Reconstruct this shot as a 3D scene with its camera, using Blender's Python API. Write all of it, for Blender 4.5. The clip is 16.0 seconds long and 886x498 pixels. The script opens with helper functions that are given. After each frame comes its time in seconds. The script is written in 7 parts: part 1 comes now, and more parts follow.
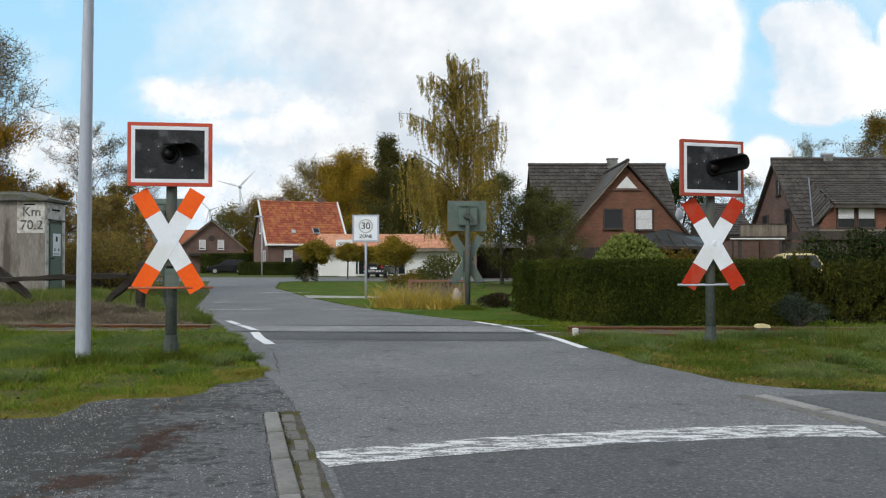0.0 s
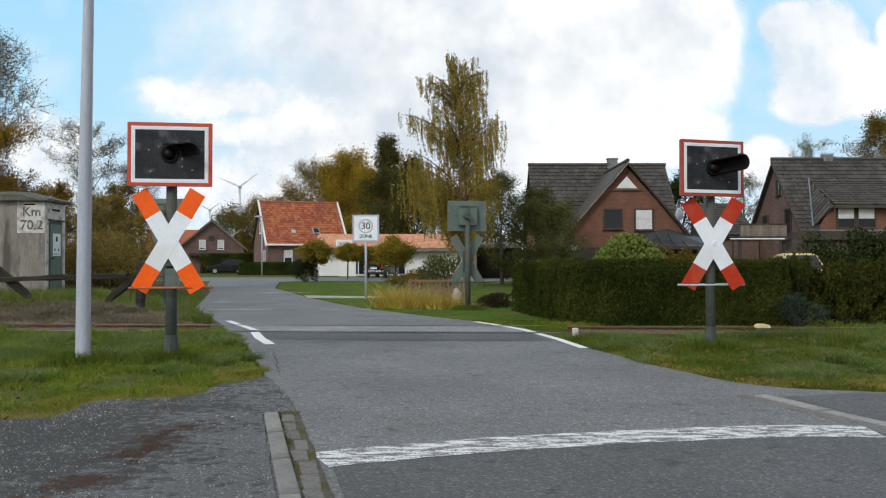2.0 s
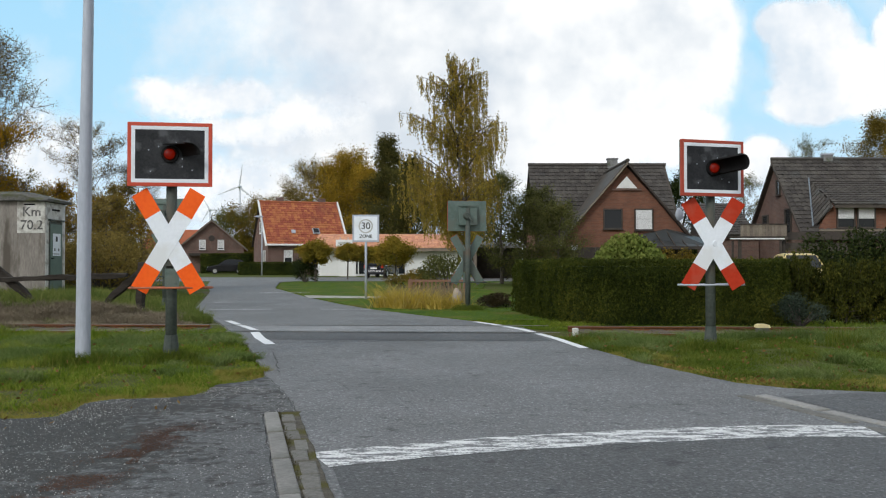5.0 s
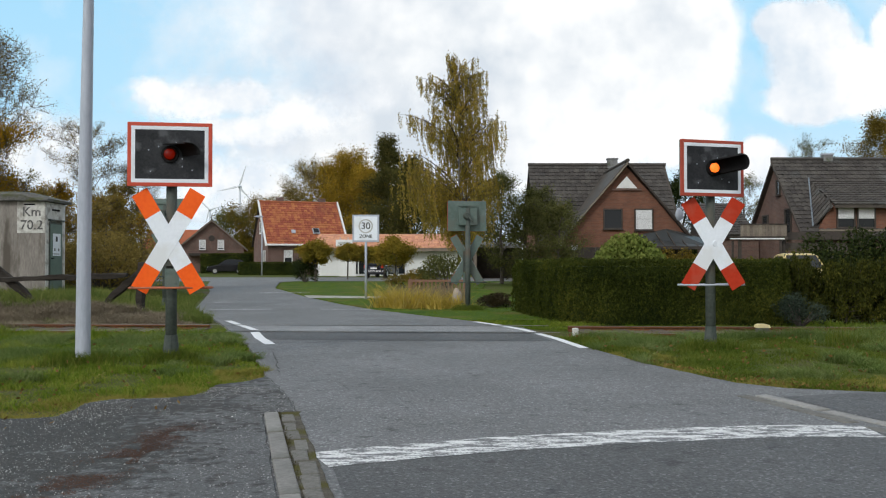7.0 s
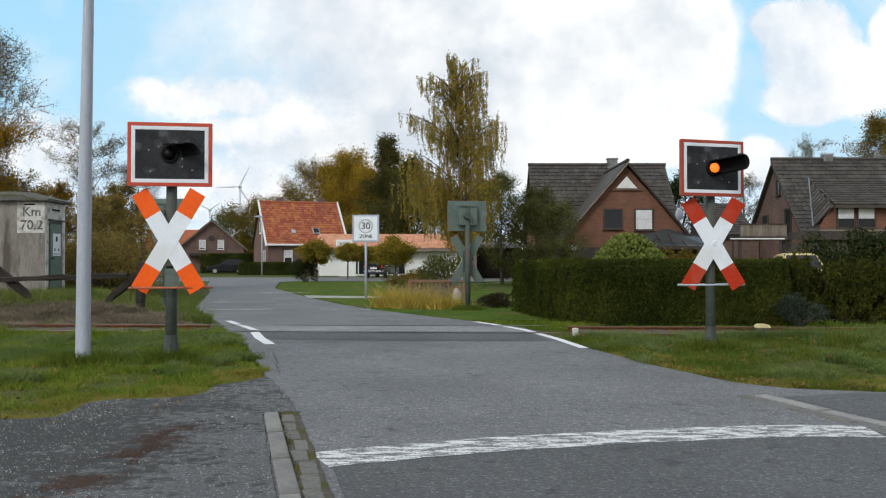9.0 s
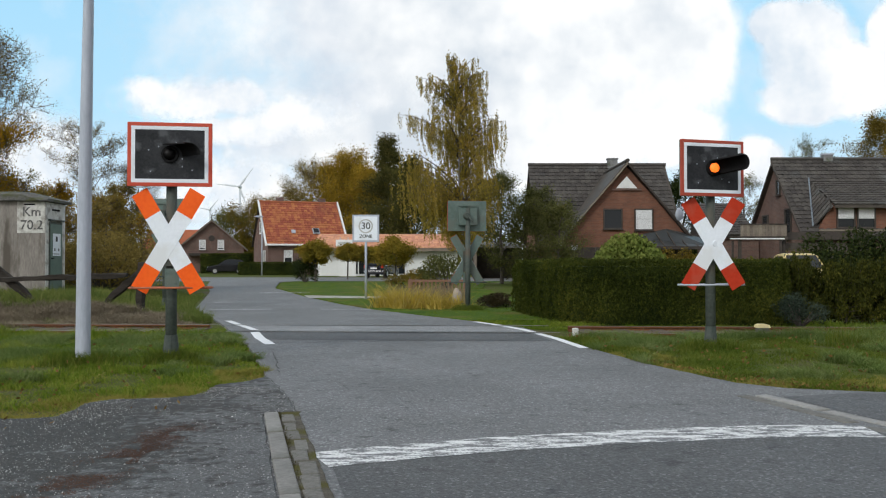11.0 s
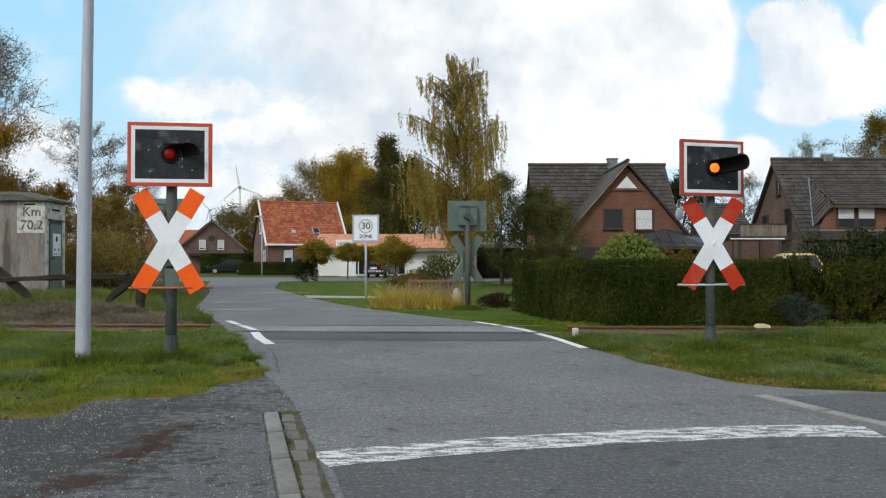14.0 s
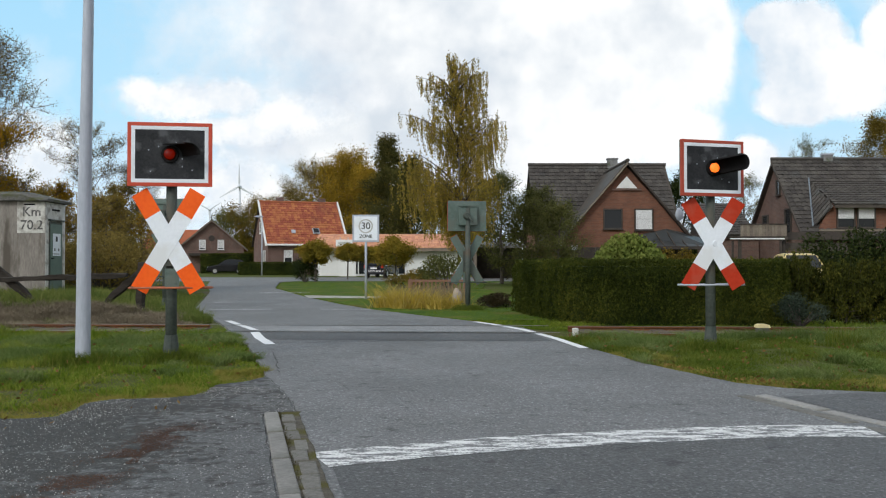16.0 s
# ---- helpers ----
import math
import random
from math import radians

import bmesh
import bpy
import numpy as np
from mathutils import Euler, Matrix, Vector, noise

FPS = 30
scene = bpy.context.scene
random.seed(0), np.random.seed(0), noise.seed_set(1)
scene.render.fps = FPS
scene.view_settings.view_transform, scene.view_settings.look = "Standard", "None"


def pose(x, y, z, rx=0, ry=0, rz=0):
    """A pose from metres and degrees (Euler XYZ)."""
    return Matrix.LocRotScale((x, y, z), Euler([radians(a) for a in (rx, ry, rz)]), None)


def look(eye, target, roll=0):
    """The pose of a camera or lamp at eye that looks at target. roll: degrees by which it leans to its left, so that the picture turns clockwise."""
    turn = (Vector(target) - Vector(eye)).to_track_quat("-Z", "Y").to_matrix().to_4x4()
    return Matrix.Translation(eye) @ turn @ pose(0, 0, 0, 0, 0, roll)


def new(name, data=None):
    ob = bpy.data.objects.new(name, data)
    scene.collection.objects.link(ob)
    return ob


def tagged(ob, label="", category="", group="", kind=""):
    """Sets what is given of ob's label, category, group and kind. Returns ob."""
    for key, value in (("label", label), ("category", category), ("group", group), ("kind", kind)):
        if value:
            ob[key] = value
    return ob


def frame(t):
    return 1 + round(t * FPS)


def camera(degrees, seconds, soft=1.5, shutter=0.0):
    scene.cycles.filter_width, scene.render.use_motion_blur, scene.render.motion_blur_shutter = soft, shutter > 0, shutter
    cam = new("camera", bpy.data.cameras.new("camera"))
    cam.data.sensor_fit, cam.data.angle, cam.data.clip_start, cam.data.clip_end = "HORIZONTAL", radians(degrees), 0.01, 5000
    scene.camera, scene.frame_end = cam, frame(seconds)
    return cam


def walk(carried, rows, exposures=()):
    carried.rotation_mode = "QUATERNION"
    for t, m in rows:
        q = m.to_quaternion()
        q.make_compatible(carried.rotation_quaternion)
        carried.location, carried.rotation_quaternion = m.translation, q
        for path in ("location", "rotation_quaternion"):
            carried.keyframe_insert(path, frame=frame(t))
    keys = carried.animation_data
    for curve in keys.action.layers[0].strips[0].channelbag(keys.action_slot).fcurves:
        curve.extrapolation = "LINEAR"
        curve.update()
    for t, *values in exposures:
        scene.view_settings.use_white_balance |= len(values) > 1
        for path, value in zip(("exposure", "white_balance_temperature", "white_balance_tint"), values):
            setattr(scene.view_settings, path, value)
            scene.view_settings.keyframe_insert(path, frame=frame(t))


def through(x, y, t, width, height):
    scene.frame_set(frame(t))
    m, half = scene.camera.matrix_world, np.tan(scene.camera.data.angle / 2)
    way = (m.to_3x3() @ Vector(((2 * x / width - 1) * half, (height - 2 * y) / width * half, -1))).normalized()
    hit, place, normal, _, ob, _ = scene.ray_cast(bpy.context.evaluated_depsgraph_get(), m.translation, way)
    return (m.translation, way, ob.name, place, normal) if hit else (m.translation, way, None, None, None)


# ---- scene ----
EYE = (0.0, 0.0, 1.15)
cam = camera(55, 16.0, soft=1.15)
HOLD = look(EYE, (0.0, 10.0, 1.3094))
walk(cam, [(0.0, HOLD), (16.0, HOLD)], exposures=[(0.0, 0.03, 6420, 8.6), (16.0, 0.03, 6420, 8.6)])

# ---- light: bright cloudy daylight, a veiled sun behind the camera ----
SUN_ELEV, SUN_TURN = radians(34), radians(215)
world = bpy.data.worlds.new("sky_light")
scene.world = world
world.use_nodes = True
wn, wl = world.node_tree.nodes, world.node_tree.links
wsky = wn.new("ShaderNodeTexSky")
wsky.sky_type, wsky.sun_disc = "NISHITA", False
wsky.sun_elevation, wsky.sun_rotation = SUN_ELEV, SUN_TURN
wsky.air_density, wsky.dust_density, wsky.ozone_density = 1.0, 1.5, 1.0
wtex = wn.new("ShaderNodeTexNoise")
wtex.inputs["Scale"].default_value, wtex.inputs["Detail"].default_value = 2.2, 7.0
wramp = wn.new("ShaderNodeValToRGB")
wramp.color_ramp.elements[0].position, wramp.color_ramp.elements[1].position = 0.36, 0.56
wmix = wn.new("ShaderNodeMix")
wmix.data_type = "RGBA"
wmix.inputs[7].default_value = (9.0, 9.1, 9.4, 1)
wl.new(wn.new("ShaderNodeTexCoord").outputs["Generated"], wtex.inputs["Vector"])
wl.new(wtex.outputs["Fac"], wramp.inputs["Fac"])
wl.new(wramp.outputs["Color"], wmix.inputs[0])
wl.new(wsky.outputs["Color"], wmix.inputs[6])
wl.new(wmix.outputs[2], wn["Background"].inputs["Color"])
wn["Background"].inputs["Strength"].default_value = 0.095

sun = new("sun", bpy.data.lights.new("sun", "SUN"))
sun.data.energy, sun.data.angle, sun.data.color = 1.5, radians(14), (0.99, 1.0, 0.96)
sd = Vector((math.sin(SUN_TURN) * math.cos(SUN_ELEV), math.cos(SUN_TURN) * math.cos(SUN_ELEV), math.sin(SUN_ELEV)))
sun.matrix_basis = look(sd * 60, (0, 0, 0))


# ---- materials ----
def nodes_of(m):
    m.use_nodes = True
    return m.node_tree.nodes, m.node_tree.links, m.node_tree.nodes["Principled BSDF"]


def ramp_of(n, stops):
    r = n.new("ShaderNodeValToRGB")
    e = r.color_ramp.elements
    while len(e) < len(stops):
        e.new(0.5)
    for el, (p, c) in zip(e, stops):
        el.position, el.color = p, (*c, 1)
    return r


def mat(name, c1, c2, scale=8.0, rough=0.7, bump=0.3, metal=0.0, vary=0.0, per="", fine=6.0, stain=None, stain_scale=0.8,
        stain_at=(0.5, 0.62), stretch=(1, 1, 1), depth=0.01, spec=0.4):
    """Two tones at two scales of noise, optional stains, relief, and a change of tone by piece or by island."""
    m = bpy.data.materials.new(name)
    n, l, b = nodes_of(m)
    co = n.new("ShaderNodeTexCoord").outputs["Object"]
    mp = n.new("ShaderNodeMapping")
    mp.inputs["Scale"].default_value = stretch
    l.new(co, mp.inputs["Vector"])
    big, small = n.new("ShaderNodeTexNoise"), n.new("ShaderNodeTexNoise")
    big.inputs["Scale"].default_value, big.inputs["Detail"].default_value = scale, 4
    small.inputs["Scale"].default_value, small.inputs["Detail"].default_value = scale * fine, 5
    for t in (big, small):
        l.new(mp.outputs[0], t.inputs["Vector"])
    add = n.new("ShaderNodeMath")
    add.operation = "MULTIPLY_ADD"
    add.inputs[1].default_value = 0.5
    l.new(small.outputs["Fac"], add.inputs[0])
    half = n.new("ShaderNodeMath")
    half.operation = "MULTIPLY"
    half.inputs[1].default_value = 0.5
    l.new(big.outputs["Fac"], half.inputs[0])
    l.new(half.outputs[0], add.inputs[2])
    r = ramp_of(n, [(0.36, c1), (0.64, c2)])
    l.new(add.outputs[0], r.inputs["Fac"])
    col = r.outputs["Color"]
    if stain:
        st = n.new("ShaderNodeTexNoise")
        st.inputs["Scale"].default_value, st.inputs["Detail"].default_value = stain_scale, 6
        l.new(mp.outputs[0], st.inputs["Vector"])
        sr = ramp_of(n, [(stain_at[0], (0, 0, 0)), (stain_at[1], (1, 1, 1))])
        l.new(st.outputs["Fac"], sr.inputs["Fac"])
        mx = n.new("ShaderNodeMix")
        mx.data_type = "RGBA"
        mx.inputs[7].default_value = (*stain, 1)
        l.new(sr.outputs["Color"], mx.inputs[0])
        l.new(col, mx.inputs[6])
        col = mx.outputs[2]
    if vary:
        src = n.new("ShaderNodeNewGeometry").outputs["Random Per Island"] if per == "island" else n.new("ShaderNodeObjectInfo").outputs["Random"]
        mr = n.new("ShaderNodeMapRange")
        mr.inputs[3].default_value, mr.inputs[4].default_value = 1 - vary, 1 + vary
        l.new(src, mr.inputs[0])
        hs = n.new("ShaderNodeHueSaturation")
        l.new(mr.outputs[0], hs.inputs["Value"])
        hr = n.new("ShaderNodeMapRange")
        hr.inputs[3].default_value, hr.inputs[4].default_value = 0.5 - 0.06 * vary, 0.5 + 0.06 * vary
        l.new(src, hr.inputs[0])
        l.new(hr.outputs[0], hs.inputs["Hue"])
        l.new(col, hs.inputs["Color"])
        col = hs.outputs["Color"]
    l.new(col, b.inputs["Base Color"])
    rr = n.new("ShaderNodeMapRange")
    rr.inputs[3].default_value, rr.inputs[4].default_value = max(0.02, rough - 0.12), min(1, rough + 0.12)
    l.new(small.outputs["Fac"], rr.inputs[0])
    l.new(rr.outputs[0], b.inputs["Roughness"])
    b.inputs["Metallic"].default_value = metal
    b.inputs["Specular IOR Level"].default_value = spec
    if bump:
        bp = n.new("ShaderNodeBump")
        bp.inputs["Strength"].default_value, bp.inputs["Distance"].default_value = bump, depth
        l.new(small.outputs["Fac"], bp.inputs["Height"])
        l.new(bp.outputs[0], b.inputs["Normal"])
    return m


def leaf_mat(name, c1, c2, c3, vary=0.35, through=0.25):
    """Leaves: three tones by leaf, some light passing through."""
    m = bpy.data.materials.new(name)
    n, l, b = nodes_of(m)
    rnd = n.new("ShaderNodeNewGeometry").outputs["Random Per Island"]
    r = ramp_of(n, [(0.0, c1), (0.5, c2), (1.0, c3)])
    nz = n.new("ShaderNodeTexNoise")
    nz.inputs["Scale"].default_value, nz.inputs["Detail"].default_value = 0.9, 3
    l.new(n.new("ShaderNodeTexCoord").outputs["Object"], nz.inputs["Vector"])
    ad = n.new("ShaderNodeMath")
    ad.operation = "MULTIPLY_ADD"
    ad.inputs[1].default_value = 0.55
    l.new(rnd, ad.inputs[0])
    sb = n.new("ShaderNodeMapRange")
    sb.inputs[1].default_value, sb.inputs[2].default_value, sb.inputs[3].default_value, sb.inputs[4].default_value = 0.3, 0.7, 0.0, 0.45
    l.new(nz.outputs["Fac"], sb.inputs[0])
    l.new(sb.outputs[0], ad.inputs[2])
    l.new(ad.outputs[0], r.inputs["Fac"])
    l.new(r.outputs["Color"], b.inputs["Base Color"])
    b.inputs["Roughness"].default_value = 0.7
    b.inputs["Specular IOR Level"].default_value = 0.08
    tr = n.new("ShaderNodeBsdfTranslucent")
    l.new(r.outputs["Color"], tr.inputs["Color"])
    mx = n.new("ShaderNodeMixShader")
    mx.inputs[0].default_value = through
    l.new(b.outputs[0], mx.inputs[1])
    l.new(tr.outputs[0], mx.inputs[2])
    l.new(mx.outputs[0], n["Material Output"].inputs["Surface"])
    return m


def glow_mat(name, colour, strength):
    m = bpy.data.materials.new(name)
    n, l, b = nodes_of(m)
    b.inputs["Base Color"].default_value = (*colour, 1)
    b.inputs["Emission Strength"].default_value = strength
    vo = n.new("ShaderNodeTexVoronoi")
    vo.inputs["Scale"].default_value = 45
    l.new(n.new("ShaderNodeTexCoord").outputs["Object"], vo.inputs["Vector"])
    r = ramp_of(n, [(0.0, tuple(min(1, c * 1.3 + 0.02) for c in colour)), (0.8, tuple(c * 0.75 for c in colour))])
    l.new(vo.outputs["Distance"], r.inputs["Fac"])
    l.new(r.outputs["Color"], b.inputs["Emission Color"])
    return m


def tinted_mat(name, colour, gloss=0.06):
    """Thin tinted lens: lets coloured light through, with a weak shine."""
    m = bpy.data.materials.new(name)
    n, l, b = nodes_of(m)
    t = n.new("ShaderNodeBsdfTransparent")
    t.inputs["Color"].default_value = (*colour, 1)
    g = n.new("ShaderNodeBsdfGlossy")
    g.inputs["Roughness"].default_value = 0.5
    mx = n.new("ShaderNodeMixShader")
    mx.inputs[0].default_value = gloss
    l.new(t.outputs[0], mx.inputs[1])
    l.new(g.outputs[0], mx.inputs[2])
    l.new(mx.outputs[0], n["Material Output"].inputs["Surface"])
    return m


def glass_mat(name, tint, rough=0.05):
    m = bpy.data.materials.new(name)
    n, l, b = nodes_of(m)
    b.inputs["Base Color"].default_value = (*tint, 1)
    b.inputs["Roughness"].default_value = rough
    b.inputs["Specular IOR Level"].default_value = 0.28
    nz = n.new("ShaderNodeTexNoise")
    nz.inputs["Scale"].default_value = 1.5
    bp = n.new("ShaderNodeBump")
    bp.inputs["Strength"].default_value, bp.inputs["Distance"].default_value = 0.05, 0.01
    l.new(nz.outputs["Fac"], bp.inputs["Height"])
    l.new(bp.outputs[0], b.inputs["Normal"])
    return m


def brick_mat(name, c1, c2, mortar, scale=1.0, turn=0.0):
    """Brick courses 75 mm high; the faces are mapped by height and by the run of the wall."""
    m = bpy.data.materials.new(name)
    n, l, b = nodes_of(m)
    sep, comb = n.new("ShaderNodeSeparateXYZ"), n.new("ShaderNodeCombineXYZ")
    l.new(n.new("ShaderNodeTexCoord").outputs["Object"], sep.inputs[0])
    ad = n.new("ShaderNodeMath")
    l.new(sep.outputs["X"], ad.inputs[0])
    l.new(sep.outputs["Y"], ad.inputs[1])
    l.new(ad.outputs[0], comb.inputs["X"])
    l.new(sep.outputs["Z"], comb.inputs["Y"])
    br = n.new("ShaderNodeTexBrick")
    br.inputs["Color1"].default_value, br.inputs["Color2"].default_value, br.inputs["Mortar"].default_value = (*c1, 1), (*c2, 1), (*mortar, 1)
    br.inputs["Scale"].default_value = scale
    br.inputs["Brick Width"].default_value, br.inputs["Row Height"].default_value, br.inputs["Mortar Size"].default_value = 0.25, 0.075, 0.008
    l.new(comb.outputs[0], br.inputs["Vector"])
    nz = n.new("ShaderNodeTexNoise")
    nz.inputs["Scale"].default_value, nz.inputs["Detail"].default_value = 1.1, 6
    l.new(n.new("ShaderNodeTexCoord").outputs["Object"], nz.inputs["Vector"])
    hs = n.new("ShaderNodeHueSaturation")
    mr = n.new("ShaderNodeMapRange")
    mr.inputs[1].default_value, mr.inputs[2].default_value, mr.inputs[3].default_value, mr.inputs[4].default_value = 0.3, 0.7, 0.75, 1.2
    l.new(nz.outputs["Fac"], mr.inputs[0])
    l.new(mr.outputs[0], hs.inputs["Value"])
    l.new(br.outputs["Color"], hs.inputs["Color"])
    l.new(hs.outputs[0], b.inputs["Base Color"])
    bp = n.new("ShaderNodeBump")
    bp.inputs["Strength"].default_value, bp.inputs["Distance"].default_value = 0.5, 0.01
    bp.invert = True
    l.new(br.outputs["Fac"], bp.inputs["Height"])
    l.new(bp.outputs[0], b.inputs["Normal"])
    b.inputs["Roughness"].default_value = 0.85
    return m


def tar_mat(name, v, scale=75.0, bright=2.1, mould=False):
    """Asphalt: chippings of different greys in tar, faint wheel wear and a few dark spots."""
    m = bpy.data.materials.new(name)
    n, l, b = nodes_of(m)
    co = n.new("ShaderNodeTexCoord").outputs["Object"]
    vo = n.new("ShaderNodeTexVoronoi")
    vo.inputs["Scale"].default_value = scale
    l.new(co, vo.inputs["Vector"])
    sep = n.new("ShaderNodeSeparateColor")
    l.new(vo.outputs["Color"], sep.inputs[0])
    chip = ramp_of(n, [(0.0, (v * 0.62,) * 3), (0.55, (v * 0.95,) * 3), (0.9, (v * 1.2,) * 3), (1.0, (v * bright,) * 3)])
    l.new(sep.outputs[0], chip.inputs["Fac"])
    wear, spot = n.new("ShaderNodeTexNoise"), n.new("ShaderNodeTexNoise")
    wear.inputs["Scale"].default_value, wear.inputs["Detail"].default_value = 0.7, 7
    spot.inputs["Scale"].default_value, spot.inputs["Detail"].default_value = 5.0, 6
    for q in (wear, spot):
        l.new(co, q.inputs["Vector"])
    wr = ramp_of(n, [(0.3, (0.80,) * 3), (0.7, (1.14, 1.14, 1.15))])
    sr = ramp_of(n, [(0.30, (0.55,) * 3), (0.40, (1.0,) * 3)])
    l.new(wear.outputs["Fac"], wr.inputs["Fac"])
    l.new(spot.outputs["Fac"], sr.inputs["Fac"])
    col = chip.outputs["Color"]
    for r in (wr, sr):
        mx = n.new("ShaderNodeMix")
        mx.data_type, mx.blend_type = "RGBA", "MULTIPLY"
        mx.inputs[0].default_value = 1.0
        l.new(col, mx.inputs[6])
        l.new(r.outputs["Color"], mx.inputs[7])
        col = mx.outputs[2]
    if mould:
        sx, mo, fine = n.new("ShaderNodeSeparateXYZ"), n.new("ShaderNodeTexNoise"), n.new("ShaderNodeTexNoise")
        l.new(co, sx.inputs[0])
        mo.inputs["Scale"].default_value, mo.inputs["Detail"].default_value = 1.3, 6
        fine.inputs["Scale"].default_value, fine.inputs["Detail"].default_value = 11.0, 5
        l.new(co, mo.inputs["Vector"])
        l.new(co, fine.inputs["Vector"])
        k1, k2 = n.new("ShaderNodeMath"), n.new("ShaderNodeMath")
        k1.operation = k2.operation = "MULTIPLY_ADD"
        k1.inputs[1].default_value = -0.30
        l.new(sx.outputs["X"], k1.inputs[0])
        l.new(mo.outputs["Fac"], k1.inputs[2])
        k2.inputs[1].default_value = 1.5
        l.new(fine.outputs["Fac"], k2.inputs[0])
        l.new(k1.outputs[0], k2.inputs[2])
        mr = ramp_of(n, [(0.0, (1, 1, 1)), (0.35, (1, 1, 1)), (0.50, (0.36, 0.35, 0.31)), (1.0, (0.30, 0.29, 0.25))])
        sc = n.new("ShaderNodeMapRange")
        sc.inputs[1].default_value, sc.inputs[2].default_value = 1.35, 2.35
        l.new(k2.outputs[0], sc.inputs[0])
        l.new(sc.outputs[0], mr.inputs["Fac"])
        mx = n.new("ShaderNodeMix")
        mx.data_type, mx.blend_type = "RGBA", "MULTIPLY"
        mx.inputs[0].default_value = 1.0
        l.new(col, mx.inputs[6])
        l.new(mr.outputs["Color"], mx.inputs[7])
        col = mx.outputs[2]
    l.new(col, b.inputs["Base Color"])
    b.inputs["Roughness"].default_value = 0.78
    b.inputs["Specular IOR Level"].default_value = 0.5
    bp = n.new("ShaderNodeBump")
    bp.inputs["Strength"].default_value, bp.inputs["Distance"].default_value = 0.6, 0.006
    l.new(vo.outputs["Distance"], bp.inputs["Height"])
    l.new(bp.outputs[0], b.inputs["Normal"])
    return m


def worn_paint_mat(name):
    """Old road paint, rubbed through to the asphalt in streaks and crumbs."""
    m = bpy.data.materials.new(name)
    n, l, b = nodes_of(m)
    co = n.new("ShaderNodeTexCoord").outputs["Object"]
    mp = n.new("ShaderNodeMapping")
    mp.inputs["Scale"].default_value = (1.0, 3.2, 1.0)
    mp.inputs["Rotation"].default_value = (0, 0, radians(-14))
    l.new(co, mp.inputs["Vector"])
    streak, crumb = n.new("ShaderNodeTexNoise"), n.new("ShaderNodeTexNoise")
    streak.inputs["Scale"].default_value, streak.inputs["Detail"].default_value, streak.inputs["Roughness"].default_value = 5.0, 9, 0.68
    crumb.inputs["Scale"].default_value, crumb.inputs["Detail"].default_value = 60, 3
    l.new(mp.outputs[0], streak.inputs["Vector"])
    l.new(co, crumb.inputs["Vector"])
    ad = n.new("ShaderNodeMath")
    ad.operation = "MULTIPLY_ADD"
    ad.inputs[1].default_value = 0.35
    l.new(crumb.outputs["Fac"], ad.inputs[0])
    l.new(streak.outputs["Fac"], ad.inputs[2])
    r = ramp_of(n, [(0.0, (0.80, 0.80, 0.79)), (0.62, (0.70, 0.70, 0.69)), (0.675, (0.42, 0.42, 0.42)), (0.73, (0.15, 0.15, 0.152))])
    l.new(ad.outputs[0], r.inputs["Fac"])
    l.new(r.outputs["Color"], b.inputs["Base Color"])
    b.inputs["Roughness"].default_value = 0.8
    return m


M = {}
M["asphalt"] = tar_mat("asphalt", 0.163)
M["asphalt_old"] = tar_mat("asphalt_old", 0.245)
M["asphalt_side"] = tar_mat("asphalt_side", 0.096)
M["asphalt_patch"] = tar_mat("asphalt_patch", 0.088)
M["gravel"] = tar_mat("gravel_path", 0.105, 85.0, 2.4, True)
M["zinc"] = mat("dull_zinc", (0.13, 0.155, 0.185), (0.19, 0.22, 0.25), 3, 0.6, 0.05)
M["pebble"] = mat("pebble", (0.12, 0.12, 0.116), (0.36, 0.35, 0.34), 20, 0.85, 0.2, vary=0.6, per="island")
M["soil"] = mat("grassy_soil", (0.05, 0.075, 0.010), (0.095, 0.115, 0.018), 1.2, 0.95, 0.8, spec=0.1, fine=20, stain=(0.10, 0.09, 0.045), stain_scale=0.4, depth=0.03)
M["lawn"] = mat("lawn", (0.04, 0.085, 0.008), (0.085, 0.14, 0.016), 1.0, 0.95, 0.8, spec=0.1, stain=(0.12, 0.12, 0.03), stain_scale=0.6, fine=30, depth=0.03)
M["paint"] = worn_paint_mat("road_paint")
M["paint_new"] = mat("road_paint_fresh", (0.74, 0.74, 0.74), (0.82, 0.82, 0.82), 5, 0.6, 0.2)
M["kerb"] = mat("kerb_concrete", (0.165, 0.16, 0.148), (0.275, 0.266, 0.248), 5, 0.9, 0.5, vary=0.22, stain=(0.10, 0.10, 0.082), stain_scale=3)
M["kerb_pale"] = mat("pale_kerb_concrete", (0.24, 0.235, 0.22), (0.36, 0.35, 0.33), 5, 0.9, 0.5, vary=0.12, stain=(0.17, 0.17, 0.15), stain_scale=3)
M["gutter"] = mat("gutter_concrete", (0.105, 0.10, 0.088), (0.20, 0.19, 0.172), 6, 0.9, 0.6, vary=0.15, stain=(0.09, 0.08, 0.06), stain_scale=2.5)
M["joint_dirt"] = mat("joint_dirt", (0.075, 0.068, 0.056), (0.15, 0.135, 0.11), 14, 0.95, 0.7, spec=0.1, stain=(0.09, 0.085, 0.025), stain_scale=3.5, depth=0.02)
M["crack_tar"] = mat("crack_filling", (0.028, 0.027, 0.025), (0.07, 0.068, 0.062), 12, 0.95, 0.4)
M["rust"] = mat("rusty_rail", (0.10, 0.038, 0.016), (0.20, 0.08, 0.034), 6, 0.8, 0.4, metal=0.2, stretch=(0.4, 1, 1))
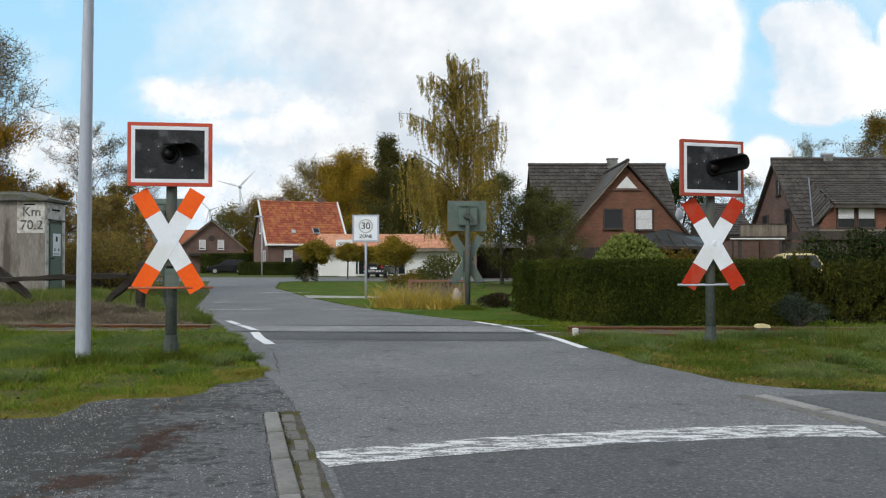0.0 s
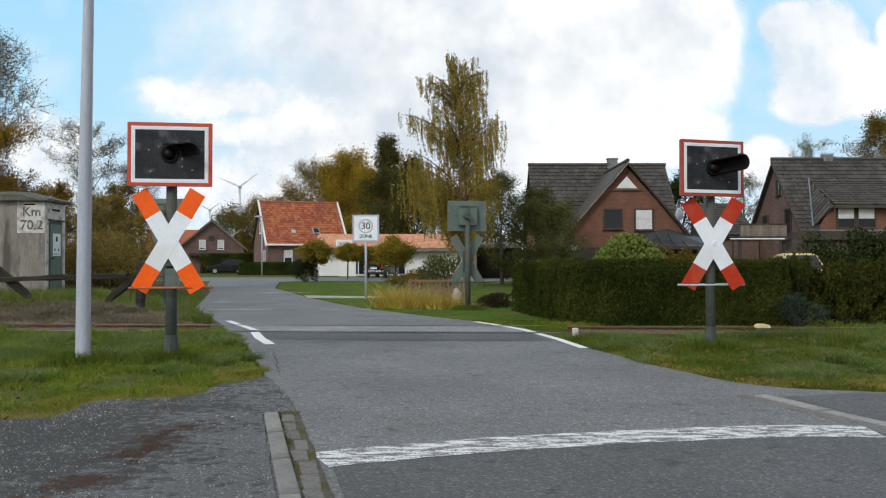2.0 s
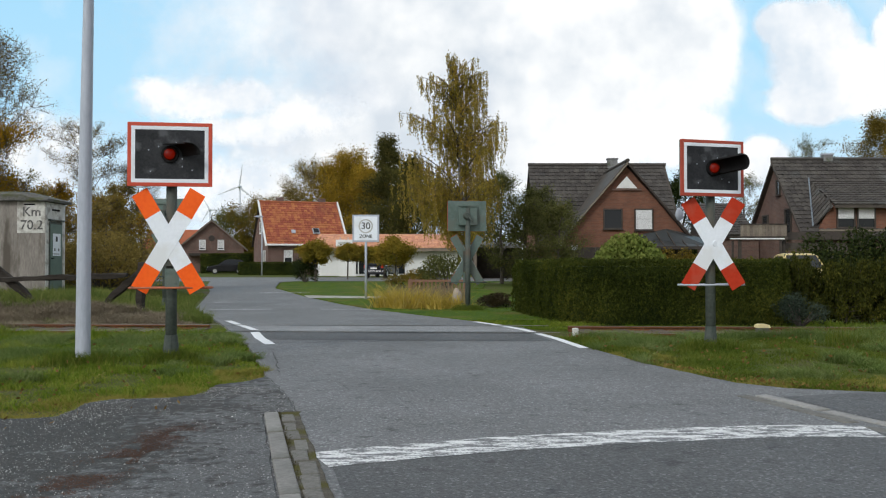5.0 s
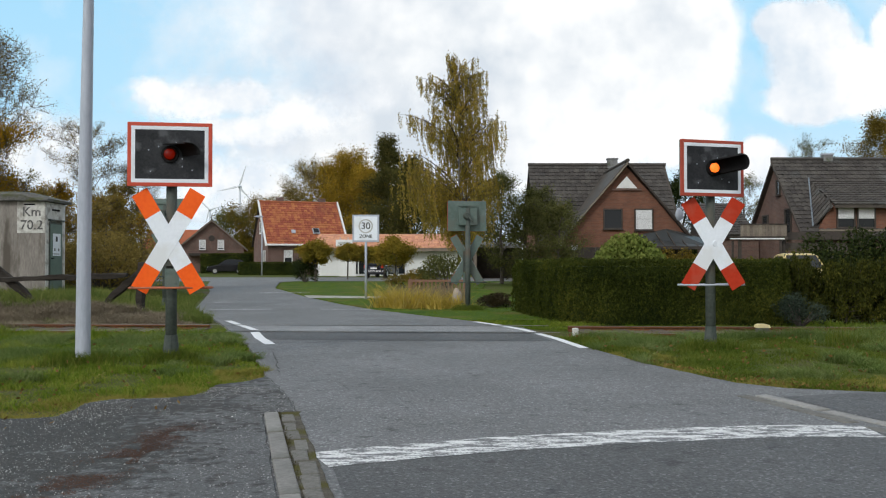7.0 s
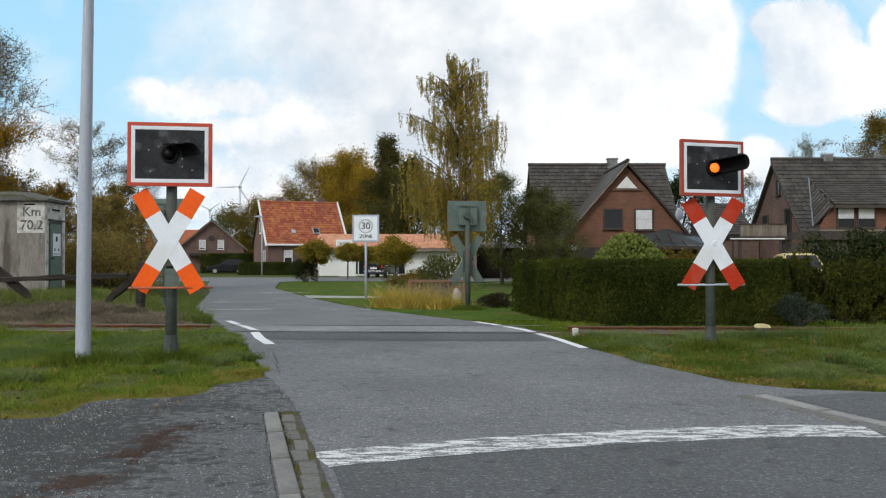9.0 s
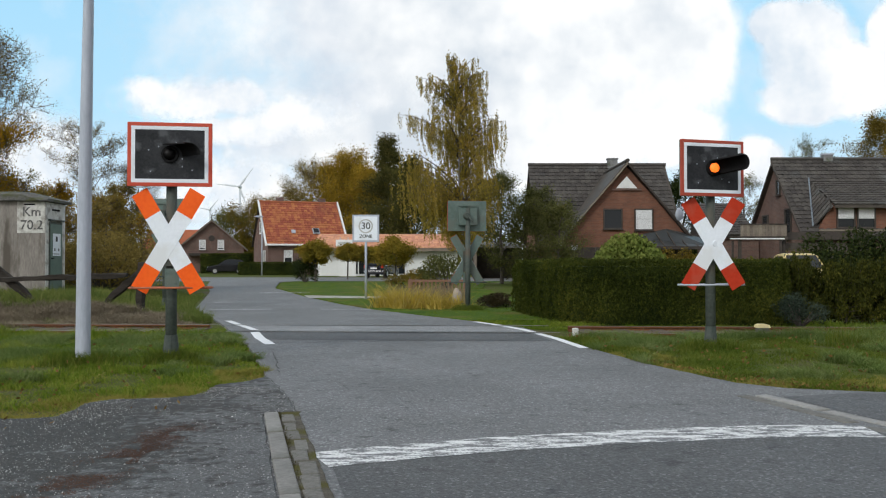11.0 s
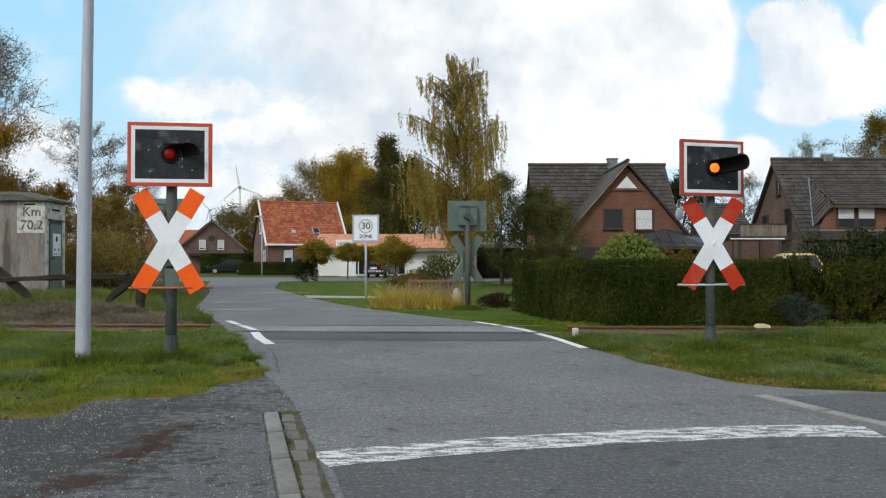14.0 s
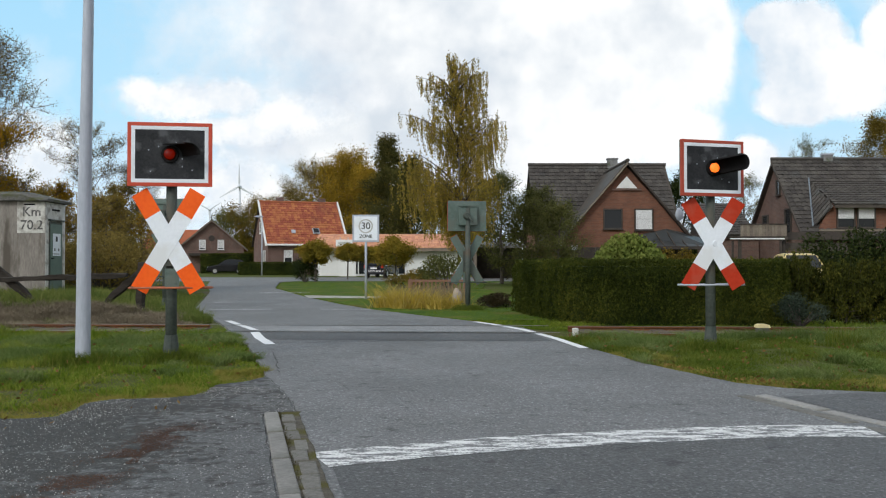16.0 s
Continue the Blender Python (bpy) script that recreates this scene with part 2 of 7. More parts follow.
M["railhead"] = mat("worn_rail_head", (0.20, 0.17, 0.15), (0.32, 0.29, 0.27), 5, 0.5, 0.1, metal=0.6)
M["sleeper"] = mat("sleeper_wood", (0.06, 0.045, 0.035), (0.13, 0.10, 0.08), 4, 0.9, 0.6, vary=0.2)
M["ballast"] = mat("ballast", (0.10, 0.08, 0.06), (0.24, 0.20, 0.16), 9, 0.95, 1.0, fine=5, stain=(0.10, 0.11, 0.04), stain_scale=0.9, depth=0.04)
M["galv"] = mat("galvanised_steel", (0.36, 0.39, 0.45), (0.46, 0.49, 0.56), 2.5, 0.5, 0.05, stretch=(3, 3, 0.6))
M["post"] = mat("weathered_green_post", (0.045, 0.058, 0.050), (0.090, 0.105, 0.092), 5, 0.7, 0.2, stain=(0.095, 0.08, 0.06), stain_scale=2.2)
M["green_back"] = mat("grey_green_paint", (0.085, 0.125, 0.108), (0.14, 0.185, 0.165), 3, 0.6, 0.1, stain=(0.12, 0.14, 0.12), stain_scale=2.5)
M["orange"] = mat("fluorescent_orange", (0.88, 0.105, 0.006), (0.96, 0.135, 0.010), 4, 0.5, 0.04, spec=0.2)
M["red"] = mat("faded_red", (0.42, 0.034, 0.012), (0.50, 0.046, 0.018), 4, 0.6, 0.06, spec=0.12, stain=(0.44, 0.065, 0.035), stain_scale=3)
M["hoop_rust"] = mat("faded_hoop_paint", (0.34, 0.10, 0.045), (0.46, 0.15, 0.075), 9, 0.7, 0.1, stain=(0.25, 0.11, 0.07), stain_scale=7)
M["white"] = mat("white_enamel", (0.76, 0.80, 0.86), (0.84, 0.88, 0.94), 4, 0.45, 0.04, stain=(0.72, 0.74, 0.76), stain_scale=2.0)
M["board"] = mat("black_board", (0.014, 0.015, 0.017), (0.034, 0.036, 0.040), 7, 0.55, 0.08, stain=(0.085, 0.088, 0.095), stain_scale=6, stain_at=(0.54, 0.68), spec=0.2)
M["hood"] = mat("black_hood", (0.005, 0.005, 0.0055), (0.010, 0.010, 0.0105), 10, 0.7, 0.1, spec=0.12)
M["frame_red"] = mat("border_red", (0.50, 0.055, 0.024), (0.60, 0.085, 0.04), 5, 0.5, 0.05)
M["dull_border"] = mat("dull_border_red", (0.34, 0.052, 0.028), (0.43, 0.075, 0.042), 5, 0.6, 0.05)
M["concrete"] = mat("hut_concrete", (0.165, 0.148, 0.132), (0.29, 0.262, 0.235), 2.2, 0.9, 0.4, stain=(0.10, 0.085, 0.07), stain_scale=1.3, stretch=(2, 2, 0.5))
M["plaster"] = mat("old_white_paint", (0.50, 0.49, 0.46), (0.66, 0.65, 0.61), 5, 0.85, 0.2, stain=(0.33, 0.31, 0.28), stain_scale=4)
M["roof_felt"] = mat("hut_roof", (0.16, 0.16, 0.16), (0.27, 0.27, 0.27), 3, 0.9, 0.5, stain=(0.10, 0.11, 0.07), stain_scale=2)
M["hut_roof"] = mat("mossy_hut_roof", (0.075, 0.073, 0.066), (0.16, 0.155, 0.145), 4, 0.95, 0.7, stain=(0.09, 0.095, 0.05), stain_scale=3, depth=0.03)
M["door_green"] = mat("green_door", (0.10, 0.15, 0.125), (0.15, 0.20, 0.17), 3, 0.6, 0.1)
M["oldwood"] = mat("tarred_timber", (0.010, 0.008, 0.006), (0.045, 0.036, 0.028), 4, 0.95, 0.7, stretch=(0.6, 5, 5))
M["black_text"] = mat("black_paint", (0.02, 0.02, 0.02), (0.04, 0.04, 0.04), 12, 0.7, 0.05)
M["brick_brown"] = brick_mat("brown_brick", (0.205, 0.082, 0.046), (0.15, 0.060, 0.036), (0.15, 0.095, 0.07))
M["brick_dark"] = brick_mat("dark_brick", (0.16, 0.085, 0.065), (0.115, 0.065, 0.052), (0.17, 0.14, 0.12))
M["brick_red"] = brick_mat("old_red_brick", (0.165, 0.085, 0.064), (0.115, 0.060, 0.048), (0.20, 0.165, 0.145))
M["tile_dark"] = mat("dark_roof_tile", (0.042, 0.037, 0.033), (0.078, 0.069, 0.061), 1.4, 0.75, 0.2, vary=0.25, per="island", stain=(0.10, 0.10, 0.095), stain_scale=0.6, stain_at=(0.6, 0.72))
M["tile_red"] = mat("red_roof_tile", (0.30, 0.085, 0.038), (0.385, 0.122, 0.056), 1.2, 0.8, 0.2, vary=0.22, per="island", stain=(0.21, 0.068, 0.038), stain_scale=0.35, stain_at=(0.5, 0.75))
M["tile_pale"] = mat("pale_orange_tile", (0.55, 0.27, 0.16), (0.66, 0.35, 0.22), 1.2, 0.8, 0.2, vary=0.12, per="island")
M["wood_dark"] = mat("dark_stained_wood", (0.035, 0.028, 0.024), (0.075, 0.06, 0.05), 3, 0.7, 0.2, vary=0.2)
M["wood_grey"] = mat("weathered_boards", (0.14, 0.115, 0.09), (0.24, 0.20, 0.16), 3, 0.85, 0.3, vary=0.2)
M["trim_white"] = mat("white_trim", (0.70, 0.70, 0.69), (0.80, 0.80, 0.79), 3, 0.5, 0.03)
M["shutter"] = mat("white_shutter", (0.66, 0.66, 0.66), (0.74, 0.74, 0.74), 3, 0.5, 0.03)
M["pane"] = glass_mat("window_pane", (0.018, 0.02, 0.022))
M["car_black"] = mat("black_car_paint", (0.010, 0.010, 0.012), (0.014, 0.014, 0.016), 3, 0.12, 0, spec=0.35)
M["car_dark"] = mat("dark_blue_car_paint", (0.012, 0.014, 0.022), (0.02, 0.022, 0.03), 3, 0.2, 0, spec=0.7)
M["car_yellow"] = mat("yellow_van_paint", (0.62, 0.46, 0.16), (0.72, 0.55, 0.22), 3, 0.3, 0, spec=0.6)
M["tyre"] = mat("tyre_rubber", (0.012, 0.012, 0.012), (0.025, 0.025, 0.025), 8, 0.9, 0.2)
M["rim"] = mat("alloy_rim", (0.45, 0.45, 0.46), (0.6, 0.6, 0.61), 5, 0.35, 0, metal=0.7)
M["stone"] = mat("boulder", (0.28, 0.23, 0.19), (0.42, 0.36, 0.30), 5, 0.9, 0.6)
M["lattice"] = mat("red_brown_lattice", (0.17, 0.085, 0.055), (0.26, 0.14, 0.09), 4, 0.8, 0.3)
M["path"] = mat("pale_paving", (0.32, 0.30, 0.27), (0.45, 0.43, 0.39), 3, 0.9, 0.3, fine=10)
M["turbine"] = mat("turbine_white", (0.62, 0.65, 0.70), (0.68, 0.71, 0.75), 0.05, 0.5, 0)
M["yellow_box"] = mat("cream_yellow_plastic", (0.66, 0.56, 0.28), (0.76, 0.66, 0.38), 8, 0.6, 0.1)
M["bark"] = mat("bark", (0.05, 0.042, 0.035), (0.12, 0.10, 0.085), 6, 0.95, 0.7, stretch=(1, 1, 0.3))
M["twig_bark"] = mat("twig_bark", (0.10, 0.08, 0.062), (0.20, 0.165, 0.13), 6, 0.9, 0.2)
M["birch_bark"] = mat("birch_bark", (0.10, 0.09, 0.08), (0.38, 0.36, 0.33), 3, 0.85, 0.4, stretch=(1, 1, 3))
M["dry"] = leaf_mat("dry_grass", (0.22, 0.16, 0.10), (0.32, 0.25, 0.15), (0.16, 0.15, 0.06))
M["blade"] = leaf_mat("grass_blades", (0.05, 0.105, 0.009), (0.15, 0.215, 0.021), (0.33, 0.32, 0.065), through=0.3)
M["hedge_leaf"] = leaf_mat("hedge_leaves", (0.012, 0.020, 0.003), (0.042, 0.054, 0.007), (0.115, 0.115, 0.018), through=0.1)
M["thuja"] = leaf_mat("thuja_leaves", (0.010, 0.015, 0.003), (0.040, 0.046, 0.007), (0.125, 0.115, 0.018), through=0.1)
M["spruce_blue"] = leaf_mat("blue_spruce_needles", (0.012, 0.020, 0.012), (0.030, 0.044, 0.030), (0.085, 0.105, 0.080), through=0.05)
M["birch_leaf"] = leaf_mat("birch_leaves", (0.17, 0.155, 0.03), (0.35, 0.265, 0.045), (0.55, 0.37, 0.07), through=0.45)
M["yellow_leaf"] = leaf_mat("autumn_leaves", (0.15, 0.115, 0.012), (0.31, 0.18, 0.014), (0.48, 0.25, 0.018), through=0.35)
M["green_leaf"] = leaf_mat("late_green_leaves", (0.05, 0.062, 0.010), (0.11, 0.11, 0.017), (0.20, 0.165, 0.026), through=0.3)
# leaves of dark shrubs and trees; also colours in the shade inside hedges
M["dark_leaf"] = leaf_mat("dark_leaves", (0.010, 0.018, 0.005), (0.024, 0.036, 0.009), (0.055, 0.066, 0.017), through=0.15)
M["globe_leaf"] = leaf_mat("globe_tree_leaves", (0.12, 0.125, 0.02), (0.24, 0.18, 0.025), (0.40, 0.26, 0.03), through=0.3)
M["bush_leaf"] = leaf_mat("pale_bush_leaves", (0.10, 0.145, 0.03), (0.18, 0.22, 0.05), (0.28, 0.29, 0.08), through=0.3)
M["brown_leaf"] = leaf_mat("brown_undergrowth", (0.085, 0.07, 0.015), (0.18, 0.13, 0.024), (0.30, 0.20, 0.034), through=0.25)
M["dusk_leaf"] = leaf_mat("dark_brown_leaves", (0.02, 0.017, 0.010), (0.05, 0.038, 0.02), (0.10, 0.075, 0.035), through=0.1)
M["apple_leaf"] = leaf_mat("fruit_tree_leaves", (0.045, 0.055, 0.016), (0.115, 0.122, 0.038), (0.24, 0.22, 0.075), through=0.3)
M["ochre_leaf"] = leaf_mat("ochre_leaves", (0.13, 0.105, 0.034), (0.26, 0.195, 0.055), (0.42, 0.31, 0.085), through=0.42)
M["pine_leaf"] = leaf_mat("pine_needles", (0.034, 0.036, 0.012), (0.080, 0.078, 0.022), (0.17, 0.145, 0.036), through=0.25)
M["gold_leaf"] = leaf_mat("golden_leaves", (0.15, 0.12, 0.016), (0.33, 0.22, 0.024), (0.52, 0.32, 0.036), through=0.35)
M["moss"] = leaf_mat("joint_moss", (0.04, 0.042, 0.016), (0.075, 0.066, 0.03), (0.12, 0.10, 0.055), through=0.1)
M["reed"] = leaf_mat("yellow_reed", (0.30, 0.24, 0.04), (0.52, 0.38, 0.07), (0.62, 0.50, 0.18), through=0.3)


# ---- building helpers ----
def grain(x, y, seed=0.0):
    """Smooth noise from -1 to 1 over arrays of places."""
    x, y = np.asarray(x, float) + seed * 17.3, np.asarray(y, float) - seed * 9.7
    i, j = np.floor(x), np.floor(y)
    u, v = x - i, y - j
    u, v = u * u * (3 - 2 * u), v * v * (3 - 2 * v)

    def at(a, b):
        s = np.sin(a * 127.1 + b * 311.7) * 43758.5453
        return (s - np.floor(s)) * 2 - 1

    return (at(i, j) * (1 - u) + at(i + 1, j) * u) * (1 - v) + (at(i, j + 1) * (1 - u) + at(i + 1, j + 1) * u) * v



def thing(name, label, category, x=0.0, y=0.0, z=0.0, rz=0.0, group="", kind=""):
    ob = new(name)
    ob.empty_display_size = 0.2
    ob.matrix_basis = pose(x, y, z, 0, 0, rz)
    return tagged(ob, label, category, group, kind)


def part(name, bm, material, parent=None, label="", smooth=False):
    me = bpy.data.meshes.new(name)
    if smooth:
        for f in bm.faces:
            f.smooth = len(f.verts) <= 4
    bm.normal_update()
    bm.to_mesh(me)
    bm.free()
    return mesh_part(name, me, material, parent, label)


def mesh_part(name, me, material, parent=None, label=""):
    if not me.materials:
        me.materials.append(material)
    ob = new(name, me)
    ob.parent = parent
    if label:
        ob["label"] = label
    return ob


def raw(name, verts, faces, material, parent=None, label=""):
    me = bpy.data.meshes.new(name)
    me.from_pydata(verts, [], faces)
    me.update()
    return mesh_part(name, me, material, parent, label)


def add_box(bm, c, s, rot=None, bevel=0.0):
    b2 = bmesh.new()
    bmesh.ops.create_cube(b2, size=1.0, matrix=Matrix.Diagonal((*s, 1)))
    if bevel:
        bmesh.ops.bevel(b2, geom=b2.edges[:], offset=bevel, segments=2, affect="EDGES", profile=0.6)
    m = Matrix.Translation(c) @ (rot.to_4x4() if rot else Matrix.Identity(4))
    bmesh.ops.transform(b2, matrix=m, verts=b2.verts)
    join(bm, b2)
    return bm


def join(bm, b2):
    tmp = bpy.data.meshes.new("tmp")
    b2.to_mesh(tmp)
    b2.free()
    bm.from_mesh(tmp)
    bpy.data.meshes.remove(tmp)


def box(c, s, rot=None, bevel=0.0):
    return add_box(bmesh.new(), c, s, rot, bevel)


def add_rod(bm, p0, p1, r0, r1=None, seg=10):
    p0, p1 = Vector(p0), Vector(p1)
    r1 = r0 if r1 is None else r1
    d = p1 - p0
    b2 = bmesh.new()
    bmesh.ops.create_cone(b2, cap_ends=True, segments=seg, radius1=r0, radius2=max(r1, 1e-4), depth=d.length)
    m = Matrix.Translation((p0 + p1) / 2) @ d.to_track_quat("Z", "Y").to_matrix().to_4x4()
    bmesh.ops.transform(b2, matrix=m, verts=b2.verts)
    join(bm, b2)
    return bm


def rod(p0, p1, r0, r1=None, seg=12):
    return add_rod(bmesh.new(), p0, p1, r0, r1, seg)


def prism(poly, axis, a, b):
    """A flat outline pushed along an axis from a to b. axis y: outline in x, z; axis x: outline in y, z; axis z: in x, y."""
    bm = bmesh.new()
    put = {"y": lambda p, k: (p[0], k, p[1]), "x": lambda p, k: (k, p[0], p[1]), "z": lambda p, k: (p[0], p[1], k)}[axis]
    lo, hi = [bm.verts.new(put(p, a)) for p in poly], [bm.verts.new(put(p, b)) for p in poly]
    bm.faces.new(lo), bm.faces.new(hi[::-1])
    for i in range(len(poly)):
        j = (i + 1) % len(poly)
        bm.faces.new((lo[j], lo[i], hi[i], hi[j]))
    bmesh.ops.recalc_face_normals(bm, faces=bm.faces[:])
    return bm


def ball(c, r, squash=(1, 1, 1), sub=2, rough=0.0, seed=0):
    bm = bmesh.new()
    bmesh.ops.create_icosphere(bm, subdivisions=sub, radius=1.0)
    for v in bm.verts:
        k = 1 + rough * noise.noise(v.co * 1.7 + Vector((seed, 0, 0)))
        v.co = Vector((v.co.x * squash[0], v.co.y * squash[1], v.co.z * squash[2])) * r * k + Vector(c)
    return bm


def letters(name, body, size, m, material, parent, label="", bold=0.012):
    """Raised lettering in the built-in font, as a mesh."""
    cu = bpy.data.curves.new(name, "FONT")
    cu.offset = bold * size
    cu.body, cu.size, cu.extrude, cu.align_x, cu.align_y = body, size, 0.002, "CENTER", "CENTER"
    tmp = bpy.data.objects.new("tmp", cu)
    scene.collection.objects.link(tmp)
    me = bpy.data.meshes.new_from_object(tmp.evaluated_get(bpy.context.evaluated_depsgraph_get()))
    bpy.data.objects.remove(tmp)
    bpy.data.curves.remove(cu)
    me.transform(m)
    return mesh_part(name, me, material, parent, label)


def leaves(name, pts, size, material, parent, rng, hang=0.0, slim=0.55, label=""):
    """A crown as many small folded leaves round the given places. hang pulls the leaves' length downwards."""
    pts = np.asarray(pts, float)
    n = len(pts)
    a = rng.normal(size=(n, 3))
    a[:, 2] -= hang * 3
    a /= np.linalg.norm(a, axis=1)[:, None]
    b = np.cross(a, rng.normal(size=(n, 3)))
    b /= np.linalg.norm(b, axis=1)[:, None] + 1e-9
    s = size * rng.uniform(0.6, 1.35, n)[:, None]
    v = np.stack([pts - a * s * 0.5, pts + b * s * slim * 0.5, pts + a * s * 0.5, pts - b * s * slim * 0.5], axis=1).reshape(-1, 3)
    me = bpy.data.meshes.new(name)
    me.vertices.add(4 * n), me.loops.add(4 * n), me.polygons.add(n)
    me.vertices.foreach_set("co", v.ravel())
    me.loops.foreach_set("vertex_index", np.arange(4 * n))
    me.polygons.foreach_set("loop_start", np.arange(0, 4 * n, 4))
    me.update(calc_edges=True)
    return mesh_part(name, me, material, parent, label)


def blades(name, base, height, width, lean, material, parent, rng, label=""):
    """Grass: bent blades of two faces each."""
    base = np.asarray(base, float)
    n = len(base)
    ang = rng.uniform(0, 2 * np.pi, n)
    side = np.stack([np.cos(ang), np.sin(ang), 0 * ang], 1) * (width * rng.uniform(0.6, 1.3, n))[:, None]
    off = rng.normal(size=(n, 3)) * lean
    off[:, 2] = 0
    h = np.asarray(height * rng.uniform(0.45, 1.25, n))[:, None]
    up = np.array([[0, 0, 1.0]])
    mid, tip = base + up * h * 0.55 + off * h * 0.35, base + up * h + off * h * 1.1
    v = np.stack([base - side, base + side, mid + side * 0.75, mid - side * 0.75, tip], axis=1).reshape(-1, 3)
    k = np.arange(n) * 5
    faces = np.empty((n, 7), int)
    for i, o in enumerate((0, 1, 2, 3, 3, 2, 4)):
        faces[:, i] = k + o
    me = bpy.data.meshes.new(name)
    me.vertices.add(5 * n), me.loops.add(7 * n), me.polygons.add(2 * n)
    me.vertices.foreach_set("co", v.ravel())
    me.loops.foreach_set("vertex_index", faces.ravel())
    st = np.stack([np.arange(n) * 7, np.arange(n) * 7 + 4], 1).ravel()
    me.polygons.foreach_set("loop_start", st)
    me.update(calc_edges=True)
    return mesh_part(name, me, material, parent, label)


def limbs_mesh(name, segs, material, parent, seg=6):
    """Tapered tubes along (p0, p1, r0, r1) pieces, as one mesh."""
    v, f = [], []
    for p0, p1, r0, r1 in segs:
        p0, p1 = Vector(p0), Vector(p1)
        q = (p1 - p0).to_track_quat("Z", "Y")
        k = len(v)
        for c, r in ((p0, r0), (p1, r1)):
            for i in range(seg):
                a = 2 * math.pi * i / seg
                v.append(tuple(c + q @ Vector((math.cos(a) * r, math.sin(a) * r, 0))))
        f += [(k + i, k + (i + 1) % seg, k + seg + (i + 1) % seg, k + seg + i) for i in range(seg)]
    ob = raw(name, v, f, material, parent)
    ob.data.polygons.foreach_set("use_smooth", [True] * len(f))
    return ob


def grow(rng, height, spread, bare=0.25, limbs=16, twigs=6, up=0.6, shape=None, trunk_r=0.14):
    """The pieces of a tree: trunk, limbs and twigs, and the places of its twig ends."""
    segs, ends = [], []
    n = 9
    line = [Vector((0, 0, 0))]
    for i in range(n):
        line.append(line[-1] + Vector((rng.normal() * 0.03 * height / n * 3, rng.normal() * 0.03 * height / n * 3, height * 0.96 / n)))
    for i in range(n):
        k0, k1 = 1 - i / n, 1 - (i + 1) / n
        segs.append((line[i], line[i + 1], trunk_r * (0.12 + 0.88 * k0), trunk_r * (0.12 + 0.88 * k1)))
    for j in range(limbs):
        t = bare + (1 - bare) * (j + rng.uniform(0, 1)) / limbs * 0.97
        p = line[min(n - 1, int(t * n))].lerp(line[min(n, int(t * n) + 1)], t * n % 1)
        env = shape(t) if shape else math.sin(math.pi * min(1, (t - bare) / (1 - bare) * 0.82 + 0.16)) ** 0.8
        ln = spread * env * rng.uniform(0.65, 1.1)
        a = j * 2.4 + rng.normal() * 0.4
        d = Vector((math.cos(a), math.sin(a), up * rng.uniform(0.5, 1.3))).normalized()
        r = trunk_r * 0.42 * (1.1 - t)
        q, m = p, 4
        for i in range(m):
            d = (d + Vector((rng.normal(), rng.normal(), rng.normal() + 0.1)) * 0.16).normalized()
            q2 = q + d * ln / m
            segs.append((q, q2, max(0.006, r * (1 - i / m)), max(0.005, r * (1 - (i + 1) / m))))
            for _ in range(twigs if i else 1):
                e = (d + Vector((rng.normal(), rng.normal(), rng.normal() * 0.8 + 0.15)) * 0.75).normalized()
                tip = q2 + e * ln * rng.uniform(0.14, 0.34)
                segs.append((q2, tip, max(0.005, r * 0.22), 0.004))
                ends += [q2.lerp(tip, k) for k in (0.45, 0.75, 1.0)]
            q = q2
    return segs, np.array([tuple(e) for e in ends])


def tree(name, label, x, y, height, spread, leaf, seed, n_leaf=5000, size=0.09, fuzz=0.25, bark=None, z=0.0, hang=0.15, group="trees", sprays=0, **kw):
    """A tree of limbs and leaves; sprays adds that many fine bare twigs to each twig end."""
    rng = np.random.default_rng(seed)
    t = thing(name, label, "tree", x, y, z, group=group)
    segs, ends = grow(rng, height, spread, **kw)
    limbs_mesh("trunk", segs, bark or M["bark"], t)
    if sprays:
        fine, tips = [], []
        for e in ends:
            out = Vector((e[0] * 0.5, e[1] * 0.5, e[2] - height * 0.4)).normalized() * 0.45
            for _ in range(sprays):
                d = (out + Vector(rng.normal(size=3)) * 0.7).normalized()
                p0, p1 = Vector(e), Vector(e) + d * spread * rng.uniform(0.08, 0.22)
                fine.append((p0, p1, 0.006, 0.003))
                tips += [tuple(p0.lerp(p1, 0.6)), tuple(p1)]
        tagged(limbs_mesh("twig_spray", fine, M["twig_bark"], t, 3), kind="stuff")
        ends = np.array(tips)
    n_leaf = int(n_leaf * 3.2)
    pts = ends[rng.integers(0, len(ends), n_leaf)] + rng.normal(size=(n_leaf, 3)) * fuzz * (0.25 if sprays else 0.8)
    leaves("crown", pts, size * 0.72, leaf, t, rng, hang)
    return t


# ---- sky: far backdrop and drifting clouds ----
SKY_D = 1800.0
K = SKY_D / 1506.05


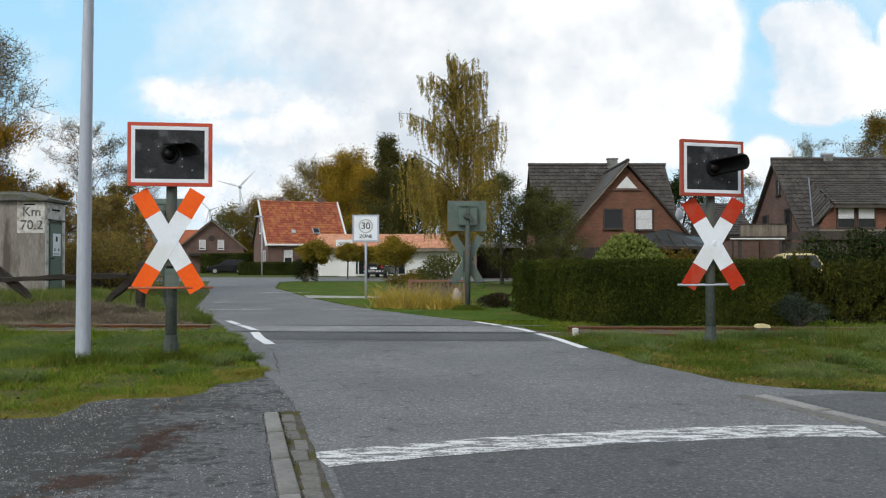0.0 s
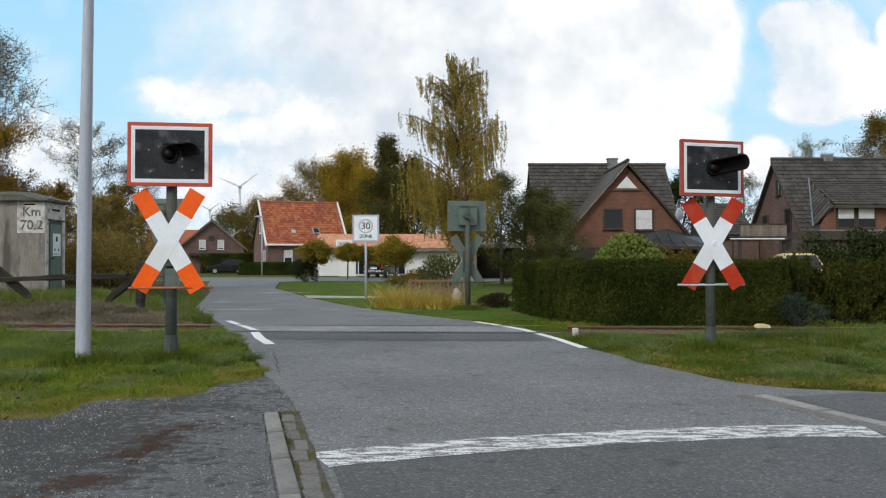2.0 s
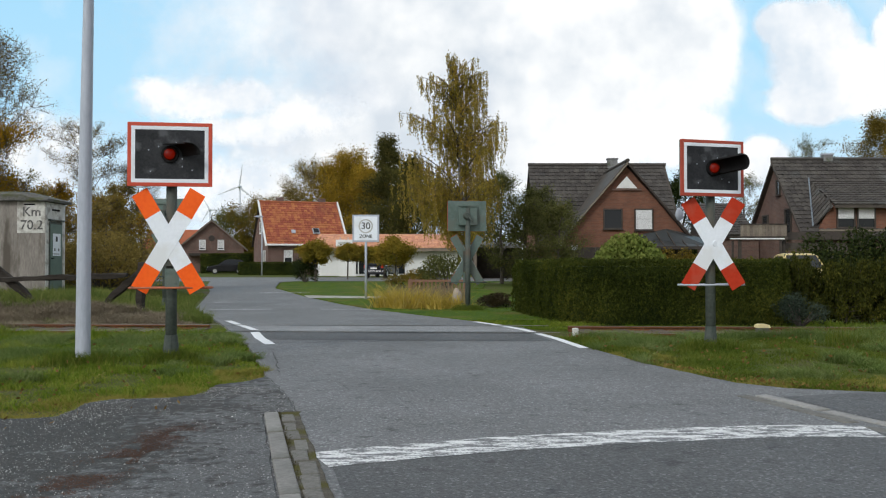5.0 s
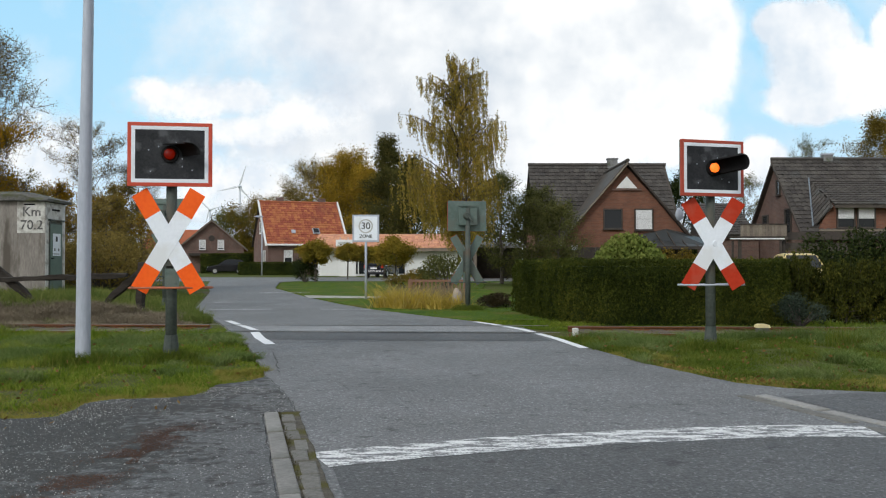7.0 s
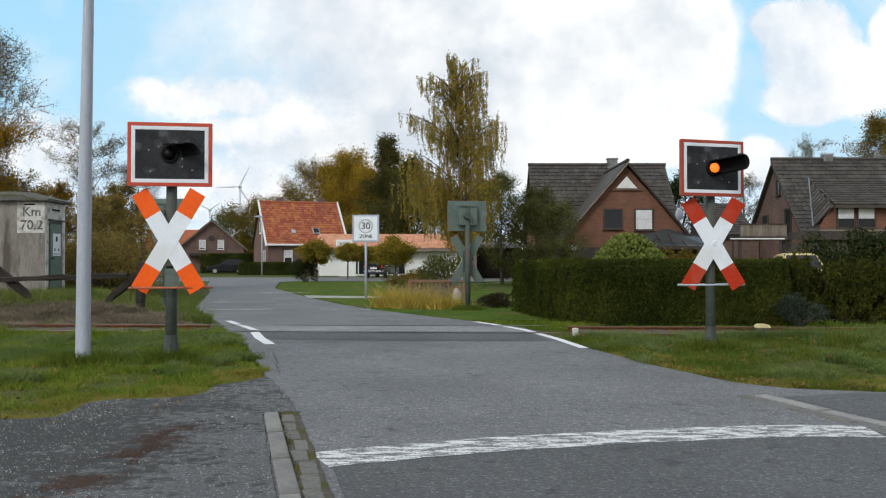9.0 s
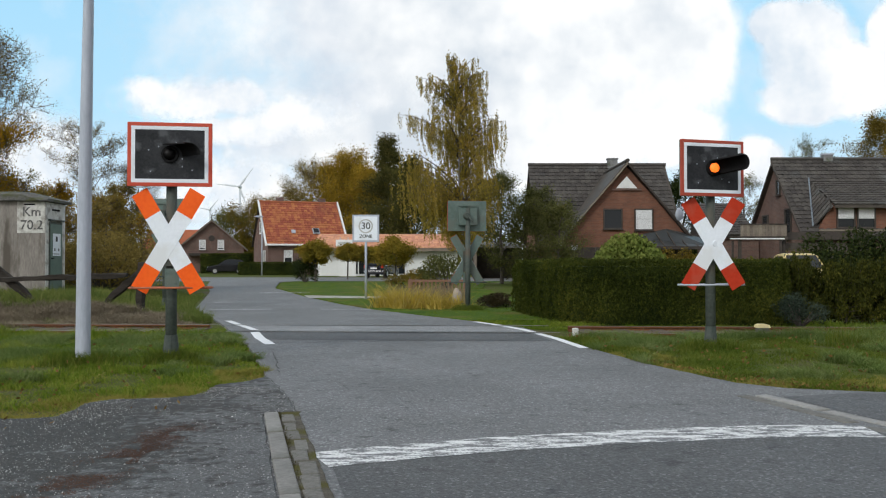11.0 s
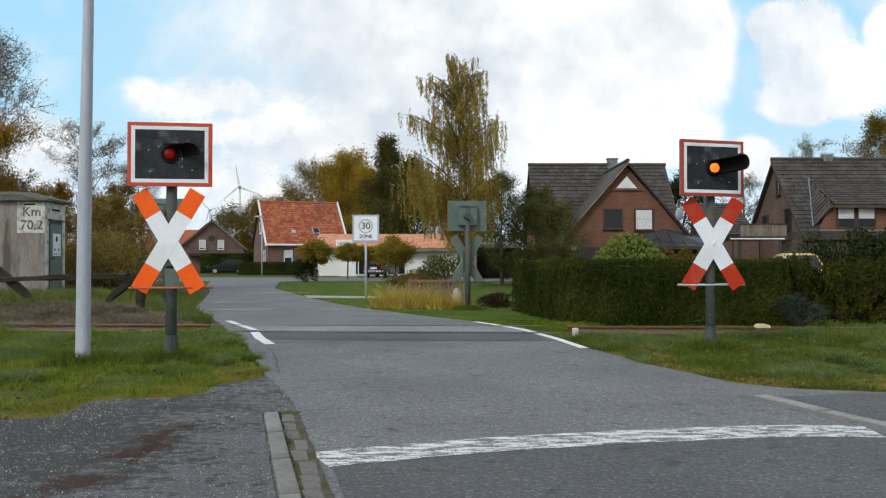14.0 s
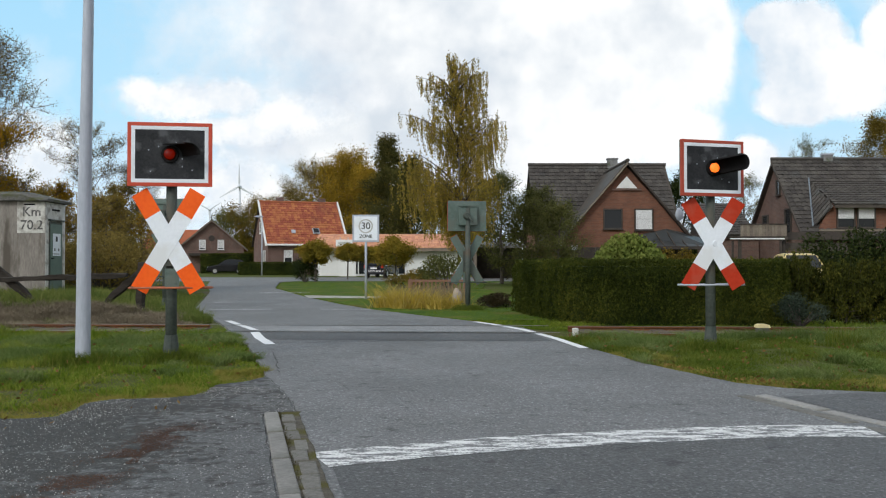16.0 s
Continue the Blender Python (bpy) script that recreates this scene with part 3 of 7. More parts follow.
def sky_mat():
    m = bpy.data.materials.new("clear_sky")
    n, l, b = nodes_of(m)
    sep = n.new("ShaderNodeSeparateXYZ")
    l.new(n.new("ShaderNodeTexCoord").outputs["Object"], sep.inputs[0])
    mr = n.new("ShaderNodeMapRange")
    mr.inputs[1].default_value, mr.inputs[2].default_value = 0, 620
    l.new(sep.outputs["Z"], mr.inputs[0])
    r = ramp_of(n, [(0.0, (0.80, 0.88, 0.95)), (0.3, (0.66, 0.83, 0.97)), (0.55, (0.49, 0.78, 0.98)), (1.0, (0.41, 0.73, 0.97))])
    l.new(mr.outputs[0], r.inputs["Fac"])
    nz = n.new("ShaderNodeTexNoise")
    nz.inputs["Scale"].default_value, nz.inputs["Detail"].default_value = 0.006, 6
    l.new(n.new("ShaderNodeTexCoord").outputs["Object"], nz.inputs["Vector"])
    nr = ramp_of(n, [(0.5, (0, 0, 0)), (0.8, (0.55, 0.55, 0.55))])
    l.new(nz.outputs["Fac"], nr.inputs["Fac"])
    mx = n.new("ShaderNodeMix")
    mx.data_type = "RGBA"
    mx.inputs[7].default_value = (0.88, 0.92, 0.97, 1)
    l.new(nr.outputs["Color"], mx.inputs[0])
    l.new(r.outputs["Color"], mx.inputs[6])
    em = n.new("ShaderNodeEmission")
    l.new(mx.outputs[2], em.inputs["Color"])
    l.new(em.outputs[0], n["Material Output"].inputs["Surface"])
    return m


def cloud_mat(name, puffs, soft, ragged, light, dark, shade_scale, cut=(0.45, 0.62), seed=0.0, lean=0.0, low=0.0):
    """A cloud bank: soft-edged puffs with ragged rims and shaded folds, clear outside."""
    m = bpy.data.materials.new(name)
    n, l, b = nodes_of(m)
    co = n.new("ShaderNodeTexCoord").outputs["Object"]

    def tex(scale, detail=8.0, shift=0.0):
        mp = n.new("ShaderNodeMapping")
        mp.inputs["Location"].default_value = (shift + seed, shift * 0.7, seed * 0.3)
        l.new(co, mp.inputs["Vector"])
        t = n.new("ShaderNodeTexNoise")
        t.inputs["Scale"].default_value, t.inputs["Detail"].default_value, t.inputs["Roughness"].default_value = scale, detail, 0.58
        l.new(mp.outputs[0], t.inputs["Vector"])
        return t.outputs["Fac"]

    def calc(op, a, c, v=None):
        q = n.new("ShaderNodeMath")
        q.operation = op
        for i, x in enumerate((a, c, v)):
            if x is None:
                continue
            if isinstance(x, (int, float)):
                q.inputs[i].default_value = x
            else:
                l.new(x, q.inputs[i])
        return q.outputs[0]

    best = None
    for cx, cz, rx, rz in puffs:
        v1, v2, v3 = (n.new("ShaderNodeVectorMath") for _ in range(3))
        v1.operation, v2.operation, v3.operation = "SUBTRACT", "MULTIPLY", "LENGTH"
        v1.inputs[1].default_value = (cx, 0, cz)
        v2.inputs[1].default_value = (1 / rx, 0, 1 / rz)
        l.new(co, v1.inputs[0])
        l.new(v1.outputs[0], v2.inputs[0])
        l.new(v2.outputs[0], v3.inputs[0])
        d = v3.outputs["Value"]
        best = d if best is None else calc("SMOOTH_MIN", best, d, 0.25)
    rim = calc("MULTIPLY_ADD", calc("SUBTRACT", tex(0.012), 0.5), ragged, best)
    rim = calc("MULTIPLY_ADD", calc("SUBTRACT", tex(0.045), 0.5), ragged * 0.5, rim)
    al = n.new("ShaderNodeMapRange")
    al.interpolation_type = "SMOOTHSTEP"
    al.inputs[1].default_value, al.inputs[2].default_value, al.inputs[3].default_value, al.inputs[4].default_value = 1 - soft, 1 + soft * 0.4, 1, 0
    l.new(rim, al.inputs[0])
    r = ramp_of(n, [(cut[0], dark), (cut[1], light)])
    sx = n.new("ShaderNodeSeparateXYZ")
    l.new(co, sx.inputs[0])
    fold = calc("MULTIPLY_ADD", sx.outputs["X"], lean, tex(shade_scale, 4, 300))
    fold = calc("MULTIPLY_ADD", calc("SUBTRACT", tex(shade_scale * 4, 6, 90), 0.5), 0.22, fold)
    l.new(fold, r.inputs["Fac"])
    em, tr, mx = n.new("ShaderNodeEmission"), n.new("ShaderNodeBsdfTransparent"), n.new("ShaderNodeMixShader")
    l.new(r.outputs["Color"], em.inputs["Color"])
    l.new(al.outputs[0], mx.inputs[0])
    l.new(tr.outputs[0], mx.inputs[1])
    l.new(em.outputs[0], mx.inputs[2])
    l.new(mx.outputs[0], n["Material Output"].inputs["Surface"])
    return m


def sky_sheet(name, label, y, x0, x1, z0, z1, material, category):
    s = y / SKY_D
    ob = raw(name, [(x0 * s, 0, z0), (x1 * s, 0, z0), (x1 * s, 0, z1 * s), (x0 * s, 0, z1 * s)], [(0, 1, 2, 3)], material)
    ob.location = (0, y, 0)
    return tagged(ob, label, category, kind="structure")


backdrop = sky_sheet("backdrop", "pale blue autumn sky fading to white haze", 1900.0, -2600, 2600, -30, 1500, sky_mat(), "sky")


def puff(px, pz, rx, rz):
    """A puff given by tenths of a degree or so off the view's middle and above the horizon."""
    return (px * K, pz * K, rx * K, rz * K)


cloud_big = sky_sheet("cloud_bank", "broad grey-white cloud bank with bright edges", 1800.0, -2000, 1500, -30, 1200, cloud_mat(
    "cloud_bank", [puff(250, 380, 275, 250), puff(120, 420, 300, 190), puff(40, 200, 330, 90), puff(450, 395, 85, 130), puff(420, 225, 90, 60)],
    0.24, 0.34, (1.03, 1.03, 1.03), (0.70, 0.755, 0.82), 0.0034, (0.36, 0.58), 40.0, 0.00020), "cloud")
cloud_veil = sky_sheet("cloud_veil", "soft grey-white cloud veil thinning into blue", 1810.0, -2000, 1500, -30, 1200, cloud_mat(
    "cloud_veil", [puff(-120, 440, 400, 200), puff(-60, 300, 330, 130), puff(-240, 215, 200, 60)],
    0.75, 0.55, (0.96, 0.97, 0.985), (0.70, 0.76, 0.84), 0.004, (0.38, 0.64), 23.0), "cloud")
cloud_left = sky_sheet("small_cloud", "thin white cloud drifting below the blue", 1780.0, -2000, 1500, -30, 1200, cloud_mat(
    "small_cloud", [puff(-440, 285, 120, 42), puff(-350, 292, 90, 40), puff(-510, 300, 50, 30), puff(-255, 258, 120, 40), puff(-330, 235, 150, 32), puff(-705, 195, 110, 75), puff(-350, 130, 150, 70)],
    0.55, 1.25, (1.0, 1.0, 1.0), (0.80, 0.86, 0.93), 0.009, (0.38, 0.58), 11.0), "cloud")
cloud_right = sky_sheet("heaped_cloud", "white heaped cloud with pale blue shading", 1790.0, -1500, 2200, -30, 1200, cloud_mat(
    "heaped_cloud", [puff(655, 370, 95, 105), puff(600, 420, 60, 45), puff(720, 325, 100, 75), puff(555, 180, 55, 45), puff(640, 285, 80, 45), puff(800, 400, 50, 70)],
    0.22, 0.5, (1.0, 1.0, 1.01), (0.74, 0.81, 0.89), 0.005, (0.36, 0.58), 77.0), "cloud")


# ---- ground, road, track ----
XL = [(-20, -40), (6.19, -40), (6.2, -3.2), (6.3, -2.86), (6.93, -2.9), (7.12, -2.76), (7.2, -2.31), (7.4, -2.12), (7.98, -2.12), (8.17, -1.92), (8.53, -1.78), (9.3, -1.97),
      (9.9, -2.16), (12.13, -2.80), (15.08, -3.84), (18.25, -5.0), (21.67, -6.3), (26.7, -7.5), (34, -9.3), (43.3, -12.0), (53, -14.5), (53.1, -60), (66, -60)]
XR = [(-20, 40), (7.0, 40), (7.2, 9), (7.4, 5.2), (7.55, 3.92), (7.8, 3.2), (8.15, 2.82), (9.64, 2.34), (11.8, 1.92), (15.08, 1.44), (16.5, 0.74), (18.25, -0.29), (20.9, -1.72),
      (23.75, -2.9), (28.9, -4.7), (38.5, -7.6), (50, -9.6), (53, -9.0), (53.1, 6), (66, 6)]


SL = -0.055  # the track's slant across the road


def edge(table, y):
    """The edge at y, straight between the table's rows."""
    if y <= table[0][0]:
        return table[0][1]
    for (a, p), (b, q) in zip(table, table[1:]):
        if y <= b:
            return p + (q - p) * (y - a) / (b - a)
    return table[-1][1]


def smooth(a, b, x):
    t = min(1, max(0, (x - a) / (b - a)))
    return t * t * (3 - 2 * t)


def lie(x, y):
    """Height of the open ground."""
    bank = smooth(0.5, 3.0, edge(XL, min(52, max(9, y))) - x) * smooth(15.9, 18.5, y) * (1 - smooth(36, 52, y))
    rough = 0.025 * noise.noise((x * 0.9, y * 0.9, 0)) * smooth(0.0, 1.5, max(edge(XL, y) - x, x - edge(XR, y)))
    dip = (1 - smooth(1.25, 1.9, abs(y - 14.73 - SL * x))) * smooth(0.1, 0.5, max(edge(XL, y) - x, x - edge(XR, y)))
    return -0.025 + 0.3 * bank + rough - 0.075 * dip


def grid_axis(lo, hi, step, far):
    mid = np.arange(lo, hi + 1e-6, step)
    out = [hi + step * 1.5 ** i for i in range(1, 40) if step * 1.5 ** i < far]
    inn = [lo - step * 1.5 ** i for i in range(1, 40) if step * 1.5 ** i < far]
    return np.array(inn[::-1] + list(mid) + out)


gx, gy = grid_axis(-22, 22, 0.4, 3500), grid_axis(4, 60, 0.4, 3500)
gv = [(float(x), float(y), lie(float(x), float(y)) if abs(x) < 25 and 3 < y < 62 else -0.03) for y in gy for x in gx]
w = len(gx)
gf = [(j * w + i, j * w + i + 1, (j + 1) * w + i + 1, (j + 1) * w + i) for j in range(len(gy) - 1) for i in range(w - 1)]
ground = tagged(raw("ground", gv, gf, M["soil"]), "grassy ground reaching to the horizon", "ground", kind="structure")


def strip_sheet(name, ys, lf, rf, z, material, cols=10, crown=0.0, thick=0.05):
    """A sheet between two edges, given by y, with its sides turned down."""
    v, f = [], []
    for y in ys:
        a, b = lf(y), rf(y)
        ends = 0.012 / max(0.1, b - a)
        for i in range(cols + 1):
            t = 0.0 if i == 0 else 1.0 if i == cols else ends + (1 - 2 * ends) * (i - 1) / (cols - 2)
            v.append((a + (b - a) * t, y, z + crown * (1 - (2 * t - 1) ** 2) - (thick if i in (0, cols) else 0)))
    for j in range(len(ys) - 1):
        for i in range(cols):
            k = j * (cols + 1) + i
            f.append((k, k + 1, k + cols + 2, k + cols + 1))
    return raw(name, v, f, material)


def ragged(fn, amp, seed):
    return lambda y: fn(y) + amp * noise.noise((y * 3.1, seed, 0)) + amp * 0.5 * noise.noise((y * 11.0, seed, 5))


road_ys = sorted({round(float(q), 3) for q in np.arange(6.4, 53.0, 0.16)} | {-20.0, 0.0, 3.0, 5.0, 6.0, 6.19, 6.2, 53.0, 53.1, 60.0, 66.0})
road = tagged(strip_sheet("road", road_ys, ragged(lambda y: edge(XL, y), 0.04, 3.0), ragged(lambda y: edge(XR, y), 0.04, 9.0), 0.0, M["asphalt"], 24),
              "worn grey asphalt village road bending away", "road", kind="structure")

# gravel shoulder beside the kerb
KL = [(-4, 1.2), (1.9, -0.25), (6.46, -1.36), (6.55, -1.14), (7.0, -1.24), (7.7, -1.46), (8.55, -1.77)]


def shoulder_left(y):
    return -12.0 if y < 6.2 else max(edge(XL, y), -12.0)


shoulder = tagged(strip_sheet("pavement", [float(q) for q in np.arange(-2, 8.5, 0.08)], ragged(shoulder_left, 0.03, 1.0),
                  lambda y: edge(KL, y) + 0.02 * noise.noise((y * 4, 0, 1)), 0.010, M["gravel"], 16, thick=0.02), "dark gravel shoulder with grit and leaf mould", "pavement", kind="structure")
rng = np.random.default_rng(5)
pv, pf = [], []
while len(pv) < 5 * 9000:
    y = 3.6 + 4.2 * rng.uniform(0, 1) ** 1.1
    lo = max(shoulder_left(y), -4.6)
    x = lo + (edge(KL, y) - lo) * rng.uniform(0, 1) ** 1.15
    drift = 0.3 + 0.7 * noise.noise((x * 1.6, y * 1.6, 4)) + 0.6 * noise.noise((x * 6, y * 6, 8)) + 0.35 * (x < edge(KL, y) - 1.0)
    if rng.uniform(0, 1) > drift:
        continue
    s = rng.uniform(0.002, 0.0062) * (1.6 if rng.uniform() < 0.06 else 1.0)
    k = len(pv)
    a = rng.uniform(0, 6.28)
    for i in range(4):
        pv.append((x + math.cos(a + i * 1.57) * s * rng.uniform(0.6, 1.3), y + math.sin(a + i * 1.57) * s * rng.uniform(0.6, 1.3), 0.009))
    pv.append((x, y, 0.011 + s * 0.9))
    pf += [(k + i, k + (i + 1) % 4, k + 4) for i in range(4)]
tagged(raw("grit", pv, pf, M["pebble"]), "loose pale grit on the shoulder", "gravel", kind="stuff")


def kerb_row(name, label, line, n, width, height, material, group, shift=0.0, joint=0.012, wild=0.0):
    """Stones set end to end along a line of two ends; each stone is a piece."""
    a, b = Vector((*line[0], 0)), Vector((*line[1], 0))
    d = (b - a) / n
    t = tagged(new(name), label, "kerb", kind="structure")
    t.matrix_basis = pose(a.x, a.y, 0, 0, 0, math.degrees(math.atan2(d.y, d.x)))
    me = None
    for i in range(n):
        if me is None:
            ob = part("kerbstone", box((0, 0, 0), (d.length - joint, width, 0.24), bevel=0.012), material, t)
            me = ob.data
        else:
            ob = mesh_part("kerbstone", me, material, t)
        if wild:
            ob.data = ob.data.copy()
            cut = rng.uniform(0.92, 1.08)
            for v in ob.data.vertices:
                v.co.x = v.co.x * cut + 0.012 * wild * noise.noise((v.co.x * 9 + i * 3, v.co.y * 30, v.co.z * 9))
                v.co.y = v.co.y * (1.0 + 0.22 * noise.noise((v.co.x * 5 + i * 7, 1, 6))) + 0.010 * wild * noise.noise((v.co.x * 11, v.co.y * 9 + i * 5, 3))
        ob.matrix_basis = pose((i + 0.5) * d.length, shift + wild * rng.uniform(-0.012, 0.012), height - 0.12 + rng.uniform(-0.004, 0.004), rng.uniform(-1, 1), rng.uniform(-0.6, 0.6), rng.uniform(-0.5, 0.5))
    return t


kerb_row("kerb_west", "grey concrete kerb stones sunk beside the shoulder", [(-1.303, 6.46), (-0.192, 1.9)], 6, 0.105, 0.020, M["kerb"], "kerbs")
kerb_row("gutter_west", "rough broken gutter stones with moss in the joints", [(-1.165, 6.42), (-0.065, 1.9)], 15, 0.095, 0.010, M["gutter"], "kerbs", joint=0.014, wild=1.3)
dirt = [(edge([(1.9, -0.20), (6.46, -1.31)], y) + o + 0.012 * noise.noise((y * 7, o * 20, 2)), y, 0.006) for y in np.arange(1.9, 6.6, 0.06) for o in (0.0, 0.22)]
tagged(raw("joint_dirt", dirt, [(2 * i, 2 * i + 1, 2 * i + 3, 2 * i + 2) for i in range(len(dirt) // 2 - 1)], M["joint_dirt"]), "dark earth in the kerb joint", "soil", kind="structure")
kerb_row("kerb_east", "pale concrete kerb stones curving off the junction", [(2.74, 7.36), (2.96, 6.62)], 1, 0.12, 0.012, M["kerb_pale"], "kerbs")
kerb_row("kerb_east_corner", "pale concrete kerb stones at the junction corner", [(2.97, 6.60), (3.22, 5.82)], 1, 0.12, 0.012, M["kerb_pale"], "kerbs")
kerb_row("kerb_east_side", "pale concrete kerb stones at the side street", [(3.23, 5.80), (3.9, 4.2)], 2, 0.12, 0.012, M["kerb_pale"], "kerbs")
kerb_row("gutter_east", "flat concrete gutter stones at the corner", [(2.58, 7.38), (3.03, 5.80)], 5, 0.13, 0.004, M["gutter"], "kerbs")


def mark(name, label, pts, width, material=None, z=0.0062, ragg=0.012, seed=1.0):
    """Road paint along a polyline, with worn edges."""
    fine = []
    for (x0, y0), (x1, y1) in zip(pts[:-1], pts[1:]):
        n = max(2, int(math.hypot(x1 - x0, y1 - y0) / 0.06))
        fine += [(x0 + (x1 - x0) * i / n, y0 + (y1 - y0) * i / n) for i in range(n)]
    fine.append(pts[-1])
    v, f = [], []
    for i, (x, y) in enumerate(fine):
        p, q = fine[max(0, i - 1)], fine[min(len(fine) - 1, i + 1)]
        dx, dy = q[0] - p[0], q[1] - p[1]
        ln = math.hypot(dx, dy) or 1
        nx, ny = -dy / ln, dx / ln
        for s in (1, -1):
            k = width / 2 + ragg * noise.noise((x * 9, y * 9, s * 4 + seed))
            v.append((x + nx * s * k, y + ny * s * k, z))
        if i:
            k = 2 * i
            f.append((k - 2, k - 1, k + 1, k))
    return tagged(raw(name, v, f, material or M["paint"]), label, "road marking", kind="structure")


mark("stop_line", "worn white stop line across the road", [(-0.72, 4.97), (-0.2, 5.2), (0.42, 5.42), (1.2, 5.63), (2.0, 5.78), (2.5, 5.83), (2.93, 5.80)], 0.40, z=0.0045, ragg=0.02)
mark("edge_line_west", "white edge line at the crossing", [(-4.24, 16.8), (-3.8, 15.8), (-3.2, 14.5)], 0.13, M["paint_new"])
mark("edge_line_west_near", "white edge line at the crossing", [(-3.1, 14.05), (-2.8, 13.0), (-2.42, 11.95)], 0.15, M["paint_new"])
mark("edge_line_east", "white edge line at the crossing", [(0.62, 16.5), (0.98, 15.7), (1.36, 14.6), (1.50, 14.0)], 0.13, M["paint_new"])
mark("edge_line_east_near", "white edge line at the crossing", [(1.53, 13.75), (1.70, 12.9), (1.90, 11.4)], 0.13, M["paint_new"])
for i, (a, b) in enumerate([((-5.7, 20.85), (-4.2, 20.85)), ((-3.0, 20.9), (-1.75, 20.9)), ((-7.0, 32.5), (-6.1, 32.5)), ((-5.95, 32.5), (-5.1, 32.5)), ((-6.6, 24.6), (-6.1, 24.6))]):
    mark("dash_line", "short white road marking", [a, b], 0.15, M["paint"])

# darker asphalt of the side street, up to the stop line
sv, sf = [], []
cols = [-0.66, -0.2, 0.42, 1.2, 2.0, 2.5, 2.95, 3.4, 6, 12, 38]
tops = [4.98, 5.2, 5.42, 5.63, 5.78, 5.83, 5.80, 4.9, 4.0, 4.0, 4.0]
for x, y in zip(cols, tops):
    sv += [(x, y, 0.002), (x + 0.66 * max(0.0, 1 - (x + 0.66) / 5), 2.0, 0.002), (x + 1.2, -18.0, 0.002)]
for i in range(len(cols) - 1):
    k = 3 * i
    sf += [(k, k + 1, k + 4, k + 3), (k + 1, k + 2, k + 5, k + 4)]
tagged(raw("side_street", sv, sf, M["asphalt_side"]), "darker asphalt of the side street", "road", kind="structure")
tagged(raw("footway", [(2.9, 7.3, 0.003), (3.16, 6.3, 0.003), (3.9, 4.6, 0.003), (9, 3.8, 0.003), (30, 3.8, 0.003), (30, 6.9, 0.003), (9.0, 7.0, 0.003), (5.2, 7.3, 0.003), (3.6, 7.5, 0.003)], [(0, 1, 2, 3, 4, 5, 6, 7, 8)], M["asphalt_side"]), "dark asphalt footway behind the kerb", "pavement", kind="structure")

# crossing deck: paler strip between the rails, dark patch before it

def rail_y(x, side):
    return 14.73 + SL * x + 0.7525 * side


def deck(name, label, x0f, x1f, o0, o1, z, material):
    v, f = [], []
    n = 40
    for i in range(n + 1):
        t = i / n
        for o in (o0, o1):
            yc = 14.73 + o
            x = x0f(yc) + (x1f(yc) - x0f(yc)) * t
            v.append((x, 14.73 + SL * x + o + 0.012 * noise.noise((x * 2, o * 7, 0)), z))
        if i:
            k = 2 * i
            f.append((k - 2, k, k + 1, k - 1))
    return tagged(raw(name, v, f, material), label, "crossing", kind="structure")


deck("crossing_deck", "pale worn asphalt between the rails", lambda y: edge(XL, y) + 0.35, lambda y: edge(XR, y) - 0.05, -0.68, 0.70, 0.004, M["asphalt_old"])
deck("crossing_apron", "dark asphalt patch before the rails", lambda y: edge(XL, y) + 0.3, lambda y: edge(XR, y) - 0.2, -2.2, -0.83, 0.004, M["asphalt_patch"])
for s in (-1, 1):
    x0, x1 = -4.3 if s > 0 else -3.6, 1.9
    v = []
    for x in (x0, x1):
        for o in (-0.035, 0.035):
            v += [(x, rail_y(x, s) + o, 0.012)]
    tagged(raw("flush_rail", v, [(0, 2, 3, 1)], M["railhead"]), "steel rail head flush with the road", "rail", group="rails", kind="structure")
    v = []
    for x in (x0, x1):
        for o in (0.045, 0.11):
            v += [(x, rail_y(x, s) - o * s, 0.0095)]
    tagged(raw("flange_groove", v, [(0, 2, 3, 1)], M["hood"]), "dark flange groove beside the rail", "rail", kind="structure")


def rail(x0, x1, s):
    prof = [(-0.06, 0), (0.06, 0), (0.06, 0.012), (0.012, 0.03), (0.01, 0.11), (0.034, 0.12), (0.034, 0.145), (-0.034, 0.145), (-0.034, 0.12), (-0.01, 0.11), (-0.012, 0.03), (-0.06, 0.012)]
    a = math.degrees(math.atan(SL))
    t = thing("rail", "rusty steel rail beside the road crossing", "rail", x0, rail_y(x0, s), -0.143, a, group="rails", kind="structure")
    ln = (x1 - x0) / math.cos(math.radians(a))
    part("web", prism(prof, "x", 0, ln), M["rust"], t)
    part("head", box((ln / 2, 0, 0.1475), (ln, 0.05, 0.004)), M["railhead"], t)


for s in (-1, 1):
    rail(-70, -4.3 if s > 0 else -3.6, s)
    rail(2.05 if s < 0 else 2.25, 70, s)
bal = []
for i in range(0, 281):
    x = -70 + i * 0.5
    for o, z in ((-1.5, -0.06), (-1.0, -0.02), (-0.4, 0.0), (0.4, 0.0), (1.0, -0.02), (1.6, -0.06)):
        bal.append((x, 14.73 + SL * x + o, z + 0.02 * noise.noise((x * 2, o * 3, 0)) - 0.055 - (0.14 if -4.6 < x < 2.4 else 0)))
tagged(raw("ballast_bed", bal, [(i * 6 + j, i * 6 + 6 + j, i * 6 + 7 + j, i * 6 + 1 + j) for i in range(280) for j in range(5)], M["ballast"]), "overgrown brown track ballast", "ballast", kind="structure")
sl_me = None
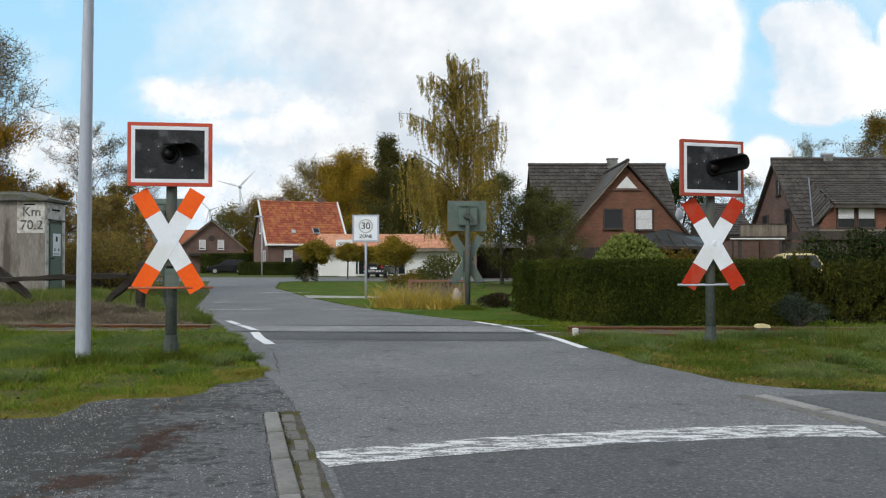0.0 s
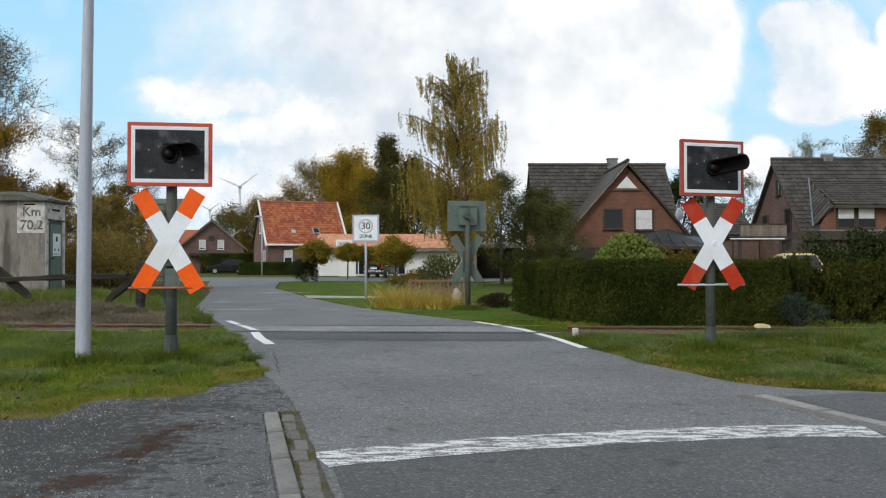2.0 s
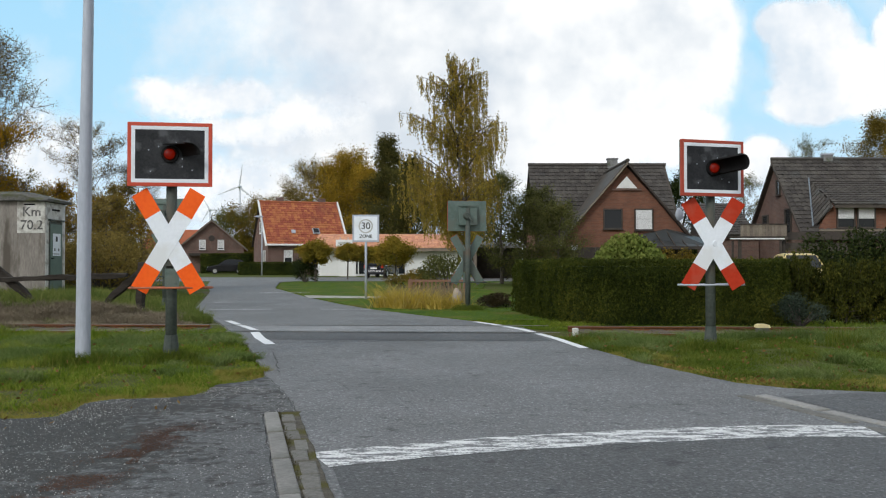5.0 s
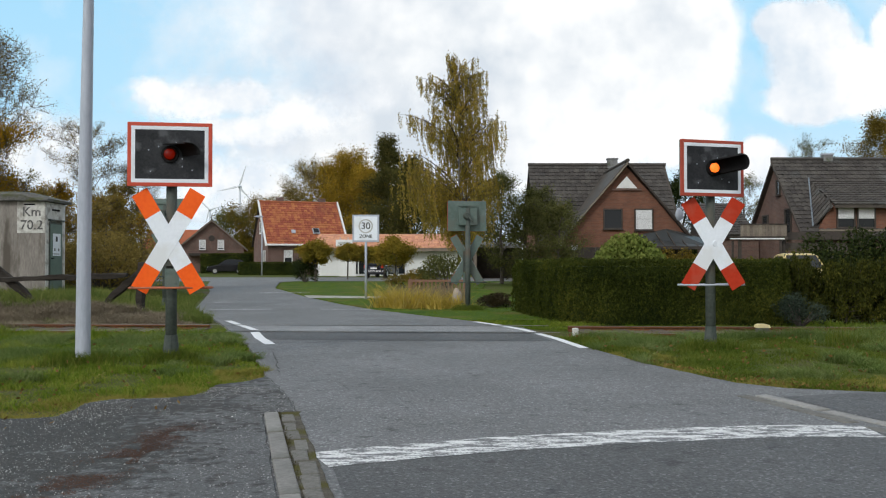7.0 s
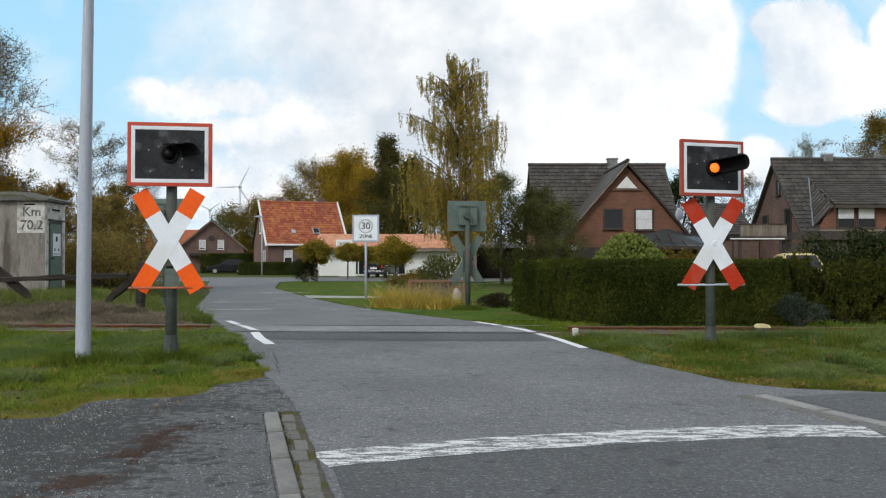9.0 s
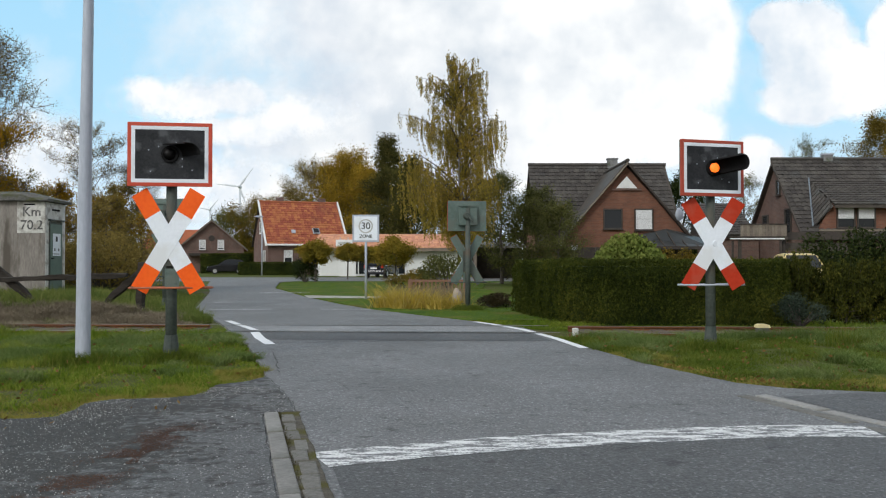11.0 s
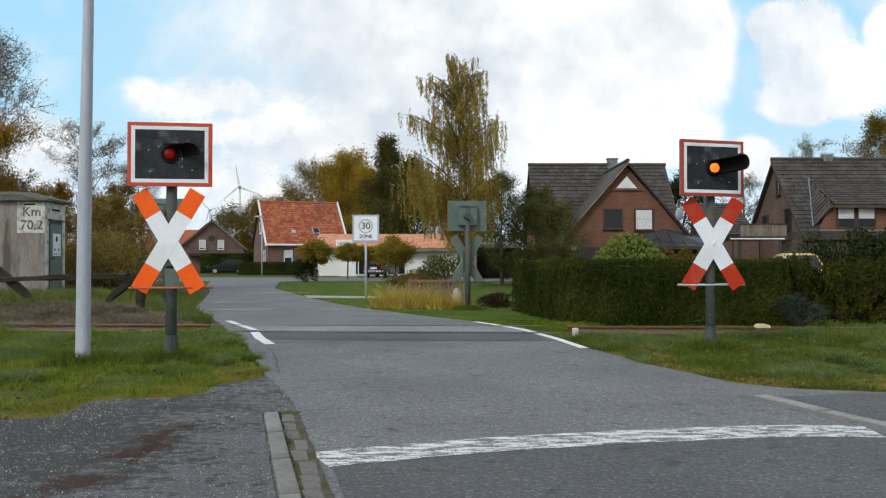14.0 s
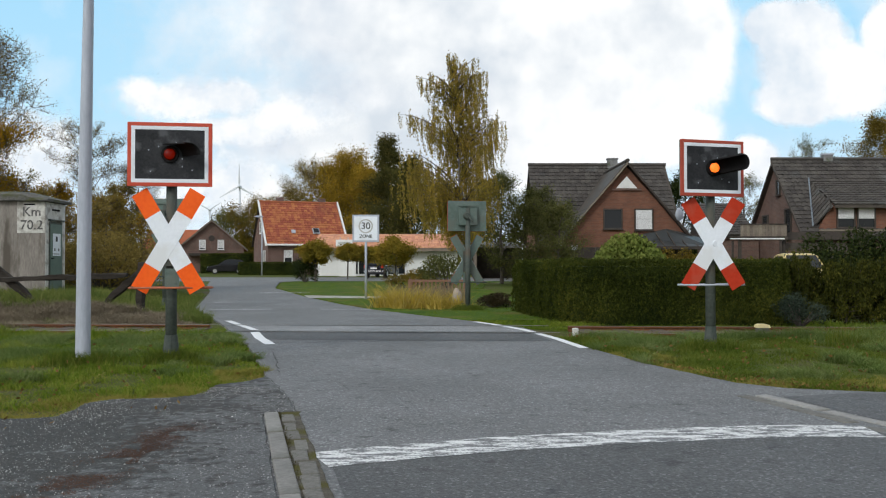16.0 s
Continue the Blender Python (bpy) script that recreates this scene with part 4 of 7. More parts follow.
for i in range(-30, 32):
    x = i * 0.63
    if -4.4 < x < 2.4:
        continue
    if sl_me is None:
        sl = part("sleeper", box((0, 0, 0), (0.25, 2.5, 0.14), bevel=0.015), M["sleeper"])
        sl_me = sl.data
    else:
        sl = mesh_part("sleeper", sl_me, M["sleeper"])
    sl.matrix_basis = pose(x, 14.73 + SL * x, -0.118, 0, 0, rng.uniform(-2, 2) - 3.1)
    tagged(sl, "dark weathered wooden railway sleeper", "sleeper", "sleepers", "structure")


# ---- railway signals ----
def dome(r, depth, ax, rings=4, seg=20):
    """A bulging lens about the origin; ax turns its axis from -y, in degrees."""
    bm = bmesh.new()
    rows = []
    for i in range(rings + 1):
        a = (math.pi / 2) * i / rings
        rr, d = r * math.cos(a), depth * math.sin(a)
        rows.append([bm.verts.new((rr * math.cos(2 * math.pi * k / seg), -d, rr * math.sin(2 * math.pi * k / seg))) for k in range(seg if i < rings else 1)])
    for a, b in zip(rows[:-1], rows[1:]):
        for k in range(seg):
            bm.faces.new((a[k], a[(k + 1) % seg], b[(k + 1) % len(b)], b[k])) if len(b) > 1 else bm.faces.new((a[k], a[(k + 1) % seg], b[0]))
    bmesh.ops.rotate(bm, verts=bm.verts, cent=(0, 0, 0), matrix=Matrix.Rotation(radians(ax), 3, "Z"))
    return bm


def blade_bm(a, from_, to, y, sgn, w=0.205, th=0.006):
    """A stretch of a cross arm, measured from the cross's centre along the arm."""
    rot = Matrix.Rotation(sgn * radians(a), 3, "Y")
    c = rot @ Vector((0, 0, (from_ + to) / 2))
    return box((c.x, y, c.z), (w, th, to - from_), rot, 0.002)


M["lens_a"] = tinted_mat("red_lens", (0.085, 0.014, 0.008), 0.02)
M["lens_b"] = tinted_mat("inner_lens", (0.05, 0.02, 0.015), 0.02)
M["lit"] = glow_mat("lit_lamp", (1.0, 0.135, 0.006), 1.45)


def signal(label, x, y, rz, accent, border, cross_turn=0.0, hood_turn=30.0, z=0.0, tall=2.44, arc=112.0, low=-70.0, lens_turn=None, hood_r=(0.118, 0.140), rise=0.028, plate=True):
    t = thing("crossing_signal", label, "railway signal", x, y, z, rz, group="crossing signals")
    bm = bmesh.new()
    add_rod(bm, (0, 0, -0.2), (0, 0, tall + 0.2), 0.066, 0.062, 16)
    part("post", bm, M["post"], t, "dark weathered steel post", True)
    bm = bmesh.new()
    for k in range(4):
        rot = Matrix.Rotation(math.pi / 2 * k, 3, "Z")
        b2 = prism([(0.05, 0.0), (0.105, 0.0), (0.072, 0.30), (0.05, 0.30)], "y", -0.012, 0.012)
        bmesh.ops.rotate(b2, verts=b2.verts, cent=(0, 0, 0), matrix=rot)
        join(bm, b2)
    add_rod(bm, (0, 0, -0.1), (0, 0, 0.30), 0.092, 0.07, 14)
    part("foot", bm, M["post"], t, "flared post foot")
    # board with border
    w2, h2, zc = 0.478, 0.372, tall
    board = part("board", box((0, -0.115, zc), (2 * w2 - 0.17, 0.03, 2 * h2 - 0.17), bevel=0.004), M["board"], t, "sooty black lamp board")
    for nm, m, o, wd, yy in (("red_border", M["frame_red"] if border else M["dull_border"], 0.0, 0.042, -0.118), ("white_border", M["white"], 0.042, 0.044, -0.117)):
        bm = bmesh.new()
        a, c = w2 - o, h2 - o
        add_box(bm, (0, yy, zc + c - wd / 2), (2 * a, 0.034, wd), None, 0.004)
        add_box(bm, (0, yy, zc - c + wd / 2), (2 * a, 0.034, wd), None, 0.004)
        add_box(bm, (-a + wd / 2, yy, zc), (wd, 0.034, 2 * c - 2 * wd), None, 0.004)
        add_box(bm, (a - wd / 2, yy, zc), (wd, 0.034, 2 * c - 2 * wd), None, 0.004)
        part(nm, bm, m, t)
    part("back_plate", box((0, -0.085, zc), (2 * w2 - 0.01, 0.02, 2 * h2 - 0.01), bevel=0.004), M["green_back"], t, "grey-green back of the board")
    bm = box((0, -0.02, zc), (0.46, 0.11, 0.46), bevel=0.015)
    add_box(bm, (0, 0.05, zc + 0.24), (0.50, 0.03, 0.03))
    part("lamp_case", bm, M["green_back"], t, "grey-green lamp case")
    bm = bmesh.new()
    add_rod(bm, (0.03, 0.03, zc), (0.03, 0.15, zc), 0.10, 0.07, 14)
    add_rod(bm, (0.03, 0.13, zc), (-0.08, 0.19, zc - 0.14), 0.022, 0.022, 8)
    part("lamp_socket", bm, M["post"], t)
    for dz in (-0.2, 0.2):
        part("bracket", box((0, -0.03, zc + dz), (0.30, 0.09, 0.04), bevel=0.006), M["post"], t)
    # lamp cup, lenses, moving bulb, hood
    lamp = part("lamp", rod((0, -0.05, zc), (0, -0.158, zc), 0.118, 0.096, 24), M["hood"], t, "black lamp cup")
    hd = Vector((math.sin(radians(hood_turn)), -math.cos(radians(hood_turn)), 0))
    dir_ = Vector((hd.x * 0.45, -1, 0)).normalized()
    if lens_turn is not None:
        dir_ = Vector((math.sin(radians(lens_turn)), -math.cos(radians(lens_turn)), 0))
    ax = math.degrees(math.atan2(dir_.x, -dir_.y))
    c0 = Vector((0, -0.162, zc))
    for nm, r, dp, back, m in (("lens", 0.069, 0.045, 0.0, M["lens_a"]), ("inner_lens", 0.064, 0.022, 0.004, M["lens_b"])):
        ob = part(nm, dome(r, dp, ax), m, t, smooth=True)
        ob.location = c0 - dir_ * back
        ob.visible_shadow = False
    bulb = part("lit_bulb", dome(0.063, 0.02, ax), M["lit"], t, "glowing orange-red lamp", True)
    bulb.location = c0
    bm = bmesh.new()
    rows = []
    side, n = Vector((-hd.y, hd.x, 0)), 18
    for layer in (0, 1):
        for i in range(9):
            s = i / 8
            row = []
            for k in range(n + 1):
                a = radians(low + (arc - low) * k / n)
                far = 0.36 + 0.10 * math.sqrt(abs(math.cos(a)))
                r = hood_r[0] + (hood_r[1] - hood_r[0]) * s + 0.006 * layer
                p = c0 + hd * (s * far - 0.03) + side * (math.cos(a) * r) + Vector((0, 0, math.sin(a) * r + rise * s))
                row.append(bm.verts.new(p))
            rows.append(row)
    for layer in (0, 1):
        for i in range(8):
            a, b = rows[layer * 9 + i], rows[layer * 9 + i + 1]
            for k in range(n):
                bm.faces.new((a[k], a[k + 1], b[k + 1], b[k]))
    for k in range(n):
        bm.faces.new((rows[8][k], rows[8][k + 1], rows[17][k + 1], rows[17][k]))
    bmesh.ops.recalc_face_normals(bm, faces=bm.faces[:])
    part("hood", bm, M["hood"], t, "long black lamp hood", True)
    for bx, bz in ((-0.24, 0.05), (-0.13, 0.09), (0.07, 0.14), (0.10, 0.10), (0.14, -0.05), (0.14, -0.14), (0.25, -0.18), (-0.22, -0.2)):
        part("bolt", rod((bx, -0.128, zc + bz), (bx, -0.138, zc + bz), 0.008, 0.006, 8), M["galv"], t)
    # cross
    part("cross_plate", box((0, -0.09, 1.36), (0.20, 0.03, 0.5) if plate else (0.10, 0.03, 0.4), bevel=0.004), M["post"], t)
    if not plate:
        part("boss", rod((0, -0.118, 1.40), (0, -0.130, 1.40), 0.045, 0.040, 20), M["white"], t, "round white boss of the cross")
    for sgn, yy in ((-1, -0.1165), (1, -0.119)):
        bm = blade_bm(30.9, -0.355, 0.355, 0, sgn)
        ob = part("cross_arm", bm, M["white"], t, "white enamelled cross arm")
        ob.matrix_basis = pose(0, 0, 1.40, 0, 0, cross_turn) @ pose(0, yy, 0)
        for a, b in ((-0.665, -0.355), (0.355, 0.665)):
            tip = part("cross_tip", blade_bm(30.9, a, b, 0, sgn), accent, ob, "orange-red tip of the arm")
            tip.parent = ob
        back = part("arm_back", blade_bm(30.9, -0.66, 0.66, 0.008, sgn, 0.198), M["green_back"], t)
        back.matrix_basis = ob.matrix_basis.copy()
    bm = bmesh.new()
    n = 28
    ring = []
    for i in range(n):
        a = 2 * math.pi * i / n
        cx = 0.40 if math.cos(a) > 0 else -0.40
        ring.append(Vector((cx + 0.07 * math.cos(a), 0.04 + 0.13 * math.sin(a) - 0.06, 0.855)))
    for i in range(n):
        add_rod(bm, ring[i], ring[(i + 1) % n], 0.013, 0.013, 6)
    part("hoop", bm, (M["hoop_rust"] if border else M["galv"]) if y < 15 else M["post"], t, "bent tube hoop below the cross", True)
    if plate:
        bm = box((0.02, -0.075, 0.97), (0.16, 0.03, 0.22), bevel=0.004)
        for bx, bz in ((-0.03, 1.03), (0.06, 1.03), (-0.03, 0.91), (0.06, 0.91)):
            add_rod(bm, (bx, -0.09, bz), (bx, -0.10, bz), 0.008, 0.008, 6)
        part("clamp", bm, M["green_back"], t)
    return t, bulb, c0, dir_


sig_west, bulb_west, cup_west, dir_west = signal("railway crossing signal with bright orange cross on a grass verge", -3.20, 10.03, 8.0, M["orange"], True, -8.0, 42.0, tall=2.41, arc=128.0, low=-8.0, lens_turn=5.0, hood_r=(0.125, 0.115), rise=-0.015)
sig_east, bulb_east, cup_east, dir_east = signal("railway crossing signal with dull red cross on a grass verge", 3.58, 11.40, 17.0, M["red"], False, -15.0, 36.0, tall=2.40, arc=132.0, low=-112.0, lens_turn=-20.0, hood_r=(0.105, 0.104), rise=0.06, plate=False)
for ob in sig_east.children:
    if ob.name.split(".")[0] in ("board", "red_border", "white_border", "back_plate", "lamp_case", "lamp_socket", "lamp", "lens", "inner_lens", "lit_bulb", "hood", "bolt", "bracket"):
        ob.location.x -= 0.045
cup_east = cup_east - Vector((0.045, 0, 0))
sig_far, bulb_far, cup_far, dir_far = signal("grey-green back of a railway crossing signal across the track", 0.60, 20.6, 190.0, M["red"], False, z=-0.18, tall=2.46)
sig_hid, bulb_hid, cup_hid, dir_hid = signal("grey-green back of a crossing signal beyond the rails", -7.05, 21.6, 176.0, M["red"], False, z=-0.05, tall=2.46)

# ---- street lamp post, zone sign ----
lp = thing("lamp_post", "tall tapered pale grey steel lamp post", "lamp post", -4.12, 9.75, 0, 0)
low = limbs_mesh("lower_shaft", [(Vector((0, 0, -0.2)), Vector((0.01, 0, 1.9)), 0.083, 0.076)], M["galv"], lp, 24)
top = limbs_mesh("upper_shaft", [(Vector((0.01, 0, 1.9)), Vector((0.055, 0, 5.2)), 0.0745, 0.050)], M["galv"], lp, 24)
low["label"], top["label"] = "pale painted lower shaft", "bare zinc upper shaft"
part("collar", rod((0.01, 0, 1.885), (0.01, 0, 1.905), 0.078, 0.077, 24), M["galv"], lp)

zs = thing("zone_sign", "square white 30 zone sign on a thin steel pole", "road sign", -2.42, 26.67)
part("pole", rod((0, 0.035, -0.2), (0, 0.035, 2.55), 0.038, 0.038, 12), M["galv"], zs, smooth=True)
part("rim", box((0, 0, 2.22), (0.84, 0.025, 0.86), bevel=0.012), M["galv"], zs, "grey sign rim")
face = part("face", box((0, -0.016, 2.22), (0.73, 0.008, 0.75), bevel=0.003), M["white"], zs, "white sign face")
bm = bmesh.new()
for i in range(36):
    a0, a1 = 2 * math.pi * i / 36, 2 * math.pi * (i + 1) / 36
    q = [bm.verts.new((r * math.cos(a), -0.023, 2.29 + r * math.sin(a))) for r, a in ((0.185, a0), (0.185, a1), (0.225, a1), (0.225, a0))]
    bm.faces.new(q)
M["faded_ring"] = mat("faded_grey_ring", (0.42, 0.42, 0.40), (0.52, 0.52, 0.50), 6, 0.6, 0)
part("ring", bm, M["faded_ring"], face, "sun-bleached ring")
letters("speed_number", "30", 0.30, Matrix.Translation((0, -0.024, 2.29)) @ Matrix.Rotation(math.pi / 2, 4, "X"), M["black_text"], face, bold=0.004)
letters("zone_word", "ZONE", 0.15, Matrix.Translation((0, -0.024, 1.97)) @ Matrix.Rotation(math.pi / 2, 4, "X"), M["black_text"], face, bold=0.004)

# ---- concrete hut with kilometre mark ----
HZ = 0.27
M["stencil"] = mat("faded_stencil_paint", (0.06, 0.06, 0.06), (0.15, 0.145, 0.14), 14, 0.8, 0.1, stain=(0.36, 0.35, 0.33), stain_scale=9, stain_at=(0.56, 0.64))
hut = thing("relay_hut", "weathered concrete relay hut with painted kilometre mark", "hut", -10.9, 23.3, HZ, 2.0)
part("wall", box((-1.25, 0.66, 1.25), (2.5, 1.32, 2.62), bevel=0.012), M["concrete"], hut, "stained rough concrete wall")
bm = prism([(-2.65, 2.56), (0.14, 2.56), (0.14, 2.63), (-0.62, 2.84), (-2.65, 2.80)], "y", -0.14, 1.45)
bmesh.ops.subdivide_edges(bm, edges=bm.edges[:], cuts=5, use_grid_fill=True)
for v in bm.verts:
    v.co.z += 0.018 * noise.noise(v.co * 4) - (0.10 if v.co.z > 2.64 and v.co.y < 0.1 else 0.0)
part("roof", bm, M["hut_roof"], hut, "grey felted roof slab")
part("painted_patch", box((-0.38, -0.004, 2.12), (0.74, 0.012, 0.86)), M["plaster"], hut, "peeling white painted patch")
letters("km_word", "Km", 0.36, Matrix.Translation((-0.36, -0.014, 2.26)) @ Matrix.Rotation(math.pi / 2, 4, "X"), M["stencil"], hut)
letters("km_number", "70.2", 0.36, Matrix.Translation((-0.36, -0.014, 1.90)) @ Matrix.Rotation(math.pi / 2, 4, "X"), M["stencil"], hut)
part("side_render", box((0.006, 0.66, 1.25), (0.012, 1.30, 2.58)), M["plaster"], hut, "white rendered side")
part("door_frame", box((0.02, 0.64, 1.0), (0.03, 0.86, 2.04), bevel=0.005), M["post"], hut)
part("door", box((0.035, 0.64, 0.98), (0.03, 0.78, 1.94), bevel=0.005), M["door_green"], hut, "green steel door")
part("notice", box((0.055, 0.64, 1.38), (0.008, 0.50, 0.62)), M["white"], hut, "white warning notice")
bm = box((0.061, 0.62, 1.54), (0.004, 0.12, 0.14))
add_box(bm, (0.061, 0.62, 1.12), (0.004, 0.36, 0.02))
for yy in (0.50, 0.76):
    add_box(bm, (0.061, yy, 1.24), (0.004, 0.07, 0.07))
part("notice_bars", bm, M["black_text"], hut)
part("lintel", box((0.03, 0.64, 2.06), (0.10, 0.98, 0.05), bevel=0.01), M["post"], hut, "dark door lintel")
part("door_lever", box((0.07, 0.34, 1.0), (0.04, 0.12, 0.03), bevel=0.005), M["hood"], hut)
part("vent", box((-0.42, -0.006, 2.47), (0.30, 0.02, 0.035)), M["hood"], hut)
part("vent", box((0.02, 0.66, 2.35), (0.02, 0.5, 0.05)), M["hood"], hut)

# ---- timber barrier ----
def beam(t, nm, a, b, w, d):
    a, b = Vector(a), Vector(b)
    v = b - a
    bm = box((0, 0, 0), (v.length, w, d), bevel=0.02)
    bmesh.ops.subdivide_edges(bm, edges=[e for e in bm.edges if e.calc_length() > 0.5], cuts=11)
    for q in bm.verts:
        q.co += Vector((0, noise.noise(q.co * 3), noise.noise(q.co * 3 + Vector((9, 0, 0))))) * 0.05
    bmesh.ops.transform(bm, matrix=Matrix.Translation((a + b) / 2) @ v.to_track_quat("X", "Z").to_matrix().to_4x4(), verts=bm.verts)
    return part(nm, bm, M["oldwood"], t)


tb = thing("timber_barrier", "blackened old timber barrier with slanting braces", "barrier", -6.5, 18.3, 0.18)
beam(tb, "post", (0.0, 0, -0.4), (0.03, 0, 0.98), 0.15, 0.15)
beam(tb, "rail", (-3.6, -0.10, 0.58), (-0.25, -0.10, 0.70), 0.10, 0.11)
beam(tb, "brace", (-0.95, -0.04, -0.1), (0.02, -0.04, 0.78), 0.10, 0.14)
beam(tb, "brace", (-2.0, -0.03, -0.12), (-3.2, -0.03, 0.95), 0.11, 0.15)
beam(tb, "post", (-3.55, 0, -0.4), (-3.55, 0, 0.9), 0.14, 0.14)


# ---- houses ----
def tiles(name, o, u, v, nu, nv, tw, tl, material, parent, inside=None, label=""):
    """Rows of overlapping roof tiles on a slope: o at the eave, u along it, v up the slope."""
    o, u, v = Vector(o), Vector(u).normalized(), Vector(v).normalized()
    n = u.cross(v)
    if n.z < 0:
        n = -n
    vs, fs = [], []
    for j in range(nv):
        for i in range(nu):
            if inside and not inside((i + 0.5) * tw, (j + 0.5) * tl):
                continue
            k = len(vs)
            p = o + u * (i * tw) + v * (j * tl) + n * (rng.uniform(-0.004, 0.004))
            for a, b, h in ((0, 0, 0.055), (0.33, 0, 0.085), (0.72, 0, 0.085), (1.0, 0, 0.055), (0, 1.08, 0.01), (0.33, 1.08, 0.04), (0.72, 1.08, 0.04), (1.0, 1.08, 0.01), (0, 0, 0.0), (1.0, 0, 0.0)):
                vs.append(tuple(p + u * (a * tw) + v * (b * tl) + n * h))
            fs += [(k, k + 1, k + 5, k + 4), (k + 1, k + 2, k + 6, k + 5), (k + 2, k + 3, k + 7, k + 6), (k + 8, k + 9, k + 3, k + 2, k + 1, k)]
    return tagged(raw(name, vs, fs, material, parent, label), kind="stuff")


def window(parent, c, w, h, face="-y", frame=None, shut=0.0, mull=False, name="window"):
    """A window in a wall: frame proud of the wall, sunk pane, sill, and a roller shutter let down by a share."""
    fr = frame or M["trim_white"]
    turn = pose(*c, 0, 0, {"-y": 0, "-x": -90, "x": 90}[face])
    t = 0.07
    bm = box((0, -0.03, h / 2 - t / 2), (w, 0.09, t))
    add_box(bm, (0, -0.03, -h / 2 + t / 2), (w, 0.09, t))
    add_box(bm, (-w / 2 + t / 2, -0.03, 0), (t, 0.09, h - 2 * t))
    add_box(bm, (w / 2 - t / 2, -0.03, 0), (t, 0.09, h - 2 * t))
    if mull:
        add_box(bm, (0, -0.025, 0), (t * 0.8, 0.07, h - 2 * t))
    ob = part(name, bm, fr, parent)
    ob.matrix_basis = turn
    part("pane", box((0, -0.004, 0), (w - 2 * t, 0.012, h - 2 * t)), M["pane"], ob)
    part("sill", box((0, -0.06, -h / 2 - 0.03), (w + 0.1, 0.16, 0.05)), fr, ob)
    if shut:
        bm = bmesh.new()
        hh = (h - 2 * t) * shut
        k = max(3, int(hh / 0.055))
        for i in range(k):
            add_box(bm, (0, -0.03, h / 2 - t - hh * (i + 0.5) / k), (w - 2 * t, 0.02, hh / k - 0.006))
        part("shutter", bm, M["shutter"], ob, "white roller shutter")
    return ob


def walls_box(parent, x0, x1, y0, y1, h, material, name="wall"):
    return part(name, box(((x0 + x1) / 2, (y0 + y1) / 2, h / 2 - 0.1), (x1 - x0, y1 - y0, h + 0.2)), material, parent)


